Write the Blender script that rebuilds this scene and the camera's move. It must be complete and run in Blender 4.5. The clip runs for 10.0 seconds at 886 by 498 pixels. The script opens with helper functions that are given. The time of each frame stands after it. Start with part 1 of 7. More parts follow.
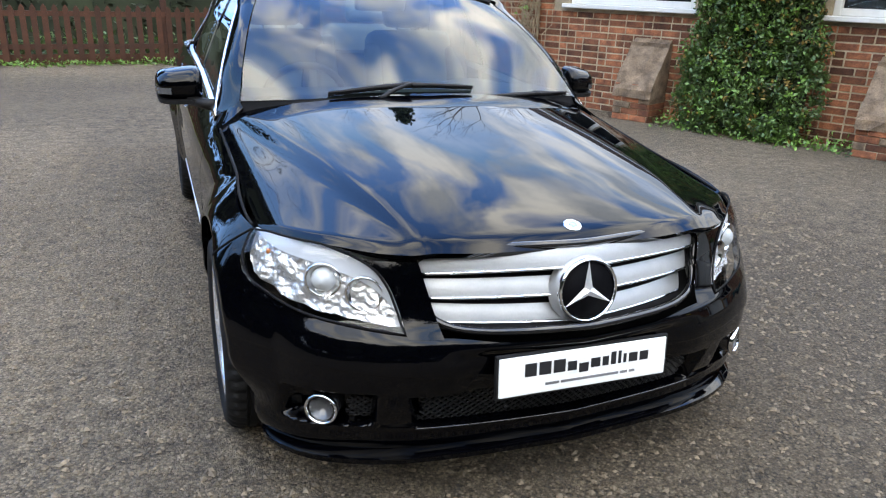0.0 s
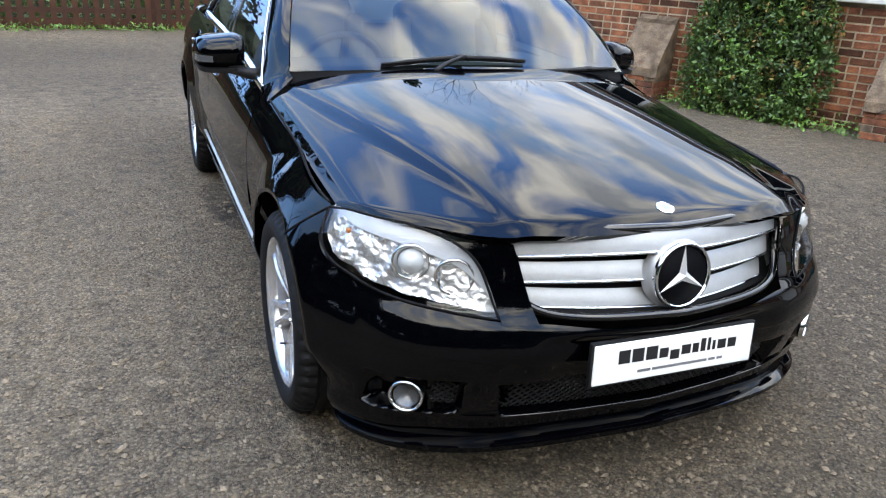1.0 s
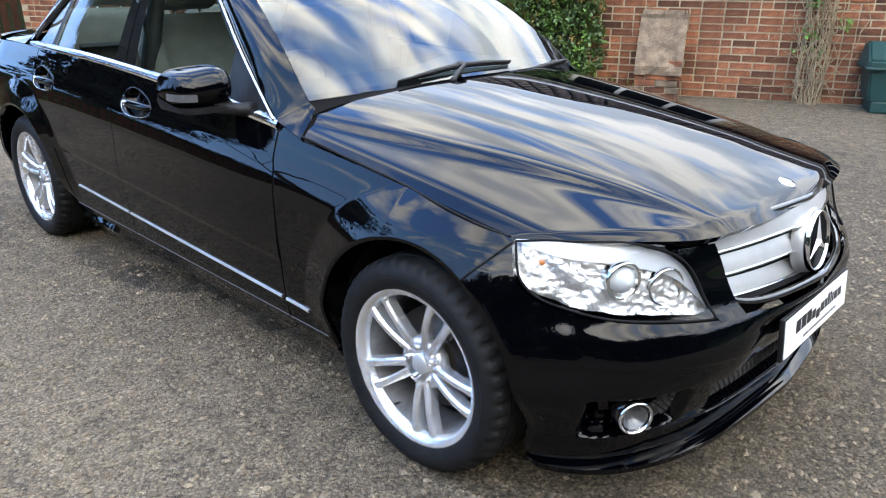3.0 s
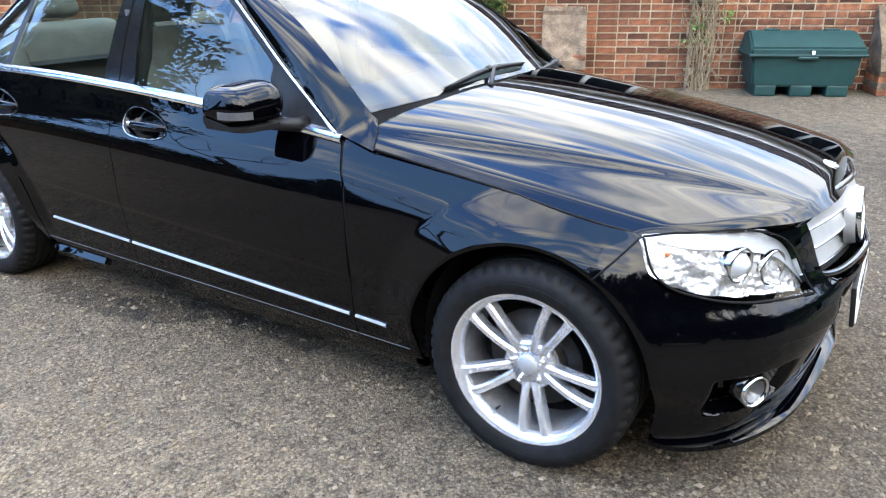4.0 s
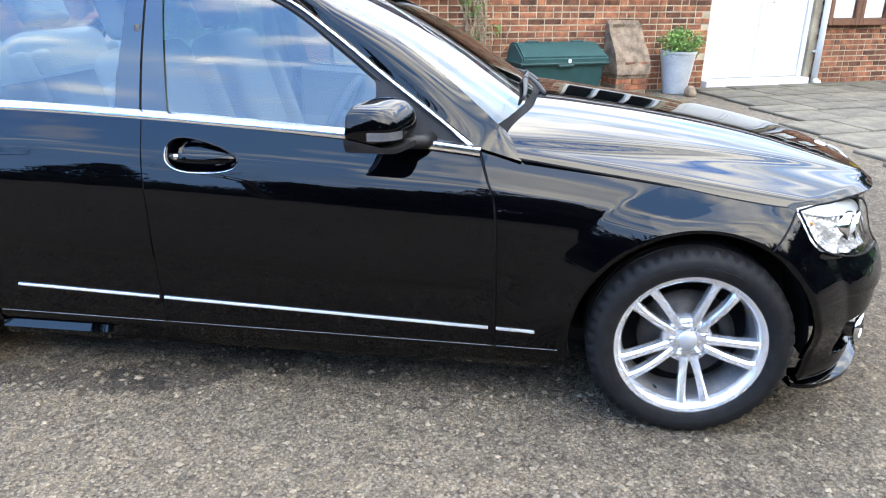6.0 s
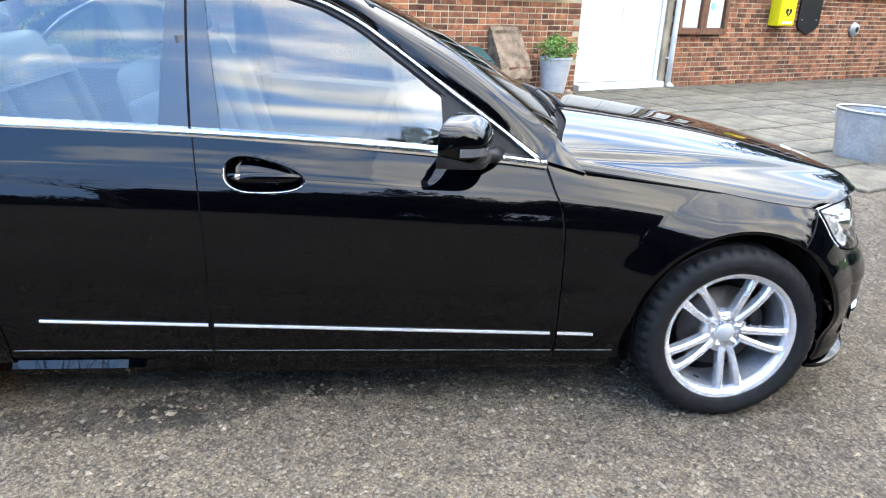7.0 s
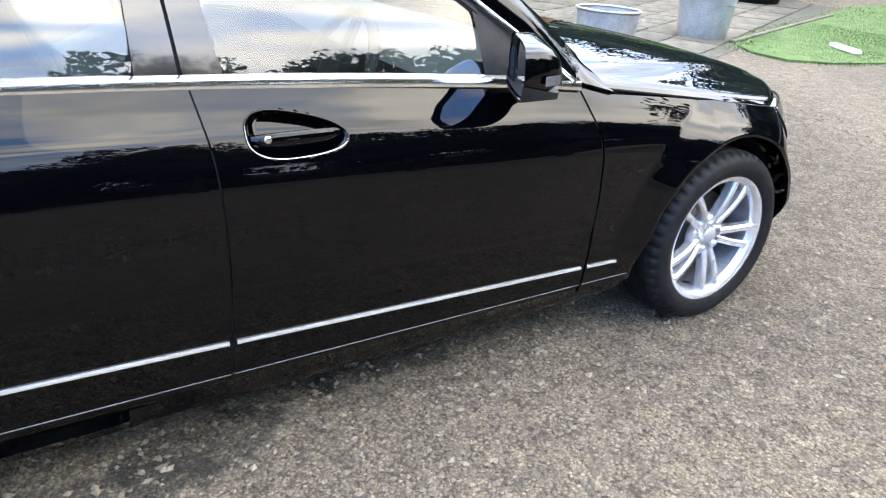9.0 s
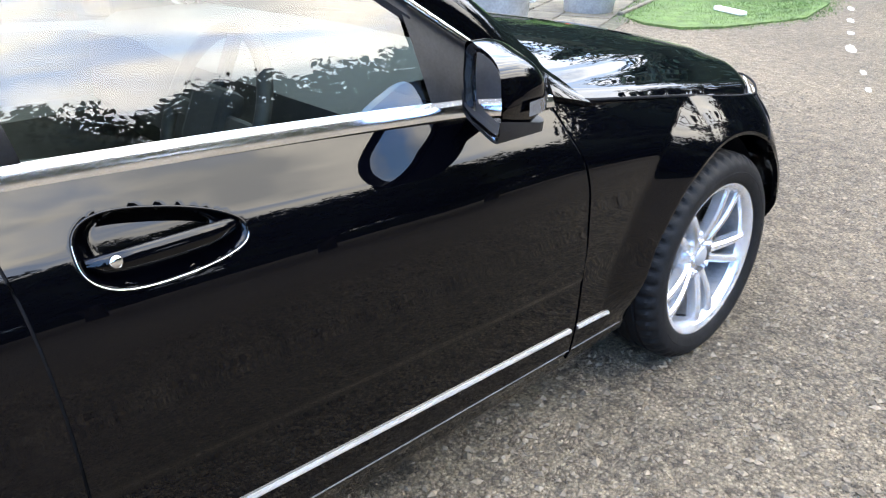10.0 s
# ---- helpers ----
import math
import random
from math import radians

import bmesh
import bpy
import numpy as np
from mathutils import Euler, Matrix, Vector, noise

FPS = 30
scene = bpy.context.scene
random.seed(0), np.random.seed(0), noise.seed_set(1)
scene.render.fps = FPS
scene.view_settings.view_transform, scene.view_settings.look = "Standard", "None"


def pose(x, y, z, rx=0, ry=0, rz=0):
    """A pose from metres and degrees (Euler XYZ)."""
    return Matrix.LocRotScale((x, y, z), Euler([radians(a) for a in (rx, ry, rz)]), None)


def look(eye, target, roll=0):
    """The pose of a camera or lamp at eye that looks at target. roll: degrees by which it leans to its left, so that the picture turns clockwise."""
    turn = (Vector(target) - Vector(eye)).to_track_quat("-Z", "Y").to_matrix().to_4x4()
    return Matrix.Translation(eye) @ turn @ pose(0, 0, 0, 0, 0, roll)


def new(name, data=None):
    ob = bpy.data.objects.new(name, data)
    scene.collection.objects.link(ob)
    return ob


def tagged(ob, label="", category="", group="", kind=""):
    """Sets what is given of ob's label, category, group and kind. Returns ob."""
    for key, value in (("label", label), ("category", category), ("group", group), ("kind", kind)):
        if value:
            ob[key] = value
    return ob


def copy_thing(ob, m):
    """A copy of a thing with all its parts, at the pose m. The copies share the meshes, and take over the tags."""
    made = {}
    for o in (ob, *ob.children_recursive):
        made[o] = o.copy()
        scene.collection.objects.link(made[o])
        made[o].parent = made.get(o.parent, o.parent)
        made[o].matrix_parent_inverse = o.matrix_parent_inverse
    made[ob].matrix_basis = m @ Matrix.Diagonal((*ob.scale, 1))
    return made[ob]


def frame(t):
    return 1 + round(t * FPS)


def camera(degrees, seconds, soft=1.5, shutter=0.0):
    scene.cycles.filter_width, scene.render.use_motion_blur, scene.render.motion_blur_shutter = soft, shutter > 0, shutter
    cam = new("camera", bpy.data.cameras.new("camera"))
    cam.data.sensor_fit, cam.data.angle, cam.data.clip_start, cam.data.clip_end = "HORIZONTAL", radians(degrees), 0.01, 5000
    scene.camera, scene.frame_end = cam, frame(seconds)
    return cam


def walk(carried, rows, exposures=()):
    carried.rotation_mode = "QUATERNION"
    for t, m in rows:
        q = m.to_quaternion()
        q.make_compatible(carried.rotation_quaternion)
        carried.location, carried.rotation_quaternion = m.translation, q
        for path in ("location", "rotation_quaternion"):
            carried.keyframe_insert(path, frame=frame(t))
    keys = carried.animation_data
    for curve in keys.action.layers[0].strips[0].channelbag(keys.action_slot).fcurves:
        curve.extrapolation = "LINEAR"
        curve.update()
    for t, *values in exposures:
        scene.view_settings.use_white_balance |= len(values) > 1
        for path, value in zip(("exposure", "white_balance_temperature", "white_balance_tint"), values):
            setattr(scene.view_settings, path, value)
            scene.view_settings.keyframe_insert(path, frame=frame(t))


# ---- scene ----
cam = camera(62.4, 10.0, soft=1.15)
PATH = [
    (0, (-0.996, -2.23, 1.384), (-0.299, -0.483, 0.704), 1.8),
    (0.5, (-1.116, -2.15, 1.374), (-0.408, -0.413, 0.68), 2.7),
    (1, (-1.239, -2.044, 1.36), (-0.485, -0.346, 0.618), 3.3),
    (1.5, (-1.433, -1.872, 1.369), (-0.57, -0.233, 0.615), 1.6),
    (2, (-1.68, -1.703, 1.381), (-0.642, -0.153, 0.658), 2.0),
    (2.2, (-1.796, -1.624, 1.401), (-0.68, -0.142, 0.654), 0.9),
    (3.3, (-2.175, -1.102, 1.356), (-0.75, 0.098, 0.629), 1.0),
    (3.5, (-2.25, -0.99, 1.372), (-0.784, 0.153, 0.636), 1.4),
    (4, (-2.484, -0.752, 1.389), (-0.908, 0.232, 0.649), -0.6),
    (4.5, (-2.593, -0.534, 1.366), (-0.9, 0.25, 0.645), 0.9),
    (5, (-2.7, -0.24, 1.381), (-0.966, 0.4, 0.617), 1.3),
    (5.2, (-2.767, -0.1, 1.374), (-0.998, 0.486, 0.648), 1.3),
    (6.3, (-2.97, 0.735, 1.382), (-1.105, 0.806, 0.661), 2.0),
    (6.5, (-2.96, 0.849, 1.393), (-1.096, 0.843, 0.667), 3.3),
    (7, (-2.975, 1.248, 1.405), (-1.11, 1.024, 0.717), 2.7),
    (7.5, (-2.92, 1.541, 1.363), (-1.1, 1.123, 0.649), 3.1),
    (8, (-2.737, 1.801, 1.354), (-0.995, 1.195, 0.582), 2.2),
    (8.5, (-2.544, 1.986, 1.336), (-0.873, 1.168, 0.602), 3.5),
    (9, (-2.308, 2.111, 1.318), (-0.802, 1.108, 0.466), 4.0),
    (9.5, (-2.031, 2.01, 1.288), (-0.606, 0.878, 0.458), 1.0),
    (10, (-1.754, 1.859, 1.263), (-0.419, 0.647, 0.398), 0.1),
]
walk(cam, [(t, look(eye, target, roll)) for t, eye, target, roll in PATH],
     exposures=[(0.0, -1.2, 7100, 8), (2.0, -1.1, 7150, 8), (4.5, -0.34, 7100, 8), (7.0, -0.24, 7200, 8), (10.0, -0.14, 7400, 9)])

# ---- sky, sun ----
world = bpy.data.worlds.new("sky")
scene.world = world
world.use_nodes = True
wn, wl = world.node_tree.nodes, world.node_tree.links
wn.clear()
SUN_AZ, SUN_EL = 225.0, 38.0     # degrees: from +x towards +y, above the horizon
sky = wn.new("ShaderNodeTexSky")
sky.sky_type = "NISHITA"
sky.sun_disc = False
sky.sun_elevation = radians(SUN_EL)
sky.sun_rotation = radians(90.0 - SUN_AZ)
wco = wn.new("ShaderNodeTexCoord")
wmap = wn.new("ShaderNodeMapping")
wmap.inputs["Rotation"].default_value = (0.0, 0.0, radians(12))
wmap.inputs["Scale"].default_value = (2.6, 1.1, 1.0)
cloud = wn.new("ShaderNodeTexNoise")
cloud.inputs["Scale"].default_value = 2.1
cloud.inputs["Detail"].default_value = 4.0
cloud.inputs["Roughness"].default_value = 0.50
cloud.inputs["Distortion"].default_value = 0.5
cramp = wn.new("ShaderNodeValToRGB")
cramp.color_ramp.elements[0].position = 0.42
cramp.color_ramp.elements[1].position = 0.60
wmix = wn.new("ShaderNodeMixRGB")
bright = wn.new("ShaderNodeTexNoise")
bright.inputs["Scale"].default_value = 1.7
bright.inputs["Detail"].default_value = 6.0
bramp = wn.new("ShaderNodeValToRGB")
bramp.color_ramp.elements[0].position, bramp.color_ramp.elements[0].color = 0.41, (0.50, 0.56, 0.66, 1)
bramp.color_ramp.elements[1].position, bramp.color_ramp.elements[1].color = 0.57, (1.12, 1.13, 1.14, 1)
bgain = wn.new("ShaderNodeVectorMath")
bgain.operation = "SCALE"
wl.new(wmap.outputs["Vector"], bright.inputs["Vector"])
# low cloud shows its shaded side, high cloud lets more light through
wglow = wn.new("ShaderNodeMapRange")
wglow.inputs["From Min"].default_value, wglow.inputs["From Max"].default_value = 0.25, 0.75
wglow.inputs["To Min"].default_value, wglow.inputs["To Max"].default_value = 40.0, 99.0
wl.new(wglow.outputs["Result"], bgain.inputs["Scale"])
wl.new(bright.outputs["Fac"], bramp.inputs["Fac"])
wl.new(bramp.outputs["Color"], bgain.inputs[0])
wl.new(bgain.outputs["Vector"], wmix.inputs[2])
wbg = wn.new("ShaderNodeBackground")
wbg.inputs["Strength"].default_value = 0.15
wout = wn.new("ShaderNodeOutputWorld")
# the clouds lie on a level layer, so that they close up into streaks towards the horizon
wsep = wn.new("ShaderNodeSeparateXYZ")
wl.new(wco.outputs["Generated"], wsep.inputs[0])
wup = wn.new("ShaderNodeMath")
wup.operation = "MAXIMUM"
wup.inputs[1].default_value = 0.0
wl.new(wsep.outputs["Z"], wup.inputs[0])
wlift = wn.new("ShaderNodeMath")
wlift.inputs[1].default_value = 0.16
wl.new(wup.outputs[0], wlift.inputs[0])
wflat = wn.new("ShaderNodeCombineXYZ")
for axis in ("X", "Y"):
    wdiv = wn.new("ShaderNodeMath")
    wdiv.operation = "DIVIDE"
    wl.new(wsep.outputs[axis], wdiv.inputs[0])
    wl.new(wlift.outputs[0], wdiv.inputs[1])
    wl.new(wdiv.outputs[0], wflat.inputs[axis])
wl.new(wflat.outputs[0], wmap.inputs["Vector"])
wl.new(wmap.outputs["Vector"], cloud.inputs["Vector"])
# cloud lies thicker towards the horizon
wband = wn.new("ShaderNodeMapRange")
wband.inputs["From Min"].default_value, wband.inputs["From Max"].default_value = 0.0, 0.75
wband.inputs["To Min"].default_value, wband.inputs["To Max"].default_value = 0.07, 0.005
wl.new(wsep.outputs["Z"], wband.inputs["Value"])
wl.new(wsep.outputs["Z"], wglow.inputs["Value"])
wadd = wn.new("ShaderNodeMath")
wl.new(cloud.outputs["Fac"], wadd.inputs[0])
wl.new(wband.outputs["Result"], wadd.inputs[1])
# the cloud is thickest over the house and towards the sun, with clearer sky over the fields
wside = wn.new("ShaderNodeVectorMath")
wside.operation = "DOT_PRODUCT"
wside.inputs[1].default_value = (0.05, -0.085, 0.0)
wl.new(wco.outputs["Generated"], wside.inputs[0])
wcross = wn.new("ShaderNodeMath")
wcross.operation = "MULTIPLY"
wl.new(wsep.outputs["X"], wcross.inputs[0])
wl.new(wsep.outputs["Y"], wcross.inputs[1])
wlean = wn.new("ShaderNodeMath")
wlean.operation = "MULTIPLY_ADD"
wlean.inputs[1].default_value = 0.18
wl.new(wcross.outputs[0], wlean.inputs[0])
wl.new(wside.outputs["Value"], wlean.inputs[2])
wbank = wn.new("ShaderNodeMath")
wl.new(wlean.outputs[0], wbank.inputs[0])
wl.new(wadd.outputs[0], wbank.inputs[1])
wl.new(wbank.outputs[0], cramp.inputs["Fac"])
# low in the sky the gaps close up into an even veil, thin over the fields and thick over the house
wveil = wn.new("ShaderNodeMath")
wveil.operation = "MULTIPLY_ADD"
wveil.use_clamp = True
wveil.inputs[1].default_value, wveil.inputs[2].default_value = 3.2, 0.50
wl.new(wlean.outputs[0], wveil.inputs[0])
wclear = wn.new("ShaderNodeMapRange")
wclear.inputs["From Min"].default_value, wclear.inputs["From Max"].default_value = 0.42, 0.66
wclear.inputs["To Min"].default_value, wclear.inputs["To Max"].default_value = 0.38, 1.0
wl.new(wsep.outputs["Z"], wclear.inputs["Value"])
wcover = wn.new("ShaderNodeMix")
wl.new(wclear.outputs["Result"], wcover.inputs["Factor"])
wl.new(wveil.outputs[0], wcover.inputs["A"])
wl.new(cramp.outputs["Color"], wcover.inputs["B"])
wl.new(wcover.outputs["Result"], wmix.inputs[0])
blue = wn.new("ShaderNodeVectorMath")
blue.operation = "SCALE"
blue.inputs["Scale"].default_value = 20.0
deep = wn.new("ShaderNodeVectorMath")
deep.operation = "MULTIPLY"
deep.inputs[1].default_value = (0.58, 0.86, 1.30)
wl.new(sky.outputs["Color"], deep.inputs[0])
wl.new(deep.outputs["Vector"], blue.inputs[0])
haze = wn.new("ShaderNodeVectorMath")
haze.operation = "MINIMUM"
haze.inputs[1].default_value = (15.0, 31.0, 66.0)
wl.new(blue.outputs["Vector"], haze.inputs[0])
wl.new(haze.outputs["Vector"], wmix.inputs[1])
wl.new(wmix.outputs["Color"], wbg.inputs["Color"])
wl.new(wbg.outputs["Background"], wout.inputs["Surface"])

sun_data = bpy.data.lights.new("sun", "SUN")
sun_data.energy = 2.7
sun_data.angle = radians(60.0)
sun_data.color = (1.0, 0.93, 0.80)
sun = new("sun", sun_data)
sun.matrix_world = look((math.cos(radians(SUN_AZ)) * 30, math.sin(radians(SUN_AZ)) * 30, math.tan(radians(SUN_EL)) * 30), (0, 0, 0))


# ---- materials ----
def nodes_of(name):
    m = bpy.data.materials.new(name)
    m.use_nodes = True
    n = m.node_tree.nodes
    return m, n, m.node_tree.links, n["Principled BSDF"]


def mat(name, color, rough=0.6, metal=0.0, scale=8.0, vary=0.25, bump=0.0, bump_scale=60.0, second=None, random_part=0.0, coat=0.0, stain=0.0, spec=0.5, island=0.0):
    """A surface with grain at two scales, fine relief, and optional piece-to-piece change."""
    m, n, l, p = nodes_of(name)
    p.inputs["Roughness"].default_value = rough
    p.inputs["Metallic"].default_value = metal
    p.inputs["Coat Weight"].default_value = coat
    p.inputs["Specular IOR Level"].default_value = spec
    co = n.new("ShaderNodeTexCoord")
    big = n.new("ShaderNodeTexNoise")
    big.inputs["Scale"].default_value = scale
    big.inputs["Detail"].default_value = 6
    small = n.new("ShaderNodeTexNoise")
    small.inputs["Scale"].default_value = scale * 9
    small.inputs["Detail"].default_value = 4
    for t in (big, small):
        l.new(co.outputs["Object"], t.inputs["Vector"])
    mix = n.new("ShaderNodeMixRGB")
    dark = tuple(c * (1 - vary) for c in color)
    light = second or tuple(min(1, c * (1 + vary)) for c in color)
    mix.inputs[1].default_value = (*dark, 1)
    mix.inputs[2].default_value = (*light, 1)
    ramp = n.new("ShaderNodeMapRange")
    ramp.inputs["From Min"].default_value, ramp.inputs["From Max"].default_value = 0.32, 0.68
    l.new(big.outputs["Fac"], ramp.inputs["Value"])
    l.new(ramp.outputs["Result"], mix.inputs[0])
    grain = n.new("ShaderNodeMixRGB")
    grain.blend_type = "MULTIPLY"
    grain.inputs[0].default_value = min(1.0, vary * 1.6)
    l.new(mix.outputs[0], grain.inputs[1])
    gr = n.new("ShaderNodeMapRange")
    gr.inputs["From Min"].default_value, gr.inputs["From Max"].default_value = 0.3, 0.7
    gr.inputs["To Min"].default_value, gr.inputs["To Max"].default_value = 0.5, 1.25
    l.new(small.outputs["Fac"], gr.inputs["Value"])
    l.new(gr.outputs["Result"], grain.inputs[2])
    last = grain.outputs[0]
    if random_part or island:
        src = n.new("ShaderNodeObjectInfo") if random_part else n.new("ShaderNodeNewGeometry")
        out = src.outputs["Random"] if random_part else src.outputs["Random Per Island"]
        hsv = n.new("ShaderNodeHueSaturation")
        amount = random_part or island
        mr = n.new("ShaderNodeMapRange")
        mr.inputs["To Min"].default_value, mr.inputs["To Max"].default_value = 1 - amount, 1 + amount
        l.new(out, mr.inputs["Value"])
        l.new(mr.outputs["Result"], hsv.inputs["Value"])
        l.new(last, hsv.inputs["Color"])
        last = hsv.outputs["Color"]
    if stain:
        st = n.new("ShaderNodeTexNoise")
        st.inputs["Scale"].default_value = 1.3
        st.inputs["Detail"].default_value = 8
        l.new(co.outputs["Object"], st.inputs["Vector"])
        sr = n.new("ShaderNodeMapRange")
        sr.inputs["From Min"].default_value, sr.inputs["From Max"].default_value = 0.45, 0.65
        sr.inputs["To Min"].default_value, sr.inputs["To Max"].default_value = 1.0, 1.0 - stain
        l.new(st.outputs["Fac"], sr.inputs["Value"])
        sm = n.new("ShaderNodeMixRGB")
        sm.blend_type = "MULTIPLY"
        sm.inputs[0].default_value = 1
        l.new(last, sm.inputs[1])
        l.new(sr.outputs["Result"], sm.inputs[2])
        last = sm.outputs[0]
    l.new(last, p.inputs["Base Color"])
    if bump:
        b = n.new("ShaderNodeBump")
        b.inputs["Strength"].default_value = bump
        b.inputs["Distance"].default_value = 0.01
        bt = n.new("ShaderNodeTexNoise")
        bt.inputs["Scale"].default_value = bump_scale
        bt.inputs["Detail"].default_value = 6
        l.new(co.outputs["Object"], bt.inputs["Vector"])
        l.new(bt.outputs["Fac"], b.inputs["Height"])
        l.new(b.outputs["Normal"], p.inputs["Normal"])
    return m


def paint_mat():
    m, n, l, p = nodes_of("black_paint")
    p.inputs["Base Color"].default_value = (0.0005, 0.0006, 0.0012, 1)
    p.inputs["Roughness"].default_value = 0.5
    p.inputs["Specular IOR Level"].default_value = 0.0
    p.inputs["Coat Weight"].default_value = 1.0
    p.inputs["Coat Roughness"].default_value = 0.012
    p.inputs["Coat IOR"].default_value = 1.35
    p.inputs["IOR"].default_value = 1.0
    co = n.new("ShaderNodeTexCoord")
    t = n.new("ShaderNodeTexNoise")
    t.inputs["Scale"].default_value = 9.0
    t.inputs["Detail"].default_value = 2
    b = n.new("ShaderNodeBump")
    b.inputs["Strength"].default_value = 0.02
    b.inputs["Distance"].default_value = 0.004
    l.new(co.outputs["Object"], t.inputs["Vector"])
    l.new(t.outputs["Fac"], b.inputs["Height"])
    l.new(b.outputs["Normal"], p.inputs["Coat Normal"])
    d = n.new("ShaderNodeTexNoise")
    d.inputs["Scale"].default_value = 4.0
    d.inputs["Detail"].default_value = 8
    mr = n.new("ShaderNodeMapRange")
    mr.inputs["To Min"].default_value, mr.inputs["To Max"].default_value = 0.006, 0.03
    l.new(co.outputs["Object"], d.inputs["Vector"])
    l.new(d.outputs["Fac"], mr.inputs["Value"])
    l.new(mr.outputs["Result"], p.inputs["Coat Roughness"])
    return m


def glass_mat(name, tint, ior=1.75):
    """A thin pane: light goes straight through, the surface mirrors by Fresnel."""
    m = bpy.data.materials.new(name)
    m.use_nodes = True
    n, l = m.node_tree.nodes, m.node_tree.links
    n.clear()
    tr = n.new("ShaderNodeBsdfTransparent")
    tr.inputs["Color"].default_value = (*tint, 1)
    gl = n.new("ShaderNodeBsdfGlossy")
    gl.inputs["Roughness"].default_value = 0.005
    face = n.new("ShaderNodeLayerWeight")
    face.inputs["Blend"].default_value = 0.5
    five = n.new("ShaderNodeMath")
    five.operation = "POWER"
    five.inputs[1].default_value = 5.0
    l.new(face.outputs["Facing"], five.inputs[0])
    least = ((ior - 1) / (ior + 1)) ** 2
    fr = n.new("ShaderNodeMath")
    fr.operation = "MULTIPLY_ADD"
    fr.inputs[1].default_value, fr.inputs[2].default_value = 1 - least, least
    l.new(five.outputs[0], fr.inputs[0])
    mx = n.new("ShaderNodeMixShader")
    out = n.new("ShaderNodeOutputMaterial")
    l.new(fr.outputs[0], mx.inputs[0])
    l.new(tr.outputs[0], mx.inputs[1])
    l.new(gl.outputs[0], mx.inputs[2])
    l.new(mx.outputs[0], out.inputs["Surface"])
    return m


def ground_mat():
    """Compacted gravel: stones in dark fines, worn paler patches, a wash-water streak, ragged darker patches."""
    m, n, l, p = nodes_of("compacted_gravel")
    p.inputs["Roughness"].default_value = 0.9
    co = n.new("ShaderNodeTexCoord")
    vor = n.new("ShaderNodeTexVoronoi")
    vor.inputs["Scale"].default_value = 105.0
    vor.inputs["Randomness"].default_value = 1.0
    vor2 = n.new("ShaderNodeTexVoronoi")
    vor2.inputs["Scale"].default_value = 240.0
    big = n.new("ShaderNodeTexNoise")
    big.inputs["Scale"].default_value = 0.55
    big.inputs["Detail"].default_value = 7
    mid = n.new("ShaderNodeTexNoise")
    mid.inputs["Scale"].default_value = 11.0
    mid.inputs["Detail"].default_value = 9
    mid.inputs["Roughness"].default_value = 0.72
    for t in (vor, vor2, big, mid):
        l.new(co.outputs["Object"], t.inputs["Vector"])
    stones = n.new("ShaderNodeValToRGB")
    e = stones.color_ramp.elements
    e[0].position, e[0].color = 0.0, (0.095, 0.072, 0.048, 1)
    e[1].position, e[1].color = 1.0, (0.370, 0.292, 0.196, 1)
    for pos, c in ((0.25, (0.215, 0.164, 0.106, 1)), (0.75, (0.285, 0.220, 0.144, 1))):
        x = e.new(pos)
        x.color = c
    sep = n.new("ShaderNodeSeparateColor")
    l.new(vor.outputs["Color"], sep.inputs[0])
    l.new(sep.outputs[0], stones.inputs["Fac"])
    fines = n.new("ShaderNodeMapRange")
    fines.inputs["From Min"].default_value, fines.inputs["From Max"].default_value = 0.25, 0.75
    fines.inputs["To Min"].default_value, fines.inputs["To Max"].default_value = 1.08, 0.52
    l.new(vor.outputs["Distance"], fines.inputs["Value"])
    m1 = n.new("ShaderNodeMixRGB")
    m1.blend_type = "MULTIPLY"
    m1.inputs[0].default_value = 0.9
    l.new(stones.outputs[0], m1.inputs[1])
    l.new(fines.outputs["Result"], m1.inputs[2])
    patch = n.new("ShaderNodeMapRange")
    patch.inputs["From Min"].default_value, patch.inputs["From Max"].default_value = 0.35, 0.65
    patch.inputs["To Min"].default_value, patch.inputs["To Max"].default_value = 0.94, 1.22
    l.new(big.outputs["Fac"], patch.inputs["Value"])
    m2 = n.new("ShaderNodeMixRGB")
    m2.blend_type = "MULTIPLY"
    m2.inputs[0].default_value = 1
    l.new(m1.outputs[0], m2.inputs[1])
    l.new(patch.outputs["Result"], m2.inputs[2])
    patch2 = n.new("ShaderNodeMapRange")
    patch2.inputs["From Min"].default_value, patch2.inputs["From Max"].default_value = 0.3, 0.7
    patch2.inputs["To Min"].default_value, patch2.inputs["To Max"].default_value = 0.56, 1.36
    l.new(mid.outputs["Fac"], patch2.inputs["Value"])
    m3 = n.new("ShaderNodeMixRGB")
    m3.blend_type = "MULTIPLY"
    m3.inputs[0].default_value = 1
    l.new(m2.outputs[0], m3.inputs[1])
    l.new(patch2.outputs["Result"], m3.inputs[2])
    # darker ground, ragged-edged: wash-water streak along the side, patches before and behind the car
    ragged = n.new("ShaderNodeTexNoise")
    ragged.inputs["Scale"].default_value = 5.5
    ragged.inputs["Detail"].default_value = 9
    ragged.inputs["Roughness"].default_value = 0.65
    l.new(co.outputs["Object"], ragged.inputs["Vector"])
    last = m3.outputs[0]
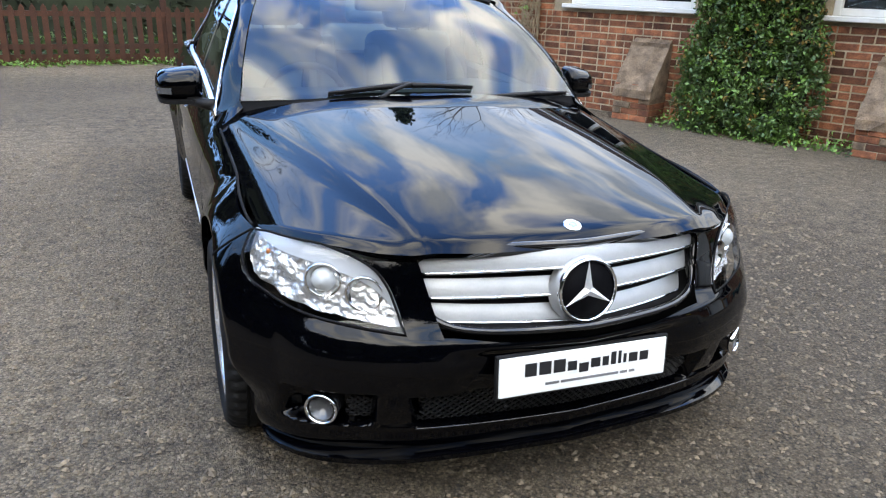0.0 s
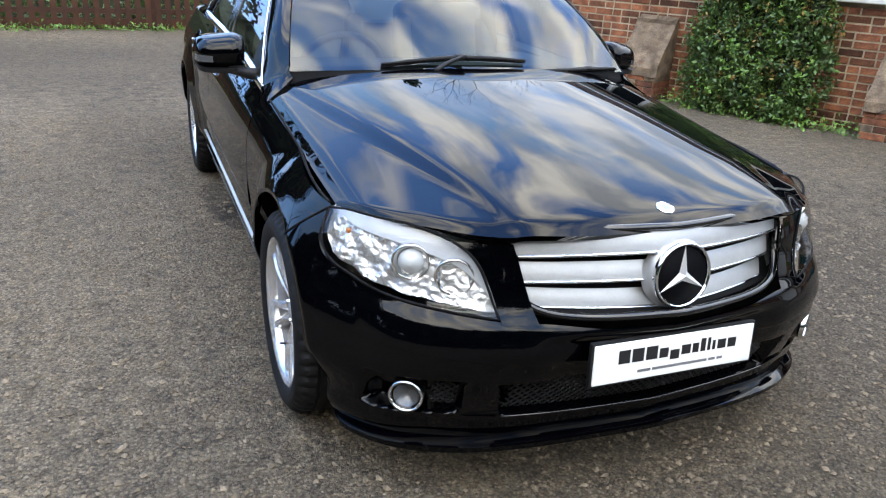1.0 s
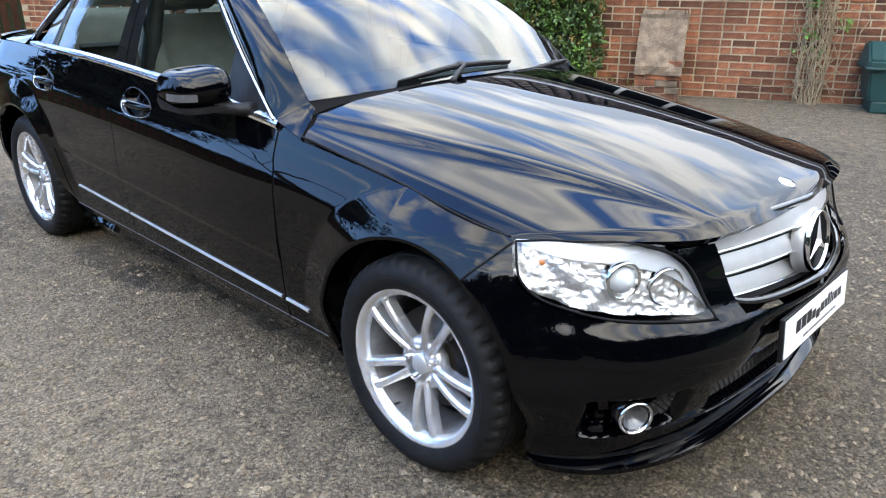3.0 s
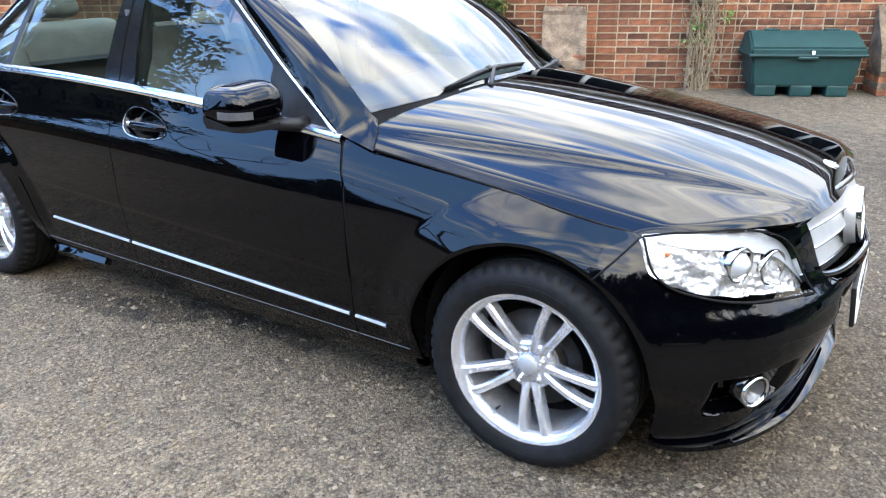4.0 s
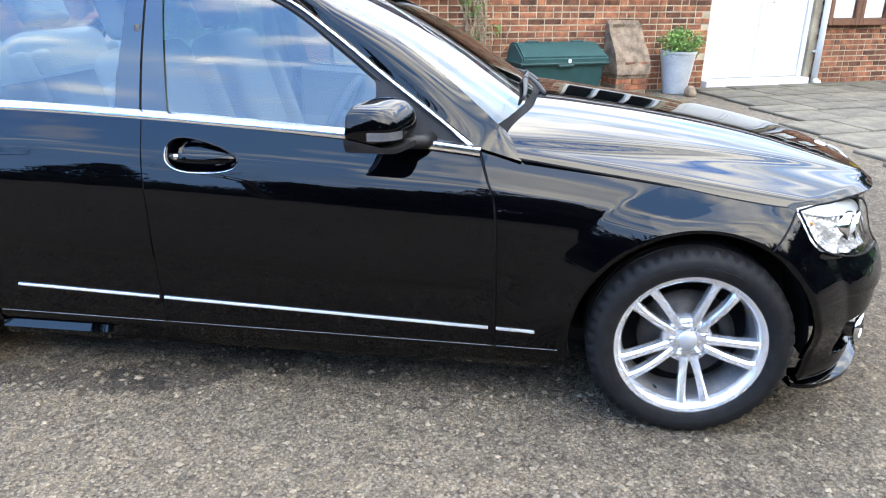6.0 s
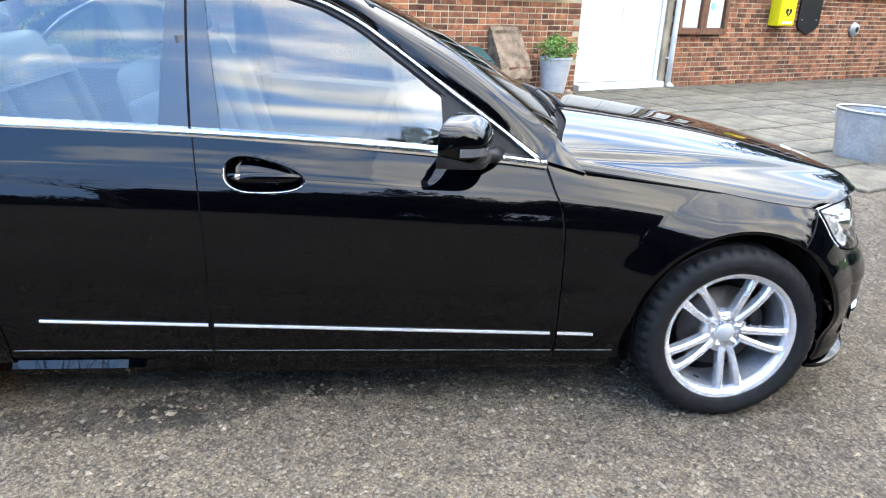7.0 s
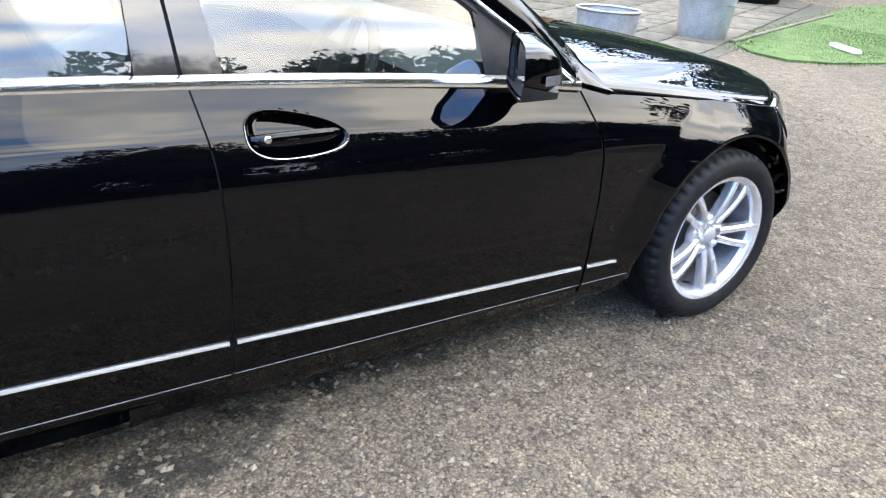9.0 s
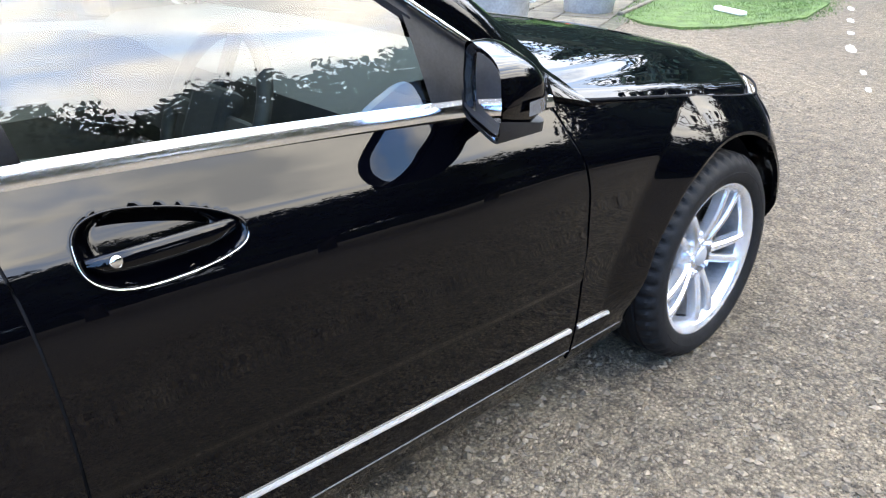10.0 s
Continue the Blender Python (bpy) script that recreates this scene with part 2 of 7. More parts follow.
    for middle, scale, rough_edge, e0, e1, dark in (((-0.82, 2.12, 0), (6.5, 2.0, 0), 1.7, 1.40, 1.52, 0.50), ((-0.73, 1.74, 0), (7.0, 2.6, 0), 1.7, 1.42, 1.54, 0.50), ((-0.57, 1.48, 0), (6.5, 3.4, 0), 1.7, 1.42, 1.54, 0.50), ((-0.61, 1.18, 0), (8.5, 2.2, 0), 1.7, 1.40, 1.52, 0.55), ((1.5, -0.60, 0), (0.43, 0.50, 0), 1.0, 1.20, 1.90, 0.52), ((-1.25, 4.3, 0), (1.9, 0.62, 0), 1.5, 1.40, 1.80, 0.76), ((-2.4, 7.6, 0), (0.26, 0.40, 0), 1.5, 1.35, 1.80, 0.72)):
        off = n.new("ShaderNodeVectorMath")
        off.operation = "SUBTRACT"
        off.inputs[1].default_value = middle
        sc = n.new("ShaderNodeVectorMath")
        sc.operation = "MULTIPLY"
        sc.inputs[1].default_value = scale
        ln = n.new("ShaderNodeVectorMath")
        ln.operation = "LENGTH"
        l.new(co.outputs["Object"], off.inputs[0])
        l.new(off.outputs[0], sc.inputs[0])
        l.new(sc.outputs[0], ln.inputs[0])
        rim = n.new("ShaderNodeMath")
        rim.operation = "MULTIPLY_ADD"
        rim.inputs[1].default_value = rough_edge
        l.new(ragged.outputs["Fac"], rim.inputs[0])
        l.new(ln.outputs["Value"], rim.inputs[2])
        darken = n.new("ShaderNodeMapRange")
        darken.inputs["From Min"].default_value, darken.inputs["From Max"].default_value = e0, e1
        darken.inputs["To Min"].default_value, darken.inputs["To Max"].default_value = dark, 1.0
        l.new(rim.outputs[0], darken.inputs["Value"])
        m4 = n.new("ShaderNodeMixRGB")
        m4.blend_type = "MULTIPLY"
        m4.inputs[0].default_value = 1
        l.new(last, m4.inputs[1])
        l.new(darken.outputs["Result"], m4.inputs[2])
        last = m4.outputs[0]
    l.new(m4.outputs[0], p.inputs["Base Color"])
    h = n.new("ShaderNodeMath")
    h.operation = "ADD"
    l.new(vor.outputs["Distance"], h.inputs[0])
    l.new(vor2.outputs["Distance"], h.inputs[1])
    b = n.new("ShaderNodeBump")
    b.invert = True
    b.inputs["Strength"].default_value = 0.9
    b.inputs["Distance"].default_value = 0.022
    l.new(h.outputs[0], b.inputs["Height"])
    l.new(b.outputs["Normal"], p.inputs["Normal"])
    return m


M_PAINT = paint_mat()
M_GLASS = glass_mat("window_glass", (0.52, 0.60, 0.58), 1.86)
M_LENS = glass_mat("clear_lens", (0.97, 0.97, 0.97), 1.5)
M_CLEAR = glass_mat("board_pane", (0.95, 0.96, 0.96), 1.45)
M_PANE = glass_mat("house_glass", (0.75, 0.80, 0.80), 1.9)
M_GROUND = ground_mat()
M_CHROME = mat("chrome", (0.82, 0.83, 0.85), 0.09, 1.0, 12, 0.04)
M_TRIM = mat("bright_trim", (0.90, 0.91, 0.92), 0.18, 1.0, 12, 0.03)
M_STRIP = mat("satin_trim", (0.90, 0.91, 0.92), 0.32, 0.82, 12, 0.03)
# pale grey for the highlight along the black door hem
M_HEM = mat("hem_highlight_grey", (0.12, 0.12, 0.125), 0.4, 0.3, 12, 0.2)
M_BROW = mat("frosted_grey_lamp_plastic", (0.50, 0.525, 0.56), 0.40, 0.1, 20, 0.06, coat=0.3)
M_SMOKE = mat("smoked_indicator", (0.10, 0.105, 0.115), 0.25, 0.3, 20, 0.2, coat=0.6)
# alloy again, with the shade inside the wheel put into its colour
M_BARREL = mat("shaded_dull_alloy", (0.30, 0.30, 0.31), 0.5, 0.6, 14, 0.2)
M_SILVER = mat("silver_lacquer", (0.46, 0.47, 0.48), 0.42, 0.5, 20, 0.05, coat=0.25)
M_STAR = mat("satin_star_chrome", (0.80, 0.81, 0.82), 0.32, 0.6, 20, 0.03)
M_ALLOY = mat("silver_alloy", (0.80, 0.81, 0.83), 0.26, 0.75, 16, 0.06, coat=0.7)
M_REFLECT = mat("lamp_reflector", (0.78, 0.79, 0.80), 0.26, 0.70, 30, 0.08, bump=0.6, bump_scale=75)
M_BLACK = mat("black_plastic", (0.012, 0.012, 0.013), 0.5, 0, 20, 0.3, bump=0.05, spec=0.22)
M_MATT = mat("dark_liner", (0.008, 0.008, 0.009), 0.9, 0, 20, 0.3, spec=0.15)
M_GLOSSBLACK = mat("gloss_black", (0.006, 0.006, 0.007), 0.12, 0, 20, 0.2, coat=0.5)
M_RUBBER = mat("tyre_rubber", (0.009, 0.009, 0.0095), 0.66, 0, 30, 0.35, spec=0.2, bump=0.12, bump_scale=140)
M_EMBLEM = mat("emblem_black", (0.004, 0.004, 0.005), 0.6, 0, 20, 0.2, spec=0.04)
M_DISC = mat("brake_steel", (0.07, 0.062, 0.056), 0.5, 0.6, 30, 0.25)
M_LEATHER = mat("pale_grey_leather", (0.185, 0.18, 0.165), 0.5, 0, 14, 0.12, bump=0.1, bump_scale=180)
M_CABIN = mat("dark_cabin_plastic", (0.02, 0.021, 0.024), 0.6, 0, 20, 0.2)
M_CABINLIGHT = mat("pale_cabin_trim", (0.125, 0.125, 0.12), 0.6, 0, 20, 0.1)
M_WHITE = mat("white_plate", (0.84, 0.85, 0.83), 0.35, 0, 20, 0.03, coat=0.2)
M_INK = mat("black_ink", (0.012, 0.012, 0.014), 0.5, 0, 20, 0.1)
M_AMBER = mat("amber_lens", (0.50, 0.17, 0.05), 0.2, 0, 20, 0.1, coat=0.5)
M_UPVC = mat("white_upvc", (0.66, 0.66, 0.64), 0.35, 0, 4, 0.04, stain=0.05)
M_MORTAR = mat("lime_mortar", (0.42, 0.345, 0.235), 0.95, 0, 6, 0.25, bump=0.5, bump_scale=120, stain=0.3)
M_BRICK = mat("red_brick", (0.150, 0.052, 0.028), 0.88, 0, 9, 0.4, bump=0.5, bump_scale=90, second=(0.31, 0.115, 0.052), random_part=0.6)
M_BRICKS = mat("red_bricks", (0.150, 0.052, 0.028), 0.88, 0, 9, 0.4, bump=0.5, bump_scale=90, second=(0.31, 0.115, 0.052), island=0.6)
M_STONE = mat("weathered_stone", (0.180, 0.128, 0.085), 0.95, 0, 9, 0.45, bump=0.8, bump_scale=40, island=0.25)
M_JOINT = mat("mossy_joint", (0.062, 0.056, 0.034), 0.95, 0, 9, 0.4, bump=0.4)
M_OCHRE = mat("yellowed_leaf", (0.20, 0.135, 0.030), 0.6, 0, 3, 0.3, island=0.5)
M_SLAB = mat("paving_slab", (0.098, 0.082, 0.055), 0.9, 0, 5.0, 0.45, bump=0.35, bump_scale=50, random_part=0.2, stain=0.25)
M_SOIL = mat("dark_soil", (0.055, 0.045, 0.034), 0.98, 0, 14, 0.4, bump=0.8, bump_scale=60)
M_FENCE = mat("red_brown_fence_stain", (0.056, 0.018, 0.007), 0.8, 0, 5, 0.3, bump=0.3, bump_scale=60, random_part=0.25)
M_LEAF = mat("evergreen_leaf", (0.055, 0.105, 0.022), 0.45, 0, 3, 0.35, island=0.55)
M_LEAFL = mat("fresh_green_leaf", (0.11, 0.21, 0.035), 0.5, 0, 3, 0.3, island=0.5)
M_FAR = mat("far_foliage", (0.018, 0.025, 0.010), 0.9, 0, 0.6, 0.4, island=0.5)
M_CONIFER = mat("conifer_needles", (0.022, 0.045, 0.022), 0.7, 0, 2, 0.3, island=0.45)
M_GRASS = mat("grass", (0.090, 0.150, 0.030), 0.7, 0, 2, 0.3, island=0.4)
M_TURF = mat("turf_soil", (0.070, 0.112, 0.024), 0.95, 0, 6, 0.35, bump=0.6, bump_scale=80)
M_BARK = mat("grey_bark", (0.075, 0.062, 0.050), 0.95, 0, 8, 0.3, bump=0.5, bump_scale=50)
M_TWIG = mat("dry_twig", (0.30, 0.23, 0.15), 0.9, 0, 12, 0.3)
M_GREENBIN = mat("dark_green_plastic", (0.008, 0.046, 0.044), 0.5, 0, 6, 0.15, bump=0.06)
M_ZINC = mat("galvanised_zinc", (0.33, 0.33, 0.32), 0.5, 0.35, 5, 0.22, bump=0.05, stain=0.12)
M_BROWNWOOD = mat("brown_hardwood", (0.14, 0.060, 0.030), 0.6, 0, 10, 0.25, bump=0.15)
M_GREYWOOD = mat("weathered_grey_wood", (0.20, 0.175, 0.135), 0.85, 0, 9, 0.25, bump=0.3, random_part=0.12)
M_IRON = mat("black_cast_iron", (0.012, 0.013, 0.014), 0.5, 0.3, 15, 0.2, bump=0.1)
M_YELLOW = mat("yellow_enamel", (0.85, 0.68, 0.015), 0.4, 0, 12, 0.05, coat=0.3)
M_TERRA = mat("terracotta", (0.50, 0.22, 0.10), 0.85, 0, 12, 0.2, bump=0.2)
M_POT = mat("pale_grey_glaze", (0.36, 0.37, 0.37), 0.4, 0, 6, 0.12, coat=0.2)
M_PAPER = mat("white_paper", (0.80, 0.81, 0.79), 0.8, 0, 10, 0.03)
M_TEAL = mat("teal_print", (0.25, 0.70, 0.62), 0.8, 0, 10, 0.05)
M_RED = mat("orange_red_paint", (0.62, 0.075, 0.02), 0.45, 0, 8, 0.15)
M_LINE = mat("worn_road_paint", (0.72, 0.72, 0.69), 0.85, 0, 14, 0.25, bump=0.3)
M_ROOF = mat("brown_roof_tile", (0.085, 0.062, 0.052), 0.85, 0, 4, 0.3, bump=0.3, island=0.25)
M_PEBBLE = mat("loose_stones", (0.160, 0.124, 0.084), 0.9, 0, 12, 0.25, island=0.42)
M_MIRROR = mat("mirror_silver", (0.92, 0.92, 0.93), 0.015, 1.0, 10, 0.01)
M_HOUSEDARK = mat("dim_room", (0.05, 0.05, 0.055), 0.9, 0, 2, 0.2)


# ---- mesh helpers ----
def link_mesh(name, me, material, parent=None, label="", smooth=True):
    me.materials.append(material)
    if smooth:
        me.polygons.foreach_set("use_smooth", [True] * len(me.polygons))
    ob = new(name, me)
    if parent:
        ob.parent = parent
    if label:
        ob["label"] = label
    return ob


def part(name, bm, material, parent=None, label="", smooth=False):
    """A bmesh as one mesh object under its thing or part."""
    me = bpy.data.meshes.new(name)
    bm.normal_update()
    bm.to_mesh(me)
    bm.free()
    return link_mesh(name, me, material, parent, label, smooth)


def raw(name, verts, faces, material, parent=None, label="", smooth=False):
    me = bpy.data.meshes.new(name)
    me.from_pydata([tuple(map(float, v)) for v in verts], [], faces)
    me.validate()
    me.update()
    return link_mesh(name, me, material, parent, label, smooth)


def empty(name, m, label, category, group="", kind=""):
    ob = new(name)
    ob.matrix_world = m
    return tagged(ob, label, category, group, kind)


def box_into(bm, size, m=Matrix(), bevel=0.0, seg=1):
    """Adds a box, centred on m, with rounded edges, to bm."""
    tmp = bmesh.new()
    bmesh.ops.create_cube(tmp, size=1.0)
    bmesh.ops.scale(tmp, vec=size, verts=tmp.verts)
    if bevel:
        bmesh.ops.bevel(tmp, geom=tmp.edges[:] + tmp.verts[:], offset=bevel, segments=seg, affect="EDGES", profile=0.6)
    bmesh.ops.transform(tmp, matrix=m, verts=tmp.verts)
    me = bpy.data.meshes.new("t")
    tmp.to_mesh(me)
    tmp.free()
    bm.from_mesh(me)
    bpy.data.meshes.remove(me)
    return bm


def box(size, m=Matrix(), bevel=0.0, seg=1):
    return box_into(bmesh.new(), size, m, bevel, seg)


def lathe(profile, seg=48, axis="z"):
    """Verts and faces of a profile of (radius, height) turned about an axis."""
    vs, fs = [], []
    k = len(profile)
    for i in range(seg):
        a = 2 * math.pi * i / seg
        for r, h in profile:
            p = (r * math.cos(a), r * math.sin(a), h)
            vs.append(p if axis == "z" else (h, p[0], p[1]))
    for i in range(seg):
        j = (i + 1) % seg
        for n in range(k - 1):
            fs.append((i * k + n, j * k + n, j * k + n + 1, i * k + n + 1))
    return vs, fs


def tube(points, radius, seg=6):
    """Verts and faces of a tapered pipe along points; radius is one number or one for each point."""
    pts = [Vector(p) for p in points]
    rad = radius if hasattr(radius, "__len__") else [radius] * len(pts)
    vs, fs = [], []
    for i, p in enumerate(pts):
        d = (pts[min(i + 1, len(pts) - 1)] - pts[max(i - 1, 0)]).normalized()
        a = d.cross(Vector((0, 0, 1)) if abs(d.z) < 0.9 else Vector((1, 0, 0))).normalized()
        b = d.cross(a)
        for s in range(seg):
            w = 2 * math.pi * s / seg
            vs.append(p + rad[i] * (math.cos(w) * a + math.sin(w) * b))
    for i in range(len(pts) - 1):
        for s in range(seg):
            t = (s + 1) % seg
            fs.append((i * seg + s, i * seg + t, (i + 1) * seg + t, (i + 1) * seg + s))
    fs.append(tuple(range(seg))[::-1])
    fs.append(tuple((len(pts) - 1) * seg + s for s in range(seg)))
    return vs, fs


def join(lists):
    vs, fs = [], []
    for v, f in lists:
        o = len(vs)
        vs += list(v)
        fs += [tuple(i + o for i in q) for q in f]
    return vs, fs


def smooth_curve(xs, ys):
    """A smooth function through a few knots (cubic, no overshoot)."""
    xs, ys = np.array(xs, float), np.array(ys, float)
    h = np.diff(xs)
    d = np.diff(ys) / h
    m = np.zeros(len(xs))
    m[0], m[-1] = d[0], d[-1]
    for i in range(1, len(xs) - 1):
        if d[i - 1] * d[i] > 0:
            w1, w2 = 2 * h[i] + h[i - 1], h[i] + 2 * h[i - 1]
            m[i] = (w1 + w2) / (w1 / d[i - 1] + w2 / d[i])

    def f(x):
        x = min(max(x, xs[0]), xs[-1])
        i = min(max(int(np.searchsorted(xs, x)) - 1, 0), len(xs) - 2)
        t = (x - xs[i]) / h[i]
        return float((2 * t**3 - 3 * t**2 + 1) * ys[i] + (t**3 - 2 * t**2 + t) * h[i] * m[i] + (3 * t**2 - 2 * t**3) * ys[i + 1] + (t**3 - t**2) * h[i] * m[i + 1])

    return f


def along(points, n):
    """n points spread by length along a smooth line through points."""
    p = np.array(points, float)
    s = np.r_[0, np.cumsum(np.linalg.norm(np.diff(p, axis=0), axis=1))]
    fs = [smooth_curve(s, p[:, k]) for k in range(p.shape[1])]
    return [tuple(f(t) for f in fs) for t in np.linspace(0, s[-1], n)]


def clamp01(v):
    return min(1.0, max(0.0, v))


def ease(a, b, v):
    t = clamp01((v - a) / (b - a))
    return t * t * (3 - 2 * t)


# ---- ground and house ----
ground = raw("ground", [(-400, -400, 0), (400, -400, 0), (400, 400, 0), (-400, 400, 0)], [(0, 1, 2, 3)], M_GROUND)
tagged(ground, "compacted grey-brown gravel yard with loose stones", "gravel", kind="structure")

# House wall: local x runs along the wall, local y into the house.
HOUSE = pose(5.392, 2.514, 0, 0, 0, -65)
W0, W1, WALL_TOP = -8.7, 13.25, 2.45
DOOR = (4.72, 6.42)
WINDOWS = [(-3.75, -2.15, 1.21), (-0.78, 1.05, 1.21), (-7.6, -6.0, 1.21), (2.85, 4.40, 1.32), (6.75, 8.45, 1.75), (10.3, 12.1, 1.5)]
HEAD_Z = 2.2
house = tagged(new("wall_house"), "long low brick house wall with white windows", "house", kind="structure")
house.matrix_world = HOUSE


def on_house(name, bm, material, label="", smooth=False, parent=None):
    return part(name, bm, material, parent or house, label, smooth)


# mortar bed of the wall, pieced round the openings
cuts = sorted([(a, b, sill - 0.03, HEAD_Z) for a, b, sill in WINDOWS] + [(DOOR[0], DOOR[1], -0.3, 2.15)])
bed = bmesh.new()
at = W0
for a, b, lo, hi in cuts:
    box_into(bed, (a - at, 0.30, WALL_TOP + 0.3), Matrix.Translation(((a + at) / 2, 0.151, WALL_TOP / 2 - 0.15)))
    if lo > 0:
        box_into(bed, (b - a, 0.30, lo + 0.3), Matrix.Translation(((a + b) / 2, 0.151, lo / 2 - 0.15)))
    box_into(bed, (b - a, 0.30, WALL_TOP - hi), Matrix.Translation(((a + b) / 2, 0.151, (WALL_TOP + hi) / 2)))
    at = b
box_into(bed, (W1 - at, 0.30, WALL_TOP + 0.3), Matrix.Translation(((W1 + at) / 2, 0.151, WALL_TOP / 2 - 0.15)))
box_into(bed, (0.28, 7.0, WALL_TOP + 0.3), Matrix.Translation((W1 - 0.14, 3.8, WALL_TOP / 2 - 0.15)))
box_into(bed, (0.28, 7.0, WALL_TOP + 0.3), Matrix.Translation((W0 + 0.14, 3.8, WALL_TOP / 2 - 0.15)))
box_into(bed, (W1 - W0, 0.28, WALL_TOP + 0.3), Matrix.Translation(((W0 + W1) / 2, 7.2, WALL_TOP / 2 - 0.15)))
on_house("mortar_bed", bed, M_MORTAR, "pale lime mortar")
on_house("room_floor", box((W1 - W0 - 0.6, 6.7, 0.05), Matrix.Translation(((W0 + W1) / 2, 3.7, 0.02))), M_HOUSEDARK)

# roof: low eaves with rows of tiles
roof = tagged(new("roof_house"), "brown tiled pitched roof with low eaves", "roof", kind="structure")
roof.matrix_world = HOUSE
PITCH = 24.0
tiles = []
tv, tf = [], []
n_course = 8
for c in range(n_course):
    y0 = -0.32 + c * 0.30 * math.cos(radians(PITCH))
    z0 = 2.36 + c * 0.30 * math.sin(radians(PITCH))
    k = 0
    x = W0 - 0.3
    while x < W1 + 0.3:
        prof = [(0.0, 0.0), (0.05, 0.035), (0.11, 0.045), (0.17, 0.03), (0.23, 0.0), (0.255, 0.005)]
        o = len(tv)
        for px, pz in prof:
            for t in (0.0, 1.0):
                up = pz + 0.03 * (1 - t)
                yy = y0 + 0.33 * t * math.cos(radians(PITCH)) - up * math.sin(radians(PITCH))
                zz = z0 + 0.33 * t * math.sin(radians(PITCH)) + up * math.cos(radians(PITCH))
                tv.append((x + px, yy, zz))
        tf += [(o + 2 * i, o + 2 * i + 2, o + 2 * i + 3, o + 2 * i + 1) for i in range(5)]
        x += 0.25
raw("roof_tiles", tv, tf, M_ROOF, roof)["kind"] = "stuff"
under = bmesh.new()
run = n_course * 0.30
box_into(under, (W1 - W0 + 0.6, run, 0.04), Matrix.Translation(((W0 + W1) / 2, -0.32 + run / 2 * math.cos(radians(PITCH)), 2.33 + run / 2 * math.sin(radians(PITCH)))) @ Euler((radians(PITCH), 0, 0)).to_matrix().to_4x4())
box_into(under, (W1 - W0 + 0.6, run, 0.04), Matrix.Translation(((W0 + W1) / 2, 7.4 - run / 2 * math.cos(radians(PITCH)), 2.33 + run / 2 * math.sin(radians(PITCH)))) @ Euler((radians(-PITCH), 0, 0)).to_matrix().to_4x4())
box_into(under, (W1 - W0 + 0.6, 7.72 - 2 * run * math.cos(radians(PITCH)) + 0.3, 0.04), Matrix.Translation(((W0 + W1) / 2, 3.54, 2.34 + run * math.sin(radians(PITCH)))))
part("roof_deck", under, M_ROOF, roof)
part("fascia_board", box((W1 - W0 + 0.6, 0.025, 0.15), Matrix.Translation(((W0 + W1) / 2, -0.30, 2.31))), M_UPVC, roof, "white eaves board")
vs, fs = tube([(W0 - 0.3, -0.36, 2.36), (W1 + 0.3, -0.36, 2.36)], 0.055, 10)
raw("gutter", vs, fs, M_UPVC, roof, "white plastic gutter", True)


# ---- the car: body shape ----
# Car axes are the world's: front axle at y = 0, rear axle at y = 2.76, centre line x = 0, ground z = 0.
HUB_Z, WHEELBASE, ARCH = 0.312, 2.76, 0.374
belt_z = smooth_curve([-0.9, -0.27, 0.1, 0.531, 0.68, 1.02, 1.757, 2.27, 2.75, 3.7], [0.69, 0.747, 0.80, 0.862, 0.884, 0.915, 0.955, 0.970, 0.972, 0.965])
side_x = smooth_curve([0.15, 0.20, 0.26, 0.34, 0.48, 0.62, 0.72, 0.785, 0.84, 0.89, 0.95], [0.775, 0.812, 0.838, 0.851, 0.868, 0.878, 0.877, 0.867, 0.847, 0.818, 0.780])
nose_y = smooth_curve([0.13, 0.165, 0.20, 0.25, 0.30, 0.36, 0.42, 0.48, 0.53, 0.575, 0.62, 0.70, 0.77],
                      [-0.60, -0.648, -0.668, -0.672, -0.690, -0.712, -0.734, -0.745, -0.734, -0.700, -0.680, -0.658, -0.632])
tail_y = smooth_curve([0.16, 0.30, 0.55, 0.75, 0.97], [3.66, 3.76, 3.78, 3.72, 3.66])
FRONT_Y, REAR_Y, WRAP = 0.1, 3.0, 1.3


def half_width(y, z):
    # the wings are tucked in round the wheels, and the arches stand out from them
    tuck = 0.016 * ease(1.05, 0.30, abs(y)) * ease(0.30, 0.5, z) * ease(belt_z(y), belt_z(y) - 0.24, z)
    return side_x(0.15 + (z - 0.15) * 0.80 / (belt_z(y) - 0.15)) - tuck


def soft_step(d, w=0.007):
    """Zero below d = 0 and d above it, with a rounded corner."""
    return (d + math.sqrt(d * d + w * w)) / 2


def squareness(z):
    """How square the nose is in plan: its lower corners stand out more than the lamps do."""
    return 3.0 + 0.9 * ease(0.62, 0.28, z)


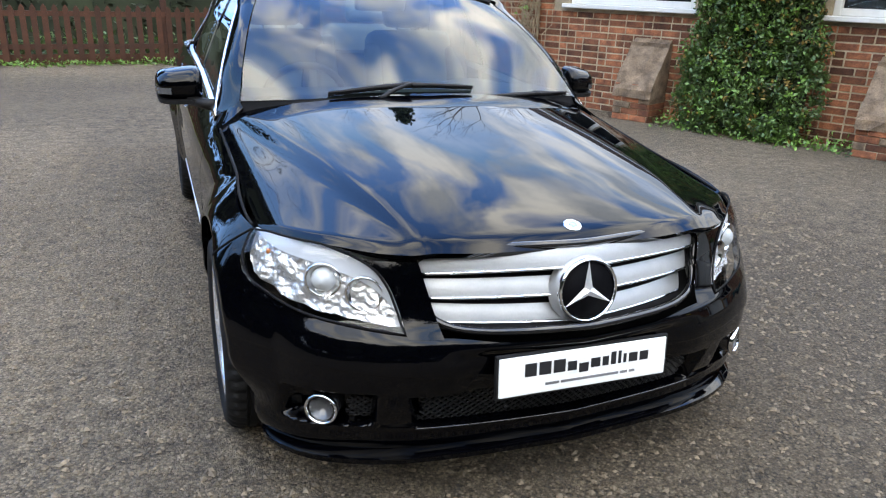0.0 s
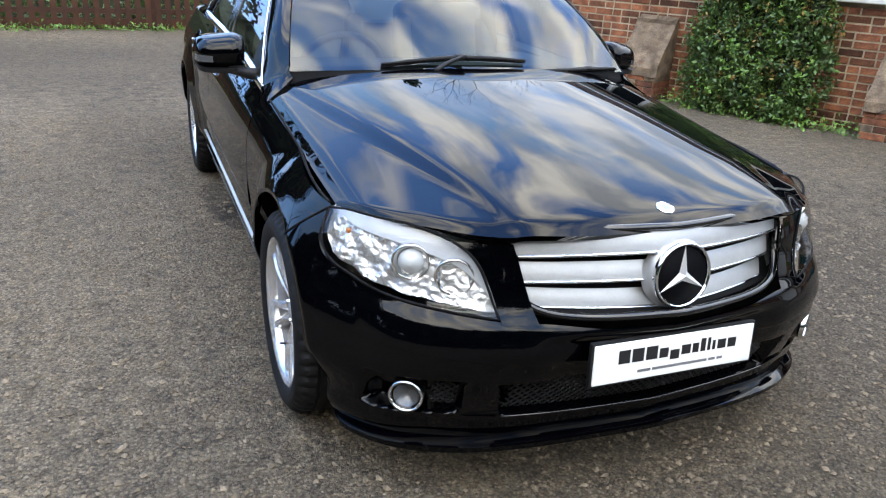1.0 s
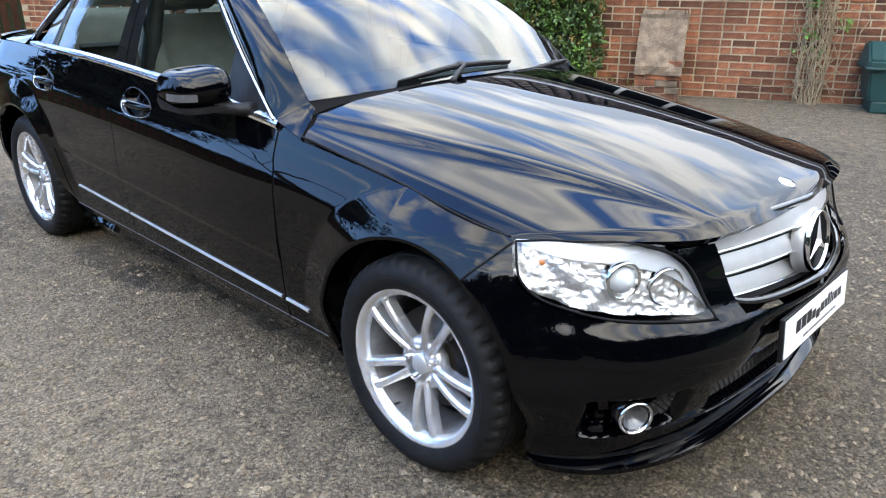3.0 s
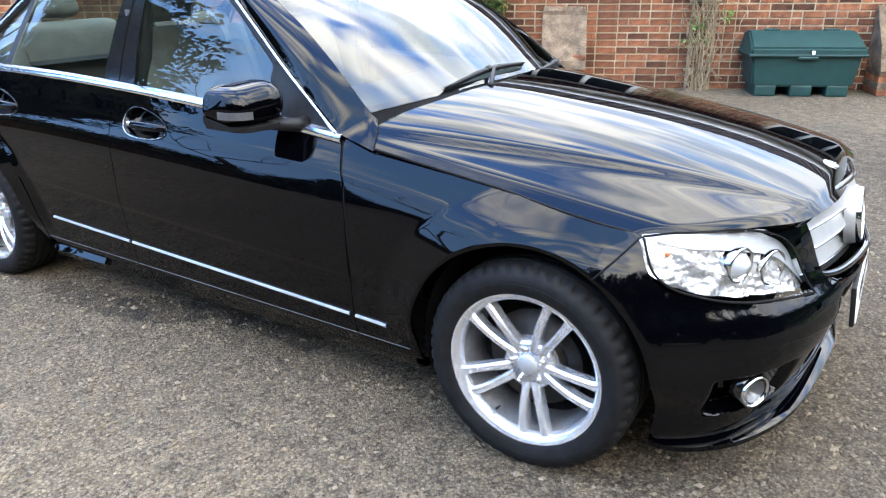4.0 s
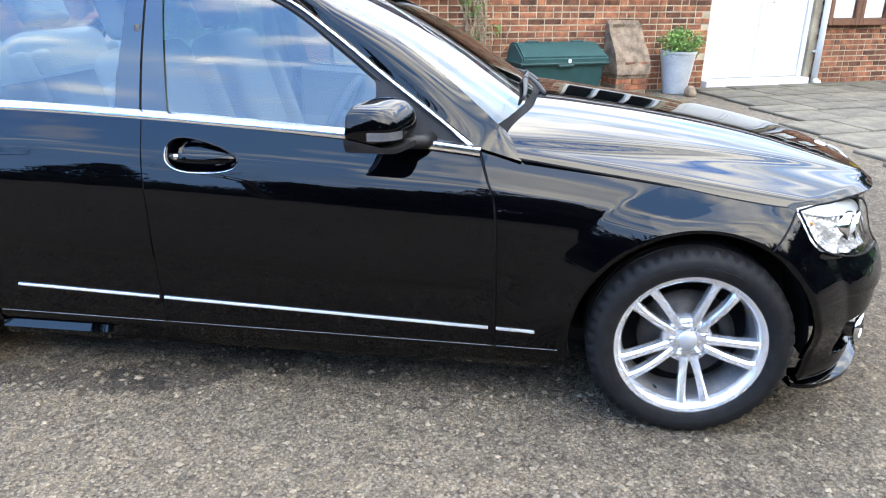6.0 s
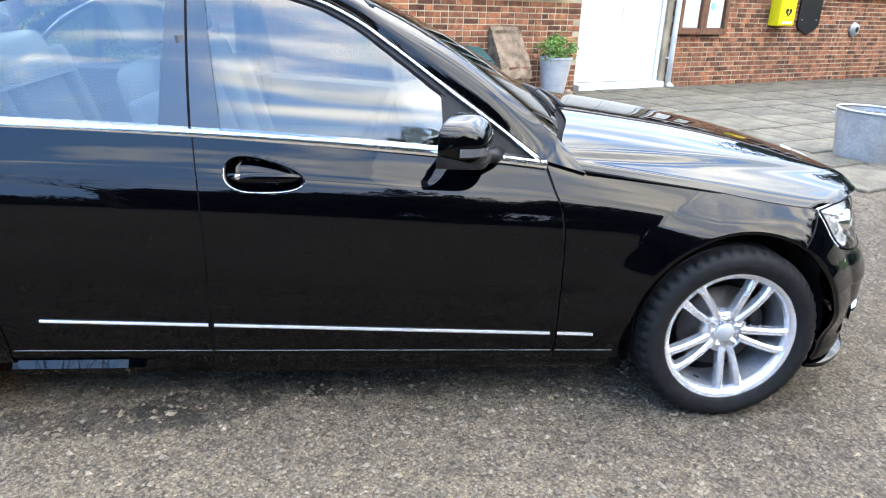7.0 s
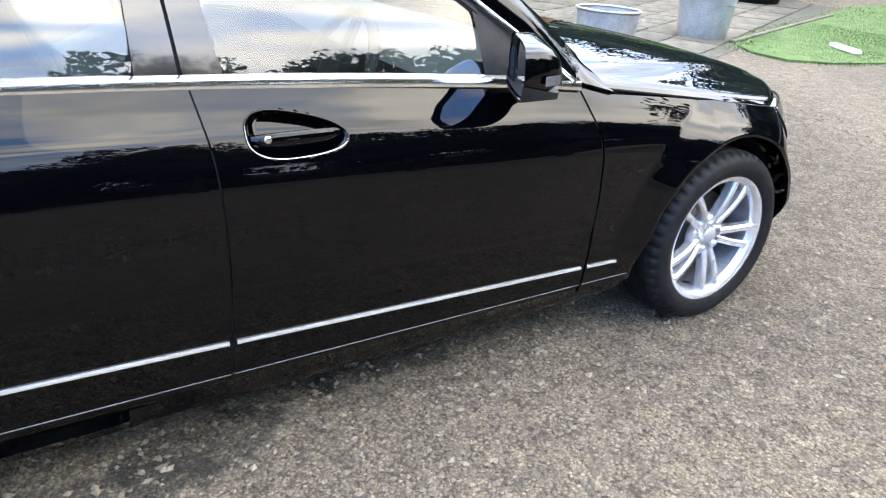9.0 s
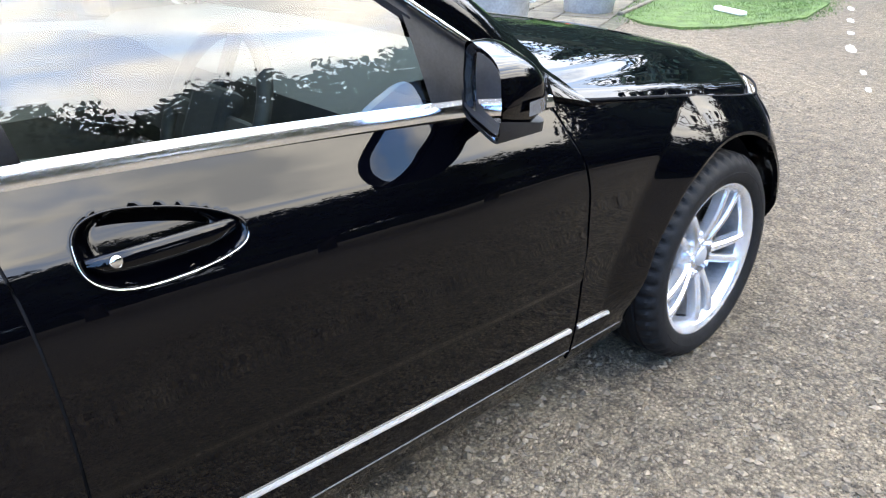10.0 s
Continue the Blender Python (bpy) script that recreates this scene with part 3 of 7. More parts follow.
def skin(q, z, lift=0.0):
    """A place on the right-hand half of the body shell. q runs along the car, and round the nose (q < 0.1) and the tail (q > 3.0)."""
    if q < FRONT_Y or q > REAR_Y:
        base, end = (FRONT_Y, nose_y(z)) if q < FRONT_Y else (REAR_Y, tail_y(z))
        u = clamp01(abs(q - base) / WRAP)
        g = u**1.5 / (u**1.5 + (1 - u) ** 1.5)
        a = g * math.pi / 2
        power = 2 / squareness(z) if q < FRONT_Y else 2 / 3
        x = half_width(base, z) * max(0.0, math.cos(a)) ** power
        y = base + (end - base) * math.sin(a) ** power
        if q < FRONT_Y:
            # the nose comes to a blunt point
            y += (0.024 - 0.047 * max(0.0, 1 - math.hypot(x, 0.03) / 0.6)) * ease(-0.25, -0.5, y)
    else:
        x, y = half_width(q, z), q
    for hub in (0.0, WHEELBASE):
        r = math.hypot(y - hub, z - HUB_Z)
        if r < 0.56 and x > 0.5:
            x += 0.036 * (1 + 0.55 * ease(-0.10, -0.28, y)) * min(1.0, soft_step(0.500 - r) / 0.125) * ease(0.25, 0.42, z) - 0.006 * ease(0.385, 0.372, r)
    return Vector((x + lift, y, z))


def q_at_y(y, z):
    if FRONT_Y <= y <= REAR_Y:
        return y
    base, end, sign = (FRONT_Y, nose_y(z), -1) if y < FRONT_Y else (REAR_Y, tail_y(z), 1)
    g = math.asin(clamp01((y - base) / (end - base)) ** (squareness(z) / 2 if sign < 0 else 1.5)) / (math.pi / 2)
    k = (g / max(1e-6, 1 - g)) ** (2 / 3)
    return base + sign * WRAP * k / (1 + k)


def q_at_x(x, z, base=FRONT_Y):
    g = math.acos(clamp01(x / half_width(base, z)) ** (squareness(z) / 2 if base == FRONT_Y else 1.5)) / (math.pi / 2)
    k = (g / max(1e-6, 1 - g)) ** (2 / 3)
    return base + (-1 if base == FRONT_Y else 1) * WRAP * k / (1 + k)


def glasshouse(y, z):
    """Right-hand half of the cabin's side above the belt line."""
    d = z - belt_z(y)
    inward = 0.10 * ease(2.2, 3.1, y) * clamp01(d / 0.3 + 0.3)
    return Vector((0.790 - 0.012 * ease(0.7, 1.8, y) - 0.36 * d - 0.30 * d * d - inward, y, z))


chrome_z = smooth_curve([0.675, 0.82, 0.973, 1.145, 1.283, 1.40, 1.55, 1.80, 2.10, 2.40, 2.60, 2.76, 2.83],
                        [0.888, 0.990, 1.094, 1.212, 1.298, 1.345, 1.374, 1.388, 1.368, 1.292, 1.195, 1.065, 0.985])
bonnet_mid = smooth_curve([-0.70, -0.665, -0.62, -0.4, -0.1, 0.2, 0.5, 0.62], [0.735, 0.762, 0.783, 0.842, 0.900, 0.943, 0.976, 0.985])


def bonnet(x, y):
    edge = 0.797 - (0.531 - y) * 0.034
    s = belt_z(y)
    a = abs(x)
    crease = 0.425 + (y + 0.63) * 0.25
    fold = 0.0065 * math.tanh((crease - a) / 0.022) * (1 - 0.4 * ease(-0.3, -0.6, y))
    z = s + (bonnet_mid(y) - s) * (1 - (a / edge) ** 2.8)
    return z + fold * (1 - ease(edge - 0.12, edge, a)) - 0.010 * ease(edge - 0.05, edge, a)


def orient(vs, fs, centre=(0.0, 1.2, 0.5)):
    c = Vector(centre)
    total = 0.0
    for f in fs[:: max(1, len(fs) // 200)]:
        a, b, d = Vector(vs[f[0]]), Vector(vs[f[1]]), Vector(vs[f[2]])
        total += (b - a).cross(d - a).dot(a - c)
    return fs if total > 0 else [tuple(reversed(f)) for f in fs]


def panel(name, rows, material, parent, label="", flange=0.02, side=1, centre=(0.0, 1.2, 0.5), smooth=True):
    """A pressed panel from rows of points, its rim folded inwards. side = 1 for the driver's side (-x), -1 for the other."""
    nu, nv = len(rows), len(rows[0])
    pts = [Vector((-side * p[0], p[1], p[2])) for r in rows for p in r]
    faces = [(i * nv + j, (i + 1) * nv + j, (i + 1) * nv + j + 1, i * nv + j + 1) for i in range(nu - 1) for j in range(nv - 1)]
    faces = orient(pts, faces, (-side * centre[0], centre[1], centre[2]))
    if flange:
        ring = [(i, 0) for i in range(nu)] + [(nu - 1, j) for j in range(1, nv)] + [(i, nv - 1) for i in range(nu - 2, -1, -1)] + [(0, j) for j in range(nv - 2, 0, -1)]
        o = len(pts)
        for i, j in ring:
            k = i * nv + j
            a = pts[min(i + 1, nu - 1) * nv + j] - pts[max(i - 1, 0) * nv + j]
            b = pts[i * nv + min(j + 1, nv - 1)] - pts[i * nv + max(j - 1, 0)]
            n = a.cross(b)
            n = n.normalized() if n.length > 1e-9 else Vector((0, 0, 1))
            out = pts[k] - Vector((-side * centre[0], centre[1], centre[2]))
            if n.dot(out) < 0:
                n = -n
            pts.append(pts[k] - n * flange)
        m = len(ring)
        for s in range(m):
            t = (s + 1) % m
            a, b = ring[s][0] * nv + ring[s][1], ring[t][0] * nv + ring[t][1]
            faces.append((a, b, o + t, o + s))
    ob = raw(name, pts, faces, material, parent, label, smooth)
    if smooth:
        ob.data.set_sharp_from_angle(angle=radians(40))
    return ob


def ribbon(inner, outer, n, on, bend=None):
    """Rows between two curves of (q, z), laid on a surface."""
    rows = []
    for i, (a, b) in enumerate(zip(inner, outer)):
        row = []
        for j in range(n):
            v = j / (n - 1)
            q, z = a[0] + (b[0] - a[0]) * v, a[1] + (b[1] - a[1]) * v
            if bend:
                q, z = bend(i / (len(inner) - 1), v, q, z)
            row.append(on(q, z))
        rows.append(row)
    return rows


def arch_line(hub, a0, a1, n, r=ARCH):
    """Points (y, z) on a wheel arch from angle a0 to a1, in degrees from straight back, upwards."""
    return [(hub + r * math.cos(radians(a0 + (a1 - a0) * i / (n - 1))), HUB_Z + r * math.sin(radians(a0 + (a1 - a0) * i / (n - 1)))) for i in range(n)]


def sampled(points, counts):
    """A curve of straight or smooth stretches, each with its own number of points."""
    out = []
    for stretch, c in zip(points, counts):
        p = along(stretch, c + 1)
        out += p if not out else p[1:]
    return out


# the car leans a little towards its far side, away from the level of the yard
CAR_POSE = Matrix.Translation((-0.85, 0, 0)) @ Euler((0, radians(0.5), 0)).to_matrix().to_4x4() @ Matrix.Diagonal((1.0206, 1, 1, 1)) @ Matrix.Translation((0.85, 0, 0))
car = empty("car", Matrix(), "glossy black four-door saloon car parked on compacted gravel", "car")

# bonnet
front_edge = smooth_curve([0.0, 0.25, 0.43, 0.53, 0.66, 0.73, 0.785], [-0.672, -0.662, -0.632, -0.592, -0.470, -0.375, -0.272])
rear_edge = smooth_curve([0.0, 0.4, 0.72, 0.785], [0.485, 0.515, 0.60, 0.535])
rows = []
for i in range(-64, 65):
    x0 = 0.785 * i / 64
    row = []
    for j in range(72):
        v = j / 71
        y = rear_edge(abs(x0)) + (front_edge(abs(x0)) - rear_edge(abs(x0))) * v
        x = x0 * (0.797 - (0.531 - y) * 0.034) / 0.785 * 0.997
        z = bonnet(x, y) - 0.012 * ease(0.965, 1.0, v)
        row.append((x, y, z))
    rows.append(row)
bonnet_ob = panel("bonnet", rows, M_PAINT, car, "glossy black bonnet with two long creases", 0.02, 1, (0, 0, 0.3))
vs, fs = lathe([(0.0, 0.004), (0.0215, 0.004), (0.024, 0.0025), (0.0255, 0.0), (0.0255, -0.004)], 40)
badge = raw("bonnet_badge", vs, fs, M_TRIM, bonnet_ob, "small round bright metal badge", True)
badge.matrix_world = pose(0, -0.610, bonnet(0, -0.610) + 0.0005, math.degrees(math.atan((bonnet(0, -0.595) - bonnet(0, -0.625)) / 0.03)), 0, 0)
vs, fs = lathe([(0.0, 0.0055), (0.012, 0.0052), (0.013, 0.0035)], 24)
disc = raw("badge_centre", vs, fs, mat("blue_enamel", (0.25, 0.33, 0.48), 0.25, 0, 20, 0.05), bonnet_ob)
disc.matrix_world = badge.matrix_world

# front bumper
bumper_top = sampled([[(q_at_y(-0.187, 0.642), 0.642), (q_at_y(-0.268, 0.738), 0.738)],
                      [(q_at_y(-0.268, 0.738), 0.738), (q_at_y(-0.316, 0.658), 0.658), (q_at_y(-0.397, 0.606), 0.606), (q_at_x(0.70, 0.573), 0.573), (q_at_x(0.60, 0.561), 0.561), (q_at_x(0.452, 0.549), 0.549)],
                      [(q_at_x(0.452, 0.549), 0.549), (q_at_x(0.38, 0.548), 0.548), (q_at_x(0.2, 0.531), 0.531), (q_at_x(0.0, 0.527), 0.527)]], [16, 78, 66])
nb = len(bumper_top)
bumper_low = along([(q_at_y(-0.362, 0.160), 0.160), (q_at_x(0.70, 0.164), 0.164), (q_at_x(0.4, 0.172), 0.172), (q_at_x(0.0, 0.178), 0.178)], nb)


def bumper_shape(q, z):
    p = skin(q, z)
    p.x += 0.030 * ease(0.32, 0.17, z) * ease(0.55, 0.75, p.x)
    a = abs(p.x)
    # lower intake, fog lamp pockets, swage line and chin
    top = 0.408 - 0.0 * a
    intake = ease(0.47, 0.445, a + 0.25 * (0.36 - z)) * ease(0.262, 0.272, z) * ease(top - 0.025, top - 0.037, z)
    pocket_z = 0.325 + 0.05 * (0.69 - a)
    pocket = ease(0.535, 0.580, a) * ease(0.775, 0.725, a) * ease(0.060, 0.042, abs(z - pocket_z)) * ease(-0.38, -0.42, p.y)
    depth = 0.055 * intake + 0.050 * pocket + 0.022 * ease(0.42, 0.25, a) * ease(0.35, 0.38, z) * ease(0.525, 0.490, z)
    swage = 0.006 * ease(0.432, 0.437, z - 0.06 * (a - 0.25)) - 0.006
    way = Vector((p.x * 0.55, p.y - 0.1, 0)).normalized() if p.y < 0 else Vector((1, 0, 0))
    return p - way * (depth - swage * ease(-0.3, -0.5, p.y))


def arch_bend(u, v, q, z):
    # the bumper's rear edge follows the wheel arch
    if u < 0.12:
        a = radians(196 + (119 - 196) * v)
        y, zz = ARCH * math.cos(a), HUB_Z + ARCH * math.sin(a)
        k = (1 - u / 0.12) ** 2
        q, z = q + (q_at_y(y, zz) - q) * k, z + (zz - z) * k
    return q, z


half = ribbon(bumper_low, bumper_top, 128, bumper_shape, arch_bend)
full = half + [[Vector((-p.x, p.y, p.z)) for p in r] for r in half[-2::-1]]
bumper = panel("front_bumper", full, M_PAINT, car, "black painted bumper with a lower intake and chin spoiler", 0.015, 1, (0, 0.3, 0.45))

# chin lip under the bumper
rows = []
q0, q1 = q_at_y(-0.352, 0.19), q_at_x(0.0, 0.19)
for i in range(-90, 91):
    u = abs(i) / 90
    p = skin(q1 + (q0 - q1) * u, 0.19)
    x = math.copysign(p.x, i)
    z0 = 0.184 - 0.026 * min(1.0, abs(x) / 0.75) ** 2
    bend = 0.5 + 1.1 * ease(0.62, 1.0, u)
    way = Vector((math.copysign(p.x * bend, x), (p.y - 0.1) * (1 - 0.75 * ease(0.8, 1.0, u)), 0)).normalized()
    c = Vector((x, p.y, z0)) - way * 0.014 * ease(0.9, 1.0, u)
    rows.append([c - way * 0.05 + Vector((0, 0, 0.026)), c + way * 0.012 + Vector((0, 0, 0.022)), c + way * 0.034 + Vector((0, 0, 0.012)), c + way * 0.032 + Vector((0, 0, -0.004)), c - way * 0.06 + Vector((0, 0, -0.012))])
panel("chin_spoiler", rows, M_PAINT, bumper, "gloss black chin lip", 0.0, 1, (0, 0.2, 0.2))

# bright edge of the lower intake and its honeycomb
pts = []
for i in range(61):
    x = -0.44 + 0.88 * i / 60
    p = skin(q_at_x(abs(x), 0.267), 0.267)
    pts.append((x, p.y - 0.002, 0.267))
vs, fs = tube(pts, 0.0035, 6)
raw("intake_edge", vs, fs, M_GLOSSBLACK, bumper, "", True)


def honeycomb(x0, x1, z0, z1, cell, inset):
    """Verts and faces of a slanted lattice on the nose, as thin bars."""
    lists = []
    n = int((x1 - x0) / cell)
    for fam in (1, -1):
        for k in range(-6, n + 7):
            pts = []
            for j in range(7):
                z = z0 + (z1 - z0) * j / 6
                x = x0 + (k + 0.5) * cell + fam * (z - (z0 + z1) / 2) * 1.15
                if x0 <= x <= x1:
                    p = skin(q_at_x(abs(x), z), z)
                    way = Vector((math.copysign(p.x * 0.55, x), p.y - 0.1, 0)).normalized()
                    pts.append(Vector((x, p.y, z)) - way * inset)
            if len(pts) > 1:
                lists.append(tube(pts, 0.0032, 4))
    return join(lists)


vs, fs = honeycomb(-0.44, 0.44, 0.272, 0.372, 0.024, 0.038)
raw("intake_mesh", vs, fs, M_BLACK, bumper, "black honeycomb mesh in the lower intake")
for sgn in (-1, 1):
    for a, b in ((0.545, 0.628),):
        vs, fs = honeycomb(a, b, 0.292, 0.360, 0.020, 0.036)
        vs = [(sgn * v[0], v[1], v[2]) for v in vs]
        raw("fog_pocket_mesh", vs, fs, M_BLACK, bumper)
    c = skin(q_at_x(0.672, 0.328), 0.328)
    m = Matrix.Translation((sgn * c.x, c.y + 0.004, 0.328)) @ Euler((0, 0, sgn * radians(33))).to_matrix().to_4x4() @ Euler((radians(90), 0, 0)).to_matrix().to_4x4()
    fog = raw("fog_lamp", *lathe([(0.0, -0.03), (0.034, -0.03), (0.036, 0.002), (0.041, 0.002), (0.044, -0.045)], 40), M_GLOSSBLACK, bumper, "round fog lamp with chrome ring", True)
    fog.matrix_world = m
    raw("fog_ring", *lathe([(0.0375, 0.0), (0.039, 0.006), (0.042, 0.0075), (0.0448, 0.004), (0.0455, -0.006)], 40), M_CHROME, fog, "chrome ring", True)
    bowl = raw("fog_bowl", *lathe([(0.0, -0.026), (0.018, -0.022), (0.033, 0.0)], 32), M_SMOKE, fog, "", True)
    lens = raw("fog_lens", *lathe([(0.0, 0.012), (0.018, 0.009), (0.035, 0.002)], 32), M_LENS, fog, "clear domed lens", True)

# number plate with unreadable bars in place of the words
plate_m = pose(-0.008, -0.758, 0.440, 84, 0.9, 0)
plate = part("number_plate", box((0.505, 0.108, 0.006), Matrix(), 0.004, 2), M_WHITE, bumper, "white oblong plate with black bars")
holder = part("plate_holder", box((0.519, 0.121, 0.014), Matrix.Translation((0, 0, -0.008)), 0.004, 2), M_BLACK, bumper)
for ob in (plate, holder):
    ob.matrix_world = plate_m
ink = bmesh.new()
widths = (0.026, 0.027, 0.027, 0.021, 0.022, 0.022, 0.015, 0.012, 0.007, 0.007, 0.021, 0.021)
x = -0.182
for i, w in enumerate(widths):
    tall = 0.036 if i in (0, 1, 2, 7, 8) else 0.026
    low = -0.009 if i == 4 else 0.0
    box_into(ink, (w * 1.28, tall, 0.001), Matrix.Translation((x + w * 0.7, -0.003 + low + tall / 2, 0.0036)))
    x += w * 1.28 + 0.0075
part("plate_lettering", ink, M_INK, plate)
ink = bmesh.new()
for i, w in enumerate((0.040, 0.175, 0.022, 0.018)):
    box_into(ink, (w, 0.007, 0.001), Matrix.Translation((-0.120 + sum((0.040, 0.175, 0.022, 0.018)[:i]) + 0.006 * i + w / 2, -0.030, 0.0036)))
part("plate_small_print", ink, mat("grey_ink", (0.16, 0.16, 0.17), 0.6), plate)

# grille: dark box, three silver blades with bright lower edges, star in a ring
def grille_y(x, z):
    return skin(q_at_x(abs(x), z), z).y - 0.012 + 0.046 * (abs(x) / 0.437) ** 1.4


rows = []
for i in range(41):
    x = -0.445 + 0.89 * i / 40
    rows.append([(x, grille_y(x, z) + 0.055, z) for z in (0.54, 0.6, 0.66, 0.70, 0.745)])
grille = panel("grille", rows, M_MATT, car, "three broad silver blades with chrome edges in a black surround", 0.01, 1, (0, 1, 0.6))


def grille_half(z):
    return 0.392 + (z - 0.555) * 0.24


for k, (zt, zb) in enumerate(((0.742, 0.689), (0.668, 0.622), (0.601, 0.556))):
    rows, edge = [], []
    for i in range(61):
        u = -1 + 2 * i / 60
        row = []
        for j in range(9):
            v = j / 8
            z = zt + (zb - zt) * v + 0.016 * (1 - u * u) * (1 if k == 0 else 0.55 - 0.75 * (k == 2))
            x = u * (grille_half(zt + (zb - zt) * v) - 0.006)
            row.append((x, grille_y(x, 0.65) + 0.030 - 0.032 * v + 0.010 * v * v, z))
        rows.append(row)
        edge.append((row[-1][0], row[-1][1] - 0.001, row[-1][2]))
    panel("grille_blade", rows, M_SILVER, grille, "silver lacquered grille blade", 0.006, 1, (0, 1, 0.6))
    vs, fs = tube(edge, 0.0042, 8)
    raw("blade_edge", vs, fs, M_CHROME, grille, "chrome strip", True)
ring = []
for i in range(97):
    a = 2 * math.pi * i / 96
    c, s = math.cos(a), math.sin(a)
    rr = (abs(c) ** 5 + abs(s) ** 5) ** (-1 / 5)
    z = 0.648 + 0.103 * rr * s
    x = rr * c * (grille_half(z) + 0.012)
    z += 0.012 * (1 - min(1, abs(x) / 0.43) ** 2)
    ring.append((x, grille_y(x, min(z, 0.76)) - 0.004, z))
vs, fs = tube(ring, 0.011, 8)
raw("grille_surround", vs, fs, M_GLOSSBLACK, grille, "gloss black grille surround", True)
star_m = pose(0, grille_y(0, 0.645) - 0.012, 0.645, 82, 0, 0)
boss = raw("emblem_boss", *lathe([(0.084, -0.006), (0.089, -0.010), (0.093, -0.022), (0.096, -0.040)], 56), M_SILVER, grille, "silver boss behind the emblem", True)
boss.matrix_world = star_m
star = raw("emblem_disc", *lathe([(0.0, 0.0), (0.076, 0.0), (0.080, -0.03)], 56), M_EMBLEM, grille, "black disc with a chrome ring and three-armed star", True)
vs, fs = lathe([(0.078, 0.000), (0.0795, 0.006), (0.083, 0.008), (0.0865, 0.004), (0.087, -0.004), (0.086, -0.030)], 72)
raw("emblem_ring", vs, fs, M_CHROME, star, "chrome ring", True)
vs, fs = [], []
for k in range(3):
    a = radians(90 + 120 * k)
    tip = (0.079 * math.cos(a), 0.079 * math.sin(a), 0.003)
    l = (0.0145 * math.cos(a + radians(60)), 0.0145 * math.sin(a + radians(60)), 0.002)
    r = (0.0145 * math.cos(a - radians(60)), 0.0145 * math.sin(a - radians(60)), 0.002)
    o = len(vs)
    vs += [tip, l, r, (0, 0, 0.012)]
    fs += [(o, o + 1, o + 3), (o + 2, o, o + 3)]
raw("emblem_star", vs, fs, M_STAR, star, "chrome three-armed star")
for ob in (star,):
    ob.matrix_world = star_m

# headlamps
def lamp_curves(n, grow=0.0):
    low = along([(q_at_y(-0.276, 0.738), 0.738 - grow), (q_at_y(-0.322, 0.664), 0.664 - grow), (q_at_y(-0.402, 0.612), 0.612 - grow), (q_at_x(0.70, 0.579), 0.579 - grow), (q_at_x(0.60, 0.567), 0.567 - grow), (q_at_x(0.476, 0.556), 0.556 - grow)], n)
    up = along([(q_at_y(-0.276, 0.738), 0.742), (q_at_y(-0.36, 0.752), 0.752), (q_at_x(0.66, 0.752), 0.752), (q_at_x(0.582, 0.734), 0.734), (q_at_x(0.532, 0.706), 0.706), (q_at_x(0.502, 0.660), 0.660), (q_at_x(0.480, 0.580), 0.580)], n)
    return low, up


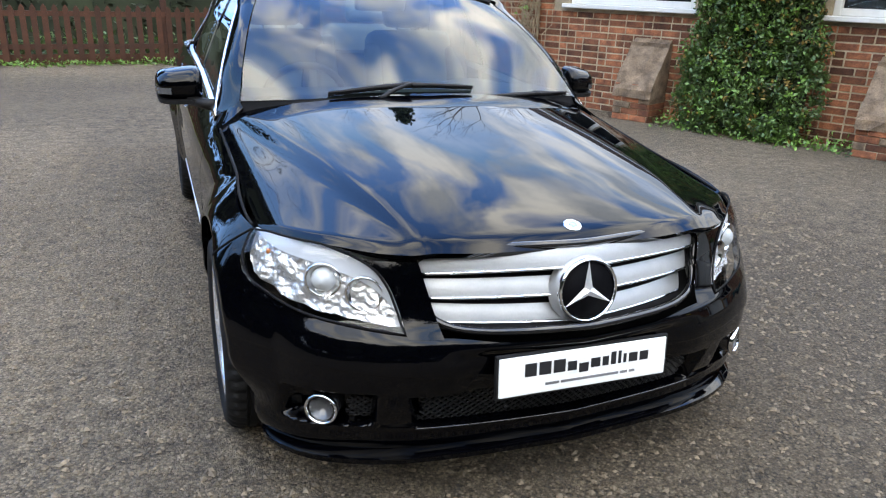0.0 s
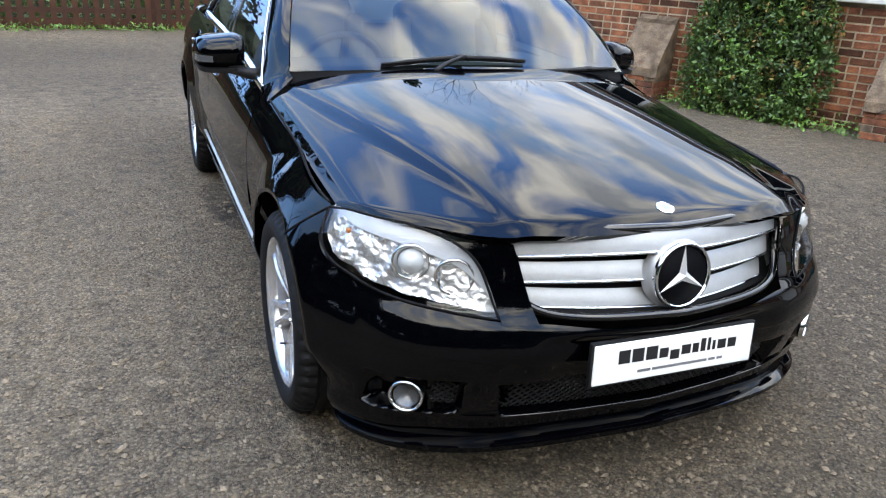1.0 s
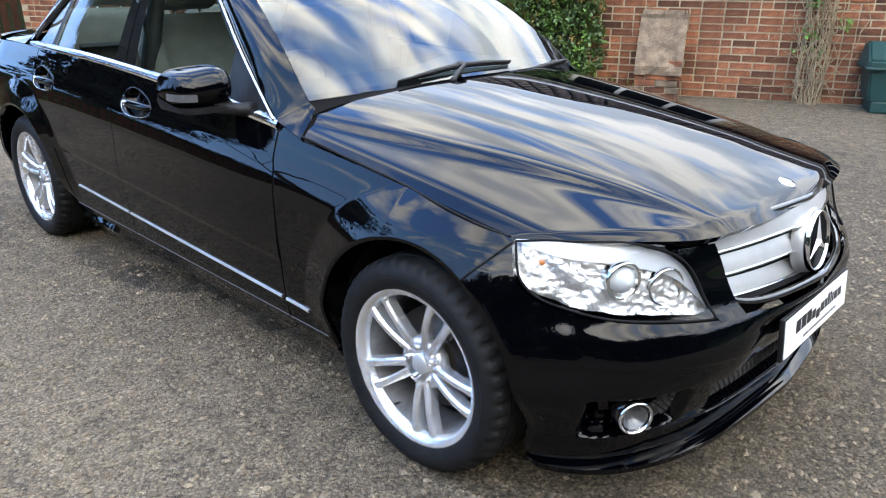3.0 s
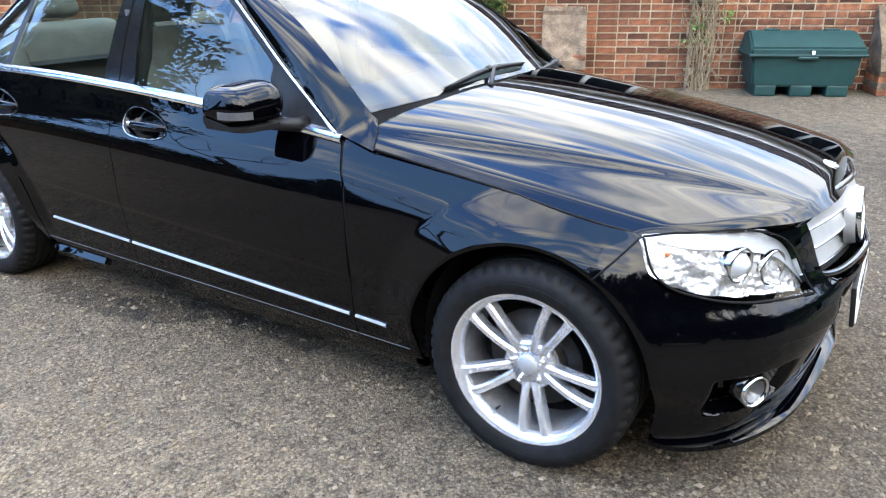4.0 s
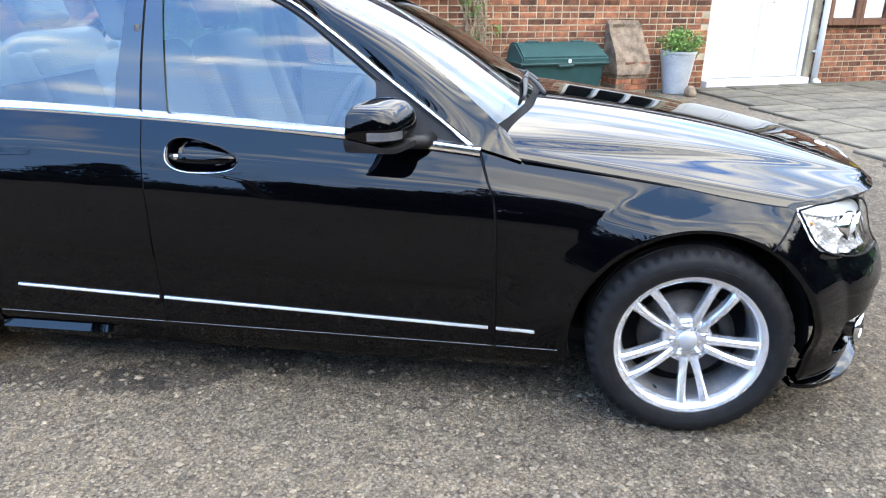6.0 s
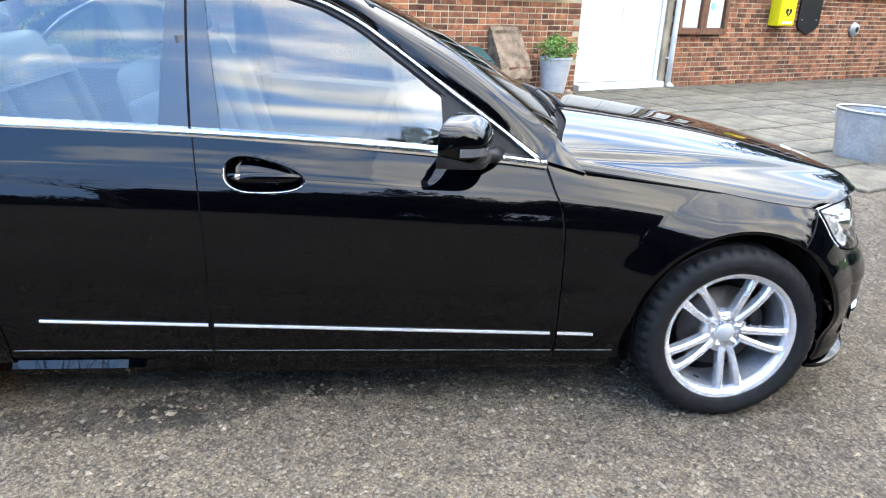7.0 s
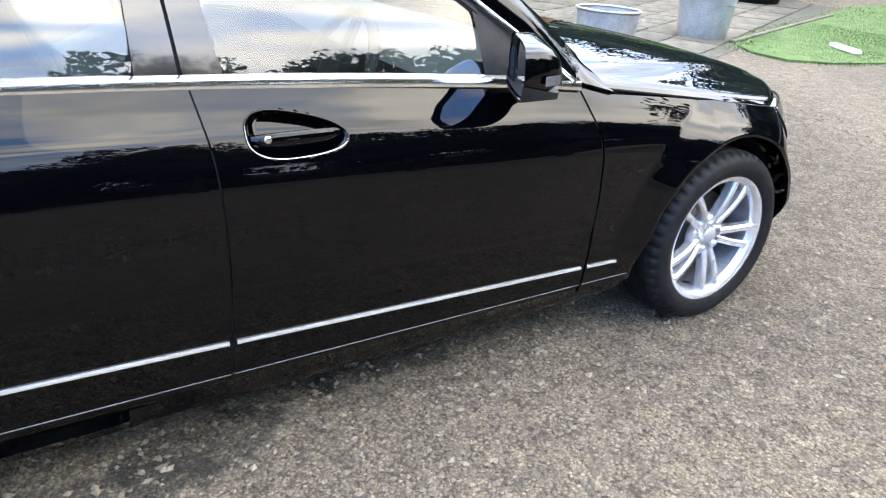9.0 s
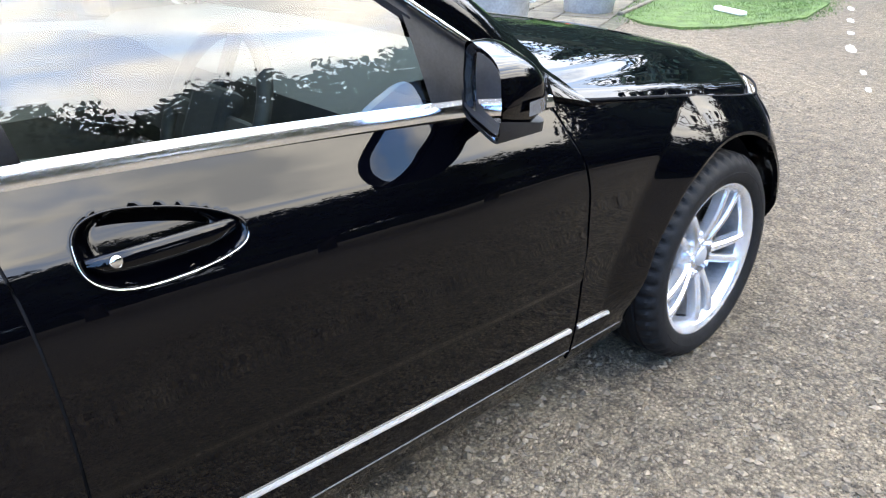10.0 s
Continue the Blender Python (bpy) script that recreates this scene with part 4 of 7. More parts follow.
for side in (1, -1):
    low, up = lamp_curves(44)
    lamp = panel("headlamp", ribbon(low, up, 16, lambda q, z: skin(q, z) - Vector((0.0, -0.075, 0.0)) - Vector((0.05, 0, 0))), M_REFLECT, car,
                 "clear-lens headlamp with chrome reflectors", 0.0, side, (0.2, 0.5, 0.65))
    panel("headlamp_lens", ribbon(low, up, 14, lambda q, z: skin(q, z) + Vector((0.003, -0.003, 0))), M_LENS, lamp, "clear moulded lens", 0.0, side, (0.2, 0.5, 0.65))
    edge = [skin(q, z) + Vector((0.002, -0.002, 0)) for q, z in low + up[::-1] + low[:1]]
    raw("lamp_seal", *tube([(-side * p.x, p.y, p.z) for p in edge], 0.0034, 6), M_MATT, lamp, "black rubber seal", True)
    # silver brow along the top, bezels, projector, indicator
    brow_low = [(a[0] * 0.30 + b[0] * 0.70, a[1] * 0.30 + b[1] * 0.70) for a, b in zip(low, up)]
    brow_up = [(a[0] * 0.04 + b[0] * 0.96, a[1] * 0.04 + b[1] * 0.96) for a, b in zip(low, up)]
    panel("lamp_brow", ribbon(brow_low, brow_up, 9, lambda q, z: skin(q, z) - Vector((0.012, -0.016, 0.003))), M_BROW, lamp, "frosted grey brow strip", 0.0, side, (0.2, 0.5, 0.65))
    # wavy chrome reflector behind the lens
    def wavy(q, z, side=side):
        p = skin(q, z)
        w = 5.0 * noise.noise(Vector((q * 24, z * 26, 0))) + 1.6 * noise.noise(Vector((q * 85, z * 80, 5)))
        return p - Vector((0.020 + 0.0014 * w, -0.028 - 0.0022 * w, 0))
    inner_up = [(a[0] * 0.28 + b[0] * 0.72, a[1] * 0.28 + b[1] * 0.72) for a, b in zip(low, up)]
    fine_low, fine_up = along(low, 150), along(inner_up, 150)
    panel("reflector", ribbon(fine_low, fine_up, 50, wavy), M_REFLECT, lamp, "rippled chrome reflector", 0.0, side, (0.2, 0.5, 0.65))
    for x, z, r, name in ((0.655, 0.656, 0.046, "projector_lamp"), (0.565, 0.632, 0.047, "main_beam_bowl")):
        c = skin(q_at_x(x, z), z)
        m = Matrix.Translation((-side * (c.x - 0.012), c.y + 0.022, z)) @ Euler((0, 0, -side * radians(24))).to_matrix().to_4x4() @ Euler((radians(90), 0, 0)).to_matrix().to_4x4()
        bowl = raw(name, *lathe([(0.0, -0.03), (r * 0.5, -0.022), (r * 0.9, 0.0), (r, 0.006), (r * 1.06, 0.0), (r * 1.02, -0.03)], 36), M_CHROME, lamp, "", True)
        bowl.matrix_world = m
        if name == "projector_lamp":
            raw("projector_lens", *lathe([(0.0, 0.022), (r * 0.4, 0.017), (r * 0.68, 0.004), (r * 0.72, -0.008)], 28), mat("thick_lens", (0.55, 0.58, 0.60), 0.04, 0, 5, 0.05, coat=1.0), bowl, "", True)
    c = skin(q_at_y(-0.36, 0.70), 0.70)
    ind = part("indicator_bulb", box((0.014, 0.022, 0.014), Matrix(), 0.005, 2), M_AMBER, lamp, "amber indicator", True)
    ind.matrix_world = Matrix.Translation((-side * (c.x - 0.025), c.y + 0.025, 0.692))
    # painted panel between the lamp and the grille
    inner = smooth_curve([0.545, 0.580, 0.660, 0.706, 0.734, 0.752], [0.473, 0.478, 0.500, 0.530, 0.578, 0.64])
    rows = []
    for i in range(24):
        z = 0.545 + 0.180 * i / 23
        rows.append([skin(q_at_x(x, z), z) + Vector((0, -0.001, 0)) for x in np.linspace(grille_half(z) - 0.004, inner(z) - 0.001, 10)])
    panel("nose_panel", rows, M_PAINT, car, "black painted panel between lamp and grille", 0.0, side, (0.2, 0.5, 0.65))

# front wings
wing_top = [(-0.272, 0.747), (-0.1, belt_z(-0.1)), (0.15, belt_z(0.15)), (0.4, belt_z(0.4)), (0.531, belt_z(0.531)), (0.668, 0.880)]
wing_back = [(0.668, 0.880), (0.640, 0.80), (0.618, 0.747), (0.607, 0.65), (0.602, 0.45), (0.600, 0.285)]
wing_outer = sampled([wing_top, wing_back, [(0.600, 0.285), (0.600, 0.222)]], [92, 68, 10])
wing_inner = arch_line(0.0, 119, -14, len(wing_outer))
wing_inner = [(q_at_y(y, z), z) for y, z in wing_inner]
wing_outer = [(q_at_y(y, z), min(z, belt_z(y) - 0.002)) for y, z in wing_outer]
door_front = smooth_curve([0.272, 0.45, 0.65, 0.747, 0.80, 0.88], [0.606, 0.608, 0.613, 0.624, 0.646, 0.676])
door_split = smooth_curve([0.27, 0.60, 0.79, 0.95], [1.708, 1.710, 1.720, 1.744])
door_rear = smooth_curve([0.27, 0.40, 0.52, 0.62, 0.75, 0.86, 0.965], [2.318, 2.325, 2.360, 2.415, 2.510, 2.585, 2.63])


def door_rows(front, back, nu, nv, gap=0.0022, handle_y=None):
    rows = []
    for i in range(nu):
        u = i / (nu - 1)
        row = []
        for j in range(nv):
            v = j / (nv - 1)
            y = 0.0
            z = 0.29 + 0.6 * v
            for _ in range(3):
                y = front(z) + gap + (back(z) - front(z) - 2 * gap) * u
                lo = 0.256 + 0.018 * (y - 0.4) / 2.0
                z = lo + (belt_z(y) - 0.010 - lo) * v
            p = skin(y, z)
            if handle_y is not None:
                w = (y - handle_y) / 0.116
                e = abs(w) ** 2.5 + abs((z - (0.841 + 0.10 * (y - handle_y))) / (0.044 * (1 + 0.30 * w))) ** 2.5
                p.x -= 0.046 * ease(1.0, 0.42, e)
            # soft swage low on the doors
            p.x += 0.004 * ease(0.47, 0.49, z - 0.045 * (y - 1.0)) * ease(0.62, 0.50, z - 0.045 * (y - 1.0))
            row.append(p)
        rows.append(row)
    return rows


trim_z = lambda y: 0.305 + 0.0345 * y  # noqa: E731


def side_strip(y0, y1, parent, side):
    """A bright strip low on the side, following the skin."""
    rows = []
    n = max(4, int((y1 - y0) / 0.03))
    for i in range(n + 1):
        y = y0 + (y1 - y0) * i / n
        z = trim_z(y)
        c = skin(y, z) + Vector((0.002, 0, 0))
        rows.append([c + Vector((-0.004, 0, 0.0052)), c + Vector((0.0032, 0, 0.0046)), c + Vector((0.0048, 0, 0.001)), c + Vector((0.005, 0, -0.002)), c + Vector((0.0035, 0, -0.0042)), c + Vector((-0.002, 0, -0.0048))])
    panel("side_trim", rows, M_STRIP, parent, "bright metal rubbing strip", 0.0, side, (0.5, 1, 0.35))


for side in (1, -1):
    wing = panel("front_wing", ribbon(wing_inner, wing_outer, 100, skin), M_PAINT, car, "black front wing with a flared wheel arch", 0.02, side, (0.2, 0.5, 0.4))
    side_strip(0.478, 0.600, wing, side)
    # shut line between bonnet and wing: its shade drawn as a dark tube
    shut = []
    for y in np.linspace(-0.262, 0.555, 60):
        e = (0.797 - (0.531 - y) * 0.034) * 0.997
        a, b = Vector((e, y, bonnet(e, y))), skin(y, belt_z(y) - 0.002)
        shut.append((a + b) / 2 + Vector((0.001, 0, 0.0025)))
    raw("bonnet_seal", *tube([(-side * p.x, p.y, p.z) for p in shut], 0.0042, 6), M_MATT, wing, "", True)
    # joint between wing and bumper, its shade drawn as a dark tube
    joint_line = [skin(q, z) + Vector((0.0006, -0.0006, 0)) for q, z in bumper_top[:17]]
    raw("bumper_joint", *tube([(-side * p.x, p.y, p.z) for p in joint_line], 0.0030, 6), M_MATT, wing, "", True)
    # arch liner
    rows = []
    for x in (0.80, 0.78, 0.62, 0.56):
        rows.append([(x, y, z) for y, z in arch_line(0.0, 188, -20, 30, ARCH - 0.004)])
    panel("arch_liner", rows, M_MATT, wing, "", 0.0, side, (0.7, 0, 5.0))
    door = panel("front_door", door_rows(door_front, door_split, 230 if side == 1 else 90, 140 if side == 1 else 50, handle_y=1.532), M_PAINT, car, "black front door with bowl handle", 0.02, side, (0.2, 1.2, 0.5))
    rdoor = panel("rear_door", door_rows(door_split, door_rear, 150 if side == 1 else 70, 110 if side == 1 else 50, handle_y=2.44), M_PAINT, car, "black rear door with bowl handle", 0.02, side, (0.2, 2.0, 0.5))
    for owner, y0, y1 in ((wing, 0.40, 0.598), (door, 0.61, 1.705), (rdoor, 1.715, 2.31)):
        # the light caught by the hem is painted as a pale bead
        bead = [skin(y, 0.256 + 0.018 * (y - 0.4) / 2.0) + Vector((0.001, 0, 0.0)) for y in np.linspace(y0, y1, 40)]
        raw("door_hem", *tube([(-side * p.x, p.y, p.z) for p in bead], 0.0016, 6), M_HEM, owner, "thin pale hem along the door foot", True)
    side_strip(0.625, 1.700, door, side)
    side_strip(1.718, 2.215, rdoor, side)
    for owner, hy in ((door, 1.532), (rdoor, 2.44)):
        # handle bar across the bowl, with a lock button
        pts = []
        for i in range(25):
            u = -1 + 2 * i / 24
            y = hy + 0.106 * u
            z = 0.838 + 0.06 * (y - hy) - 0.006 * u
            pts.append(skin(y, z) + Vector((0.007 - 0.020 * u**4, 0, 0)))
        rows = []
        for i, p in enumerate(pts):
            u = -1 + 2 * i / 24
            h = 0.0165 * (1 - 0.45 * abs(u) ** 3)
            rows.append([p + Vector((0.011 * math.cos(a), 0, h * math.sin(a))) for a in [2 * math.pi * k / 14 for k in range(15)]])
        bar = panel("door_handle", rows, M_PAINT, owner, "black pull handle", 0.0, side, (0.5, hy, 0.838))
        lk = raw("lock_button", *lathe([(0.0, 0.003), (0.007, 0.003), (0.009, 0.0), (0.009, -0.004)], 20, "x"), M_CHROME, bar, "round bright lock button", True)
        p = skin(hy + 0.074, 0.842)
        lk.matrix_world = Matrix.Translation((-side * (p.x + 0.0155), p.y, p.z)) @ Matrix.Diagonal((-side, 1, 1, 1))
        oval = lambda v: math.copysign(abs(v) ** 0.8, v)  # noqa: E731
        rim = [skin(hy + 0.1165 * c, 0.841 + 0.10 * 0.1165 * c + 0.0445 * (1 + 0.30 * c) * s) for c, s in [(oval(math.cos(a)), oval(math.sin(a))) for a in [radians(12 - 190 * k / 72) for k in range(73)]]]
        lip = [skin(hy + 0.1165 * c, 0.841 + 0.10 * 0.1165 * c + 0.0445 * (1 + 0.30 * c) * s) for c, s in [(oval(math.cos(2 * math.pi * k / 96)), oval(math.sin(2 * math.pi * k / 96))) for k in range(97)]]
        raw("handle_lip", *tube([(-side * (p.x + 0.0002), p.y, p.z) for p in lip], 0.0022, 6), M_PAINT, owner, "", True)
        # bright tube added for the sky glint on the bowl's black paint edge
        vs, fs = tube([(-side * (p.x + 0.0026), p.y, p.z) for p in rim], [0.0013 * math.sin(math.pi * (k + 0.5) / 73) ** 0.7 for k in range(73)], 6)
        raw("handle_rim", vs, fs, M_TRIM, owner, "thin bright line for the glint on the handle bowl edge", True)
    # dark tubes set in the door gaps to paint their shade
    for owner, line, z1 in ((door, door_front, 0.87), (rdoor, door_split, 0.94), (rdoor, door_rear, 0.955)):
        pts = [skin(line(z), z) - Vector((0.007, 0, 0)) for z in np.linspace(0.272, z1, 30)]
        raw("door_seal", *tube([(-side * p.x, p.y, p.z) for p in pts], 0.0045, 6), M_MATT, owner, "", True)
    # rear quarter
    outer = sampled([[(2.322, 0.222), (2.322, 0.27)], [(door_rear(z), z) for z in (0.27, 0.40, 0.52, 0.62, 0.75, 0.86, 0.958)],
                     [(2.63, 0.962), (2.9, 0.968), (3.15, 0.966)], [(3.15, 0.966), (3.25, 0.80), (3.28, 0.60)], [(3.28, 0.60), (3.22, 0.40), (3.20, 0.222)]], [6, 50, 40, 26, 20])
    outer = [(y + 0.004, z) for y, z in outer]
    inner = arch_line(WHEELBASE, 194, -14, len(outer))
    panel("rear_wing", ribbon(inner, outer, 72, skin), M_PAINT, car, "black rear quarter panel with a flared wheel arch", 0.02, side, (0.2, 2.6, 0.4))
    rows = []
    for x in (0.80, 0.78, 0.62, 0.56):
        rows.append([(x, y, z) for y, z in arch_line(WHEELBASE, 200, -20, 30, ARCH - 0.004)])
    panel("arch_liner", rows, M_MATT, car, "", 0.0, side, (0.7, 2.76, 5.0))
    # sill
    rows = []
    for i in range(64):
        y = 0.395 + 1.94 * i / 63
        w = 0.0090 * ease(1.80, 2.02, y)
        lo = 0.256 + 0.018 * (y - 0.4) / 2.0 - 0.005
        rows.append([(skin(y, lo).x - 0.004, y, lo), (skin(y, lo - 0.018).x - 0.003, y, lo - 0.018), (skin(y, 0.225).x - 0.012 - w * 0.3, y, 0.222), (skin(y, 0.20).x - 0.004 + 1.6 * w, y, 0.198), (0.79 + w, y, 0.164), (0.75, y, 0.150), (0.70, y, 0.150)])
    panel("sill", rows, M_PAINT, car, "black sill panel", 0.0, side, (0.2, 1.2, 0.6))

# tail: bumper and boot lid
half = ribbon(along([(3.20, 0.222), (4.3, 0.25)], 50), along([(3.285, 0.62), (4.3, 0.66)], 50), 20, skin)
panel("rear_bumper", half + [[Vector((-p.x, p.y, p.z)) for p in r] for r in half[-2::-1]], M_PAINT, car, "black rear bumper", 0.015, 1, (0, 2.8, 0.45))
half = ribbon(along([(3.285, 0.625), (4.3, 0.665)], 50), along([(3.155, 0.964), (4.3, 0.985)], 50), 20, skin)
panel("tail_panel", half + [[Vector((-p.x, p.y, p.z)) for p in r] for r in half[-2::-1]], M_PAINT, car, "black tail panel", 0.015, 1, (0, 2.8, 0.6))
rows = []
for i in range(31):
    x = -0.72 + 1.44 * i / 30
    rows.append([(x, 3.02 + 0.62 * j / 12 - 0.10 * (x / 0.72) ** 4 * j / 12, 1.03 - 0.045 * (j / 12) - 0.055 * (x / 0.72) ** 4) for j in range(13)])
panel("boot_lid", rows, M_PAINT, car, "black boot lid", 0.015, 1, (0, 3.2, 0.5))

# ---- the car: cabin ----
roof_rail_z = smooth_curve([1.16, 1.3, 1.5, 1.8, 2.1, 2.4, 2.55], [1.292, 1.352, 1.400, 1.419, 1.402, 1.338, 1.28])
roof_mid_z = smooth_curve([1.16, 1.36, 1.5, 1.75, 2.0, 2.4, 2.55], [1.335, 1.406, 1.430, 1.447, 1.444, 1.396, 1.36])


def rail_x(y):
    return glasshouse(y, min(roof_rail_z(y) + 0.0, 1.45)).x - 0.006


def roof_point(x, y):
    e = rail_x(y)
    return Vector((x, y, roof_rail_z(y) + (roof_mid_z(y) - roof_rail_z(y)) * (1 - (abs(x) / e) ** 2.6)))


rows = []
for i in range(-24, 25):
    u = i / 24
    rows.append([roof_point(u * (rail_x(y) - 0.004), y) for y in [(1.345 - 0.12 * u * u) + (2.43 + 0.03 * u * u - 1.345 + 0.12 * u * u) * j / 40 for j in range(41)]])
panel("roof", rows, M_PAINT, car, "black roof panel", 0.015, 1, (0, 1.8, 1.0))

# windscreen: base curve, pillar edge, roof edge
def screen_base(u):
    a = abs(u)
    return Vector((0.705 * u, 0.520 + 0.105 * a**2.2, 0.976 - 0.026 * a**2))


def screen_top(u):
    y = 1.342 - 0.12 * u * u
    p = roof_point(u * (rail_x(y) - 0.045), y)
    return p - Vector((0, 0.004, 0.010))


rows = []
for i in range(-30, 31):
    u = i / 30
    a, b = screen_base(u), screen_top(u)
    rows.append([a.lerp(b, j / 30) + Vector((0.010 * u, -0.012, 0.030)) * math.sin(math.pi * j / 30) for j in range(31)])
screen = panel("windscreen", rows, M_GLASS, car, "raked windscreen reflecting cloudy sky", 0.0, 1, (0, 1.6, 0.9))
screen.visible_shadow = False
vs, fs = tube([r[-1] - Vector((0, 0.004, -0.002)) for r in rows], 0.008, 6)
raw("screen_seal", vs, fs, M_BLACK, screen, "", True)
# cowl under the wipers
rows = []
for i in range(-24, 25):
    u = i / 24
    a = screen_base(u)
    x = 0.72 * u
    f = Vector((x, rear_edge(abs(x)) + 0.004, bonnet(x, rear_edge(abs(x))) - 0.012))
    rows.append([f - Vector((0, 0.03, 0.02)), f, f.lerp(a, 0.5) - Vector((0, 0, 0.008)), a + Vector((0, 0.02, 0.012))])
panel("cowl", rows, M_MATT, car, "black plastic scuttle below the windscreen", 0.0, 1, (0, 0.5, 0.5))

# wipers
def on_screen(u, v, lift):
    a, b = screen_base(u), screen_top(u)
    p = a.lerp(b, v) + Vector((0.010 * u, -0.012, 0.030)) * math.sin(math.pi * v)
    n = Vector((0, -(b.z - a.z), b.y - a.y)).normalized()
    return p + n * lift


for arm, blade in (([(-0.30, -0.05, 0.03), (-0.22, -0.01, 0.035), (-0.10, 0.04, 0.03)], [(-0.56, 0.012), (-0.10, 0.047), (0.27, 0.035)]),
                   ([(0.46, -0.06, 0.010), (0.50, -0.03, 0.012), (0.55, -0.015, 0.014)], [(0.30, -0.030), (0.55, -0.018), (0.93, 0.004)])):
    wiper = raw("wiper", *tube([on_screen(u, v, h) for u, v, h in along(arm, 10)], [0.010 - 0.0004 * k for k in range(10)], 8), M_BLACK, car, "black windscreen wiper", True)
    line = along(blade, 24)
    raw("wiper_blade", *tube([on_screen(u, v, 0.016) for u, v in line], [0.004 + 0.006 * math.sin(math.pi * (k + 0.5) / 24) for k in range(24)], 8), M_BLACK, wiper, "", True)
    raw("wiper_rubber", *tube([on_screen(u, v, 0.006) for u, v in line], 0.004, 5), M_RUBBER, wiper, "", True)
    c = line[12] if blade[0][0] < -0.4 else line[14]
    joint = part("wiper_joint", box((0.036, 0.022, 0.016), Matrix(), 0.006, 2), M_BLACK, wiper, "", True)
    joint.matrix_world = Matrix.Translation(on_screen(c[0], c[1], 0.020)) @ Euler((radians(30), 0, 0)).to_matrix().to_4x4()

# rear window
rows = []
for i in range(-20, 21):
    u = i / 20
    top = roof_point(u * (rail_x(2.43) - 0.05), 2.435 + 0.03 * u * u) - Vector((0, 0, 0.006))
    low = Vector((0.60 * u, 3.02 - 0.10 * u * u, 1.035 - 0.02 * u * u))
    rows.append([top.lerp(low, j / 14) + Vector((0, 0.01, 0.03)) * math.sin(math.pi * j / 14) for j in range(15)])
panel("rear_window", rows, M_GLASS, car, "rear window glass", 0.0, 1, (0, 2, 0.8)).visible_shadow = False

glass_top = lambda y: chrome_z(y) - 0.030 - 0.016 * ease(1.5, 0.95, y)  # noqa: E731
for side in (1, -1):
    # A-pillar and roof rail: from the bright window line to the screen and the roof
    rows = []
    for i in range(60):
        t = i / 59
        y = 0.66 + t * 2.10
        lo = glasshouse(max(y, 0.676), chrome_z(max(y, 0.676)) + 0.004) + Vector((0.004, 0, 0))
        if y < 1.222:
            v = clamp01((y - 0.66) / (1.222 - 0.66))
            a, b = screen_base(1.0), screen_top(1.0)
            hi = a.lerp(b, v) + Vector((0.010, -0.012, 0.030)) * math.sin(math.pi * v) + Vector((0.004, 0, 0.002))
        else:
            yy = min(y, 2.44)
            hi = Vector((rail_x(yy) - 0.004, yy, roof_rail_z(yy) + 0.001))
            if y > 2.44:
                w = (y - 2.44) / 0.32
                hi = hi.lerp(Vector((0.60, 2.92, 1.03)), w)
        mid = lo.lerp(hi, 0.5) + Vector((0.016, 0, 0.014)) * ease(0, 0.1, t)
        q1, q3 = lo.lerp(hi, 0.22) + Vector((0.014, 0, 0.010)) * ease(0, 0.1, t), lo.lerp(hi, 0.80) + Vector((0.008, 0, 0.009)) * ease(0, 0.1, t)
        rows.append([Vector(p) for p in along([lo, q1, mid, q3, hi], 12)])
    # its foot runs down over the wing towards the bonnet's corner
    foot = [Vector(p) for p in along([(0.800, 0.545, 0.858), (0.772, 0.560, 0.878), (0.738, 0.575, 0.902), (0.700, 0.600, 0.930)], 12)]
    rows = [[a.lerp(b, k / 7) for a, b in zip(foot, rows[0])] for k in range(7)] + rows
    panel("roof_pillar", rows, M_PAINT, car, "black windscreen pillar and roof rail", 0.012, side, (0, 1.6, 0.95))
    # rear pillar below the rail
    rows = []
    for i in range(12):
        t = i / 11
        lo = Vector((0.778 - 0.02 * t, 2.84 + 0.34 * t, 0.968 - 0.003 * t))
        hi = Vector((0.655 - 0.075 * t, 2.76 + 0.18 * t, 1.075 - 0.04 * t))
        rows.append([lo.lerp(hi, j / 6) + Vector((0.01, 0, 0.0)) * math.sin(math.pi * j / 6) for j in range(7)])
    panel("rear_pillar", rows, M_PAINT, car, "", 0.01, side, (0, 2.4, 0.8))
    # bright line round the side windows
    loop = [glasshouse(y, chrome_z(y) - 0.006) + Vector((0.006, 0, 0)) for y in np.linspace(0.69, 2.82, 90)]
    vs, fs = tube([(-side * p.x, p.y, p.z) for p in loop], 0.0052, 8)
    raw("window_trim", vs, fs, M_TRIM, car, "bright metal window surround", True)
    rows = []
    for y in np.linspace(0.672, 2.83, 80):
        z = belt_z(y)
        p = glasshouse(y, z)
        rows.append([p + Vector((-0.006, 0, -0.015)), p + Vector((0.009, 0, -0.014)), p + Vector((0.011, 0, -0.006)), p + Vector((0.005, 0, 0.008)), p + Vector((-0.012, 0, 0.014))])
    panel("waist_trim", rows, M_TRIM, car, "bright metal waist strip", 0.0, side, (0.3, 1.5, 0.9))

    def window(name, left, right, top, n, material, label, inset=0.012, parent=car):
        rows = []
        for i in range(n):
            u = i / (n - 1)
            row = []
            for j in range(16):
                v = j / 15
                y = left(v) + (right(v) - left(v)) * u
                lo = belt_z(y) + 0.006
                z = lo + (max(top(y), lo + 0.002) - lo) * v
                row.append(glasshouse(y, z) - Vector((inset, 0, 0)))
            rows.append(row)
        ob = panel(name, rows, material, parent, label, 0.0, side, (0, 1.5, 1.0))
        return ob

    lin = lambda a, b: (lambda v: a + (b - a) * v)  # noqa: E731
